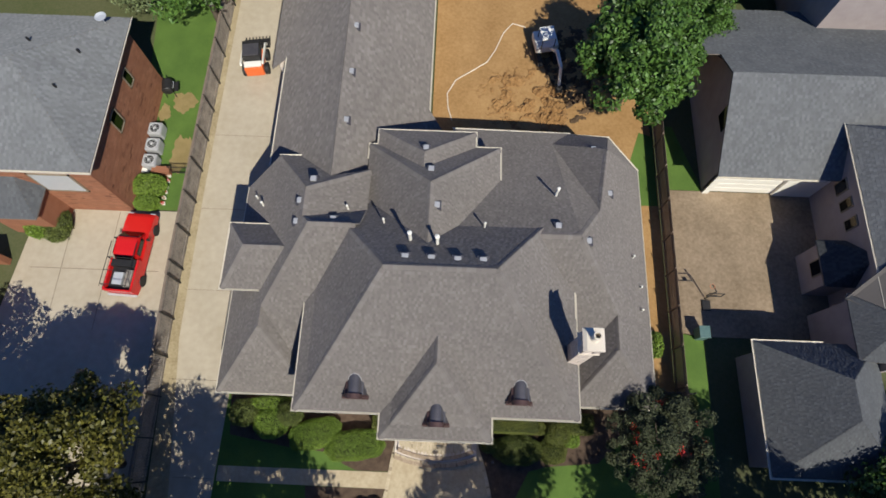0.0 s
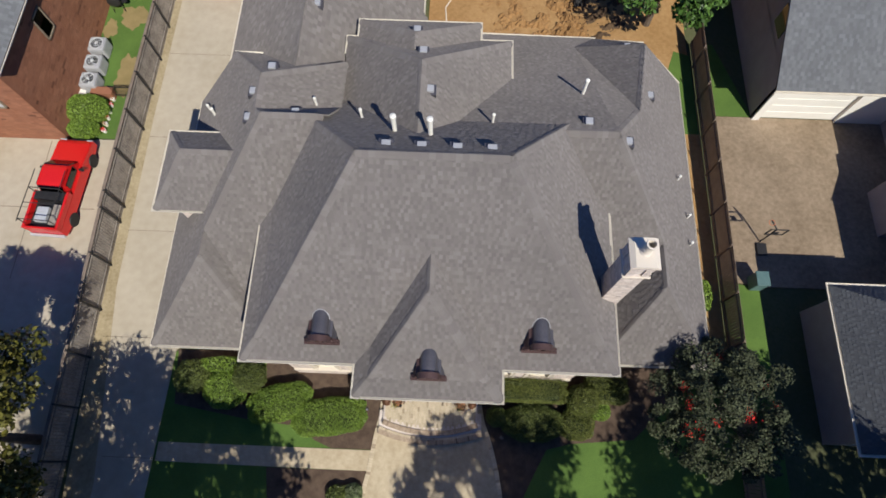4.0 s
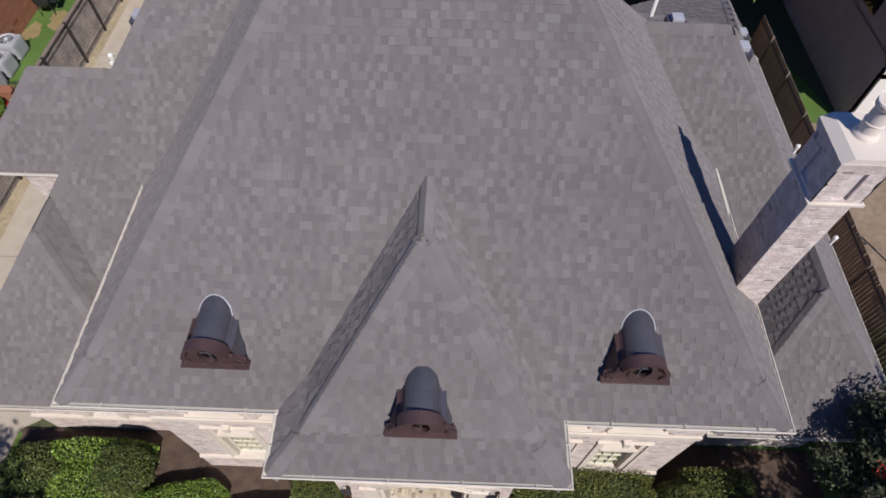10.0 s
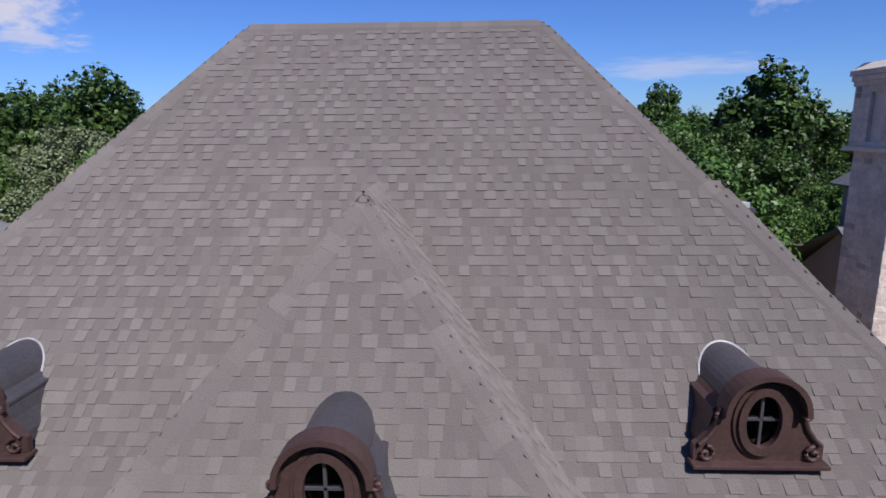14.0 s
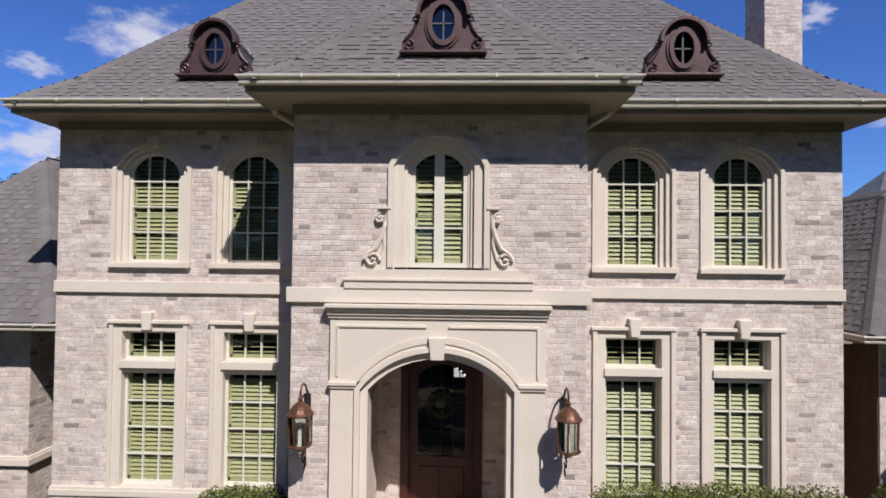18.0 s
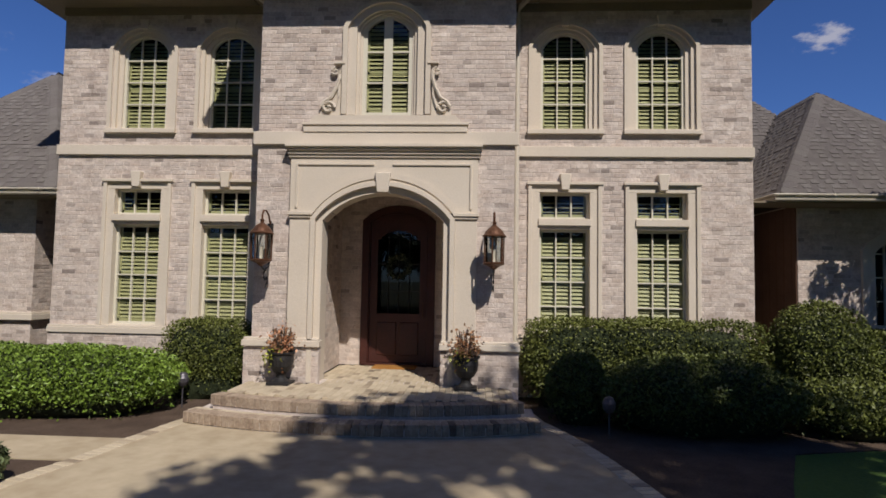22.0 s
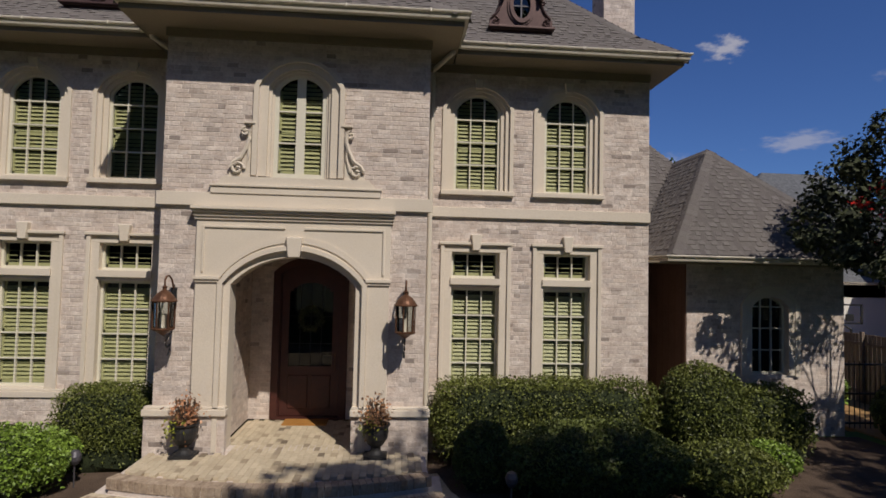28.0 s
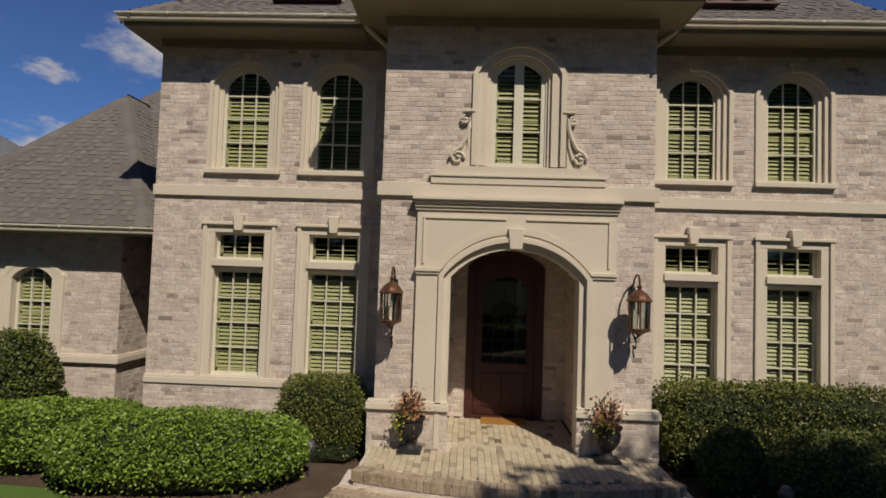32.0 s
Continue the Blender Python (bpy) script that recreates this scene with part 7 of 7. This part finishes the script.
# hip-roofed house behind the garage
hf = thing("far_house", "distant house with a grey hipped shingle roof", "house", (0, 0, 0))
part("wall", boxes((25.2, 35.8, 27.5, 33.6, -0.55, 7.0)), "mauve", hf)
roof(hf, [[(24.6, 26.9, 7.0), (36.4, 26.9, 7.0), (32.7, 30.5, 10.7), (28.0, 30.5, 10.7)], [(24.6, 34.2, 7.0), (24.6, 26.9, 7.0), (28.0, 30.5, 10.7)], [(36.4, 26.9, 7.0), (36.4, 34.2, 7.0), (32.7, 30.5, 10.7)], [(36.4, 34.2, 7.0), (24.6, 34.2, 7.0), (28.0, 30.5, 10.7), (32.7, 30.5, 10.7)]], "roof", "slate_far", step=0.19, tab=0.17)

# ---- vehicles and machines ----
def wheel(parent, x, y, z, r=0.38, w=0.26):
    t = part("wheel", lathe(bmesh.new(), [(r * 0.62, -w / 2), (r * 0.95, -w / 2), (r, -w / 2 + 0.04), (r, w / 2 - 0.04), (r * 0.95, w / 2), (r * 0.62, w / 2)], (0, 0, 0), 24), "black", parent)
    t.matrix_basis = pose(x, y, z, 0, 90, 0)
    part("rim", lathe(bmesh.new(), [(r * 0.62, -w / 2 + 0.02), (r * 0.5, -w / 2 + 0.05), (r * 0.5, w / 2 - 0.05), (r * 0.62, w / 2 - 0.02)], (0, 0, 0), 20), "steel", t)
    return t


tk = thing("pickup_truck", "bright red pickup truck with tools and a ladder rack", "truck", (-20.1, 10.2, -0.5), -2.5)
cab = bmesh.new()
prism(cab, [(-2.72, 0.45), (-2.72, 1.02), (-2.68, 1.06), (0.55, 1.06), (0.62, 1.10), (1.15, 1.12), (2.45, 1.02), (2.70, 0.88), (2.74, 0.45), (2.2, 0.36), (-2.3, 0.36)], -0.93, 0.93, "x")
for v in cab.verts:
    if v.co.z > 0.9:
        v.co.x *= 0.97
bmesh.ops.bevel(cab, geom=[e for e in cab.edges if abs(e.verts[0].co.x) > 0.8], offset=0.04, segments=2, affect="EDGES")
part("body", cab, "red", tk)
bm = prism(bmesh.new(), [(-0.62, 1.06), (-0.48, 1.70), (-0.30, 1.76), (0.55, 1.76), (0.70, 1.72), (1.25, 1.12)], -0.80, 0.80, "x")
for v in bm.verts:
    if v.co.z > 1.5:
        v.co.x *= 0.86
bmesh.ops.bevel(bm, geom=bm.edges[:], offset=0.05, segments=2, affect="EDGES")
part("cab", bm, "red", tk)
part("windscreen", prism(bmesh.new(), [(0.74, 1.70), (1.26, 1.14), (1.29, 1.16), (0.78, 1.73)], -0.66, 0.66, "x"), "car_glass", tk)
part("rear_glass", prism(bmesh.new(), [(-0.60, 1.20), (-0.50, 1.66), (-0.53, 1.66), (-0.63, 1.20)], -0.62, 0.62, "x"), "car_glass", tk)
for s in (-1, 1):
    part("side_glass", boxes((min(s * 0.765, s * 0.80), max(s * 0.765, s * 0.80), -0.35, 0.75, 1.18, 1.60)), "car_glass", tk)
    part("mirror", boxes((min(s * 0.93, s * 1.15), max(s * 0.93, s * 1.15), 0.72, 0.82, 1.12, 1.32), bevel=0.03), "black", tk)
    part("headlight", boxes((min(s * 0.55, s * 0.88), max(s * 0.55, s * 0.88), 2.66, 2.74, 0.74, 0.90), bevel=0.02), "steel", tk)
    for y in (-1.75, 1.75):
        wheel(tk, s * 0.84, y, 0.38)
part("bed_floor", boxes((-0.78, 0.78, -2.62, -0.70, 1.062, 1.07)), "black", tk)
for s in (-1, 1):
    part("bed_rail", boxes((min(s * 0.78, s * 0.92), max(s * 0.78, s * 0.92), -2.70, -0.62, 1.06, 1.42), bevel=0.02), "red", tk)
part("tailgate", boxes((-0.92, 0.92, -2.74, -2.64, 1.0, 1.42), bevel=0.02), "red", tk)
part("bumper", boxes((-0.92, 0.92, -2.86, -2.74, 0.5, 0.68), bevel=0.03), "steel", tk)
part("tool_box", boxes((-0.76, 0.76, -1.15, -0.70, 1.07, 1.48), bevel=0.02), "iron", tk)
bm = bmesh.new()
for s in (-1, 1):
    for y in (-2.5, -0.75):
        tube(bm, [(s * 0.80, y, 1.40), (s * 0.80, y, 2.0)], 0.025, 6)
    tube(bm, [(s * 0.80, -2.65, 2.0), (s * 0.80, 0.3, 2.0)], 0.025, 6)
for y in (-2.5, -1.6, -0.75):
    tube(bm, [(-0.80, y, 2.0), (0.80, y, 2.0)], 0.025, 6)
part("ladder_rack", bm, "iron", tk)
part("toolbox", boxes((-0.5, 0.1, -2.3, -1.5, 1.07, 1.32), bevel=0.02), "steel", tk)
part("toolbox", boxes((0.2, 0.6, -2.4, -1.3, 1.07, 1.25), bevel=0.02), "old_wood", tk)

sk = thing("skid_loader", "white and orange compact loader parked on the driveway", "loader", (-14.4, 25.6, -0.5), 8)
part("body", boxes((-0.66, 0.66, -1.3, 0.4, 0.35, 1.2), bevel=0.08), "orange", sk)
part("cab", boxes((-0.62, 0.62, -0.75, 0.65, 1.2, 1.9), bevel=0.06), "iron", sk)
part("cab_roof", boxes((-0.58, 0.58, -0.70, 0.30, 1.9, 1.98), bevel=0.03), "lead", sk)
part("engine_hood", boxes((-0.62, 0.62, -1.18, -0.78, 1.2, 1.42), bevel=0.05), "white", sk)
for s in (-1, 1):
    part("lift_arm", prism(bmesh.new(), [(-1.2, 1.5), (-1.1, 1.65), (1.1, 1.0), (1.5, 0.45), (1.35, 0.40), (0.95, 0.85)], s * 0.78 - 0.06, s * 0.78 + 0.06, "x"), "white", sk)
    for y in (-0.75, 0.45):
        wheel(sk, s * 0.80, y, 0.42, 0.42, 0.28)
bk = part("bucket", prism(bmesh.new(), [(1.35, 0.1), (2.2, 0.08), (2.2, 0.13), (1.5, 0.2), (1.45, 0.7), (1.35, 0.72)], -0.95, 0.95, "x"), "iron", sk)
for i in range(8):
    part("tooth", boxes((-0.9 + i * 0.25, -0.82 + i * 0.25, 2.15, 2.42, 0.07, 0.13)), "iron", bk)

ex = thing("mini_excavator", "small white excavator standing on the dug earth", "excavator", (7.0, 27.4, -0.5), 12)
for s in (-1, 1):
    part("track", prism(bmesh.new(), [(-1.0, 0.0), (1.0, 0.0), (1.2, 0.22), (1.0, 0.48), (-1.0, 0.48), (-1.2, 0.22)], s * 0.62 - 0.18, s * 0.62 + 0.18, "x"), "black", ex)
part("house_body", boxes((-0.85, 0.85, -0.3, 1.25, 0.55, 1.25), bevel=0.15), "white", ex)
part("canopy", boxes((-0.6, 0.45, -0.45, 0.7, 2.15, 2.25), bevel=0.05), "white", ex)
for x, y in ((-0.55, -0.4), (0.4, -0.4), (-0.55, 0.65), (0.4, 0.65)):
    part("canopy_post", tube(bmesh.new(), [(x, y, 1.2), (x, y, 2.18)], 0.035, 6), "iron", ex)
part("boom", prism(bmesh.new(), [(-0.3, 0.9), (-0.3, 1.15), (-1.5, 2.3), (-2.7, 2.1), (-2.75, 1.95), (-1.55, 2.05)], 0.1, 0.32, "x"), "white", ex)
part("stick", prism(bmesh.new(), [(-2.6, 2.15), (-2.8, 2.05), (-3.35, 0.6), (-3.2, 0.5)], 0.12, 0.30, "x"), "white", ex)
part("bucket", prism(bmesh.new(), [(-3.4, 0.65), (-3.1, 0.6), (-3.0, 0.2), (-3.3, 0.0), (-3.65, 0.2)], -0.05, 0.45, "x"), "iron", ex)
# heaps of dug earth
def heap(at, rx, ry, n, mat, label, rough, high):
    """Broken earth: low clods and furrows inside an oval that fades into the yard."""
    bm = bmesh.new()
    bmesh.ops.create_grid(bm, x_segments=n, y_segments=n, size=1.0)
    for v in bm.verts:
        p = Vector((at[0] + v.co.x * rx, at[1] + v.co.y * ry, 0))
        ragged = noise.noise(p * 0.7) * 0.35
        r = max(0.0, min(1.0, 1.5 * (1 - v.co.x ** 2 - v.co.y ** 2 + ragged * (1 - v.co.length) * 2)))
        clod = noise.fractal(p * 1.3, 0.9, 2.3, 6) * 0.5 + abs(noise.noise(p * 3.7)) * 0.35 - 0.12
        v.co = Vector((p.x, p.y, -0.58 + r * (high + rough * clod)))
    return tagged(part("dug_earth", bm, mat), label, "earth", "", "stuff")


heap((5.2, 23.6), 3.6, 3.2, 110, "dug", "rough heaps of freshly dug brown earth", 0.75, 0.13)
# this heap's dark colour carries the back tree's shade over the dug ground
heap((8.9, 26.0), 2.9, 5.2, 110, "dug_shade", "dug earth beside the excavator, coloured dark with the tree's shade", 0.8, 0.14)
heap((7.4, 22.6), 1.3, 2.6, 60, "dug", "loose ridge of tan earth under the digging bucket", 0.9, 0.25)
hose = [(5.6, 29.8), (4.6, 30.1), (3.9, 29.2), (3.3, 27.6), (2.7, 26.5), (1.5, 25.6), (0.4, 24.8), (-0.2, 23.6), (-0.1, 22.4), (0.2, 21.4)]
tagged(part("yard_hose", tube(bmesh.new(), [(x, y, -0.46) for x, y in hose], 0.04, 6), "stone"), "thin pale edging line laid over the bare earth", "hose")

bb = thing("basketball_hoop", "basketball hoop with a clear backboard on the court", "basketball hoop", (17.0, 8.4, -0.5))
bb.scale = (0.66, 0.66, 0.66)
part("pole", tube(bmesh.new(), [(0, 0, 0), (0, 0, 2.6), (-0.5, 0.55, 3.0)], 0.06, 8), "iron", bb)
part("backboard", boxes((-1.25, -1.15, 0, 0.06, 2.9, 3.9), (0.05, 0.15, 0, 0.06, 2.9, 3.9), (-1.25, 0.15, 0, 0.06, 3.82, 3.9), (-1.25, 0.15, 0, 0.06, 2.9, 2.98), (-0.75, -0.35, 0, 0.05, 3.05, 3.4)), "iron", bb)
bb.children[1].matrix_basis = pose(0, 0.6, 0)
part("rim", tube(bmesh.new(), [(-0.55 + 0.23 * math.cos(t), 0.95 + 0.23 * math.sin(t), 3.05) for t in [2 * math.pi * k / 16 for k in range(17)]], 0.012, 5), "orange", bb)
part("base", boxes((-0.4, 0.4, -0.6, 0.4, 0, 0.18), bevel=0.05), "iron", bb)
bn = thing("wheelie_bin", "weathered teal wheeled bin by the court", "bin", (16.3, 6.4, -0.5))
part("tub", boxes((-0.3, 0.3, -0.35, 0.35, 0.05, 1.0), bevel=0.04), "teal", bn)
part("lid", boxes((-0.33, 0.33, -0.38, 0.38, 1.0, 1.07), bevel=0.03), "teal", bn)

# ---- bricks and shingles that can be told apart one by one ----
def lay(parent, items, y, mat):
    """Bricks as objects of their own, on a few shared meshes."""
    shared = {}
    for cx, cz, hx, hz in items:
        k = (round(hx, 3), round(hz, 3))
        if k not in shared:
            shared[k] = box_data("brick", hx, 0.014, hz, mat, 0.005)
        b = new("brick", shared[k])
        b.parent = parent
        b.location = (cx, y + 0.0115 - 0.005 * RNG.random(), cz)


for (w, xa, xb, ops), side in zip(front_walls, ("l", "r")):
    low = brick_field(xa, xb, 0.585, 3.77, WY, cover[side])
    high = brick_field(xa, xb, 4.0, 6.56, WY, cover[side])
    foot = brick_field(xa, xb, GROUND, 0.44, WY - 0.05, [])
    brick_mesh(foot, WY - 0.05, "brick", w)
    near = [q for q in low + high if (abs(q[0]) < 2.45 or 3.78 < abs(q[0]) < 4.2) and q[1] > 0.6]
    near = near[:300]
    ids = set(near)
    lay(w, near, WY, "brick_one")
    brick_mesh([q for q in low + high if q not in ids], WY, "brick", w)
low = brick_field(-2.17, 2.17, 0.54, 3.76, 0, cover["bay"])
high = brick_field(-2.17, 2.17, 3.985, 6.56, 0, cover["bay"])
near = [q for q in high if q[1] < 5.6 and abs(q[0]) > 0.9][:300]
ids = set(near)
lay(bay_wall, near, 0, "brick_one")
brick_mesh([q for q in low + high if q not in ids], 0, "brick", bay_wall)


def lay_shingles(parent, poly, test):
    """The skipped tabs of one slope, as shingles of their own."""
    o, s, u, n, rows = shingle_rows(poly)
    shared = {}
    count = 0
    for a, b, c, d in rows:
        p = o + s * ((a + b) / 2) + u * c
        if not test(p):
            continue
        if count >= 300:
            continue
        count += 1
        exact, h = (b - a) / 2, (0.020 if RNG.random() > 0.5 else 0.006)
        w = round(exact, 2)
        if w < 0.02:
            continue
        if (w, h) not in shared:
            bm = bmesh.new()
            vs_ = [bm.verts.new(q) for q in ((-w, 0, -0.006), (w, 0, -0.006), (w, 0.157, -0.010), (-w, 0.157, -0.010), (-w, 0, h), (w, 0, h), (w, 0.157, 0.003), (-w, 0.157, 0.003))]
            for q in ((3, 2, 1, 0), (4, 5, 6, 7), (0, 1, 5, 4), (1, 2, 6, 5), (2, 3, 7, 6), (3, 0, 4, 7)):
                bm.faces.new([vs_[i] for i in q])
            me = bpy.data.meshes.new("shingle")
            bm.to_mesh(me)
            bm.free()
            me.materials.append(M["shingle_one"])
            shared[w, h] = me
        ob = new("shingle", shared[w, h])
        ob.parent = parent
        m = Matrix((s * (exact / w), u, n)).transposed().to_4x4()
        m.translation = p
        ob.matrix_basis = m


# front slope of the bay roof: the higher part joined, the lower courses as single shingles
face = BAYROOF[1]
zc = 7.88
f_lo = [face[0], face[1], tuple(Vector(face[1]).lerp(Vector(face[2]), (zc - 7.36) / (9.95 - 7.36))), tuple(Vector(face[0]).lerp(Vector(face[2]), (zc - 7.36) / (9.95 - 7.36)))]
lay_shingles(bay_roof, f_lo, lambda p: True)
shingles([[f_lo[3], f_lo[2], face[2]]], "shingle", bay_roof)

# ---- far clouds ----
def cloud(az, el, wide, high, seed, thick=1.0):
    """A far white cloud on the sky backdrop, 1.5 km off."""
    m = bpy.data.materials.new("cloud")
    m.use_nodes = True
    n, ln = m.node_tree.nodes, m.node_tree.links.new
    n.remove(n["Principled BSDF"])
    tc, no, clear, em, mix = n.new("ShaderNodeTexCoord"), n.new("ShaderNodeTexNoise"), n.new("ShaderNodeBsdfTransparent"), n.new("ShaderNodeEmission"), n.new("ShaderNodeMixShader")
    no.noise_dimensions = "4D"
    no.inputs["W"].default_value, no.inputs["Scale"].default_value, no.inputs["Detail"].default_value, no.inputs["Roughness"].default_value = seed * 3.7, 2.6, 8, 0.58
    ln(tc.outputs["Object"], no.inputs["Vector"])
    ln_ = n.new("ShaderNodeVectorMath")
    ln_.operation = "LENGTH"
    ln(tc.outputs["Object"], ln_.inputs[0])
    f = n.new("ShaderNodeMath")
    f.operation = "MULTIPLY_ADD"
    f.inputs[1].default_value, f.inputs[2].default_value = -0.55, 0.12
    ln(ln_.outputs["Value"], f.inputs[0])
    s = n.new("ShaderNodeMath")
    ln(no.outputs["Fac"], s.inputs[0])
    ln(f.outputs[0], s.inputs[1])
    r = n.new("ShaderNodeMapRange")
    r.interpolation_type = "SMOOTHSTEP"
    r.inputs["From Min"].default_value, r.inputs["From Max"].default_value, r.inputs["To Max"].default_value = 0.27, 0.60, 0.94 * thick
    ln(s.outputs[0], r.inputs["Value"])
    em.inputs["Color"].default_value, em.inputs["Strength"].default_value = (0.92, 0.91, 1.0, 1), 0.65
    ln(r.outputs["Result"], mix.inputs["Fac"])
    ln(clear.outputs[0], mix.inputs[1])
    ln(em.outputs[0], mix.inputs[2])
    ln(mix.outputs[0], n["Material Output"].inputs["Surface"])
    M["cloud_now"] = m
    dist = 1500
    a, e = radians(az), radians(el)
    at = Vector((math.sin(a) * math.cos(e), math.cos(a) * math.cos(e), math.sin(e))) * dist
    ob = raw("backdrop_cloud", [(-1, 0, -1), (1, 0, -1), (1, 0, 1), (-1, 0, 1)], [(0, 1, 2, 3)], "cloud_now", None, "white fair-weather cloud", "structure")
    ob.matrix_basis = Matrix.Translation(at) @ Matrix.Rotation(-a, 4, "Z") @ Matrix.Rotation(e, 4, "X") @ Matrix.Diagonal((dist * math.tan(radians(wide)), 1, dist * math.tan(radians(high)), 1))


for k, q in enumerate([(-28.4, 18.6, 9.5, 5.0, 1.0), (-19.7, 18.3, 5.2, 3.4, 0.95), (-17.0, 22.0, 4.8, 2.6, 0.8), (-37.4, 15.5, 3.4, 1.6, 0.7), (-37.0, 9.4, 6.8, 3.6, 1.0), (-35.5, 7.4, 6.5, 1.8, 0.7), (-46, 17, 7, 5, 0.9),
                       (30.5, 20.3, 3.4, 1.8, 0.75), (26.2, 10.6, 4.2, 2.0, 0.45), (36, 12, 5, 1.6, 0.5), (47, 17, 7, 3, 0.6), (-8, 4.6, 20, 1.6, 0.5), (20, 5.4, 16, 1.8, 0.5), (-5, 40, 16, 6, 0.7)]):
    cloud(*q[:4], k + 1, q[4])
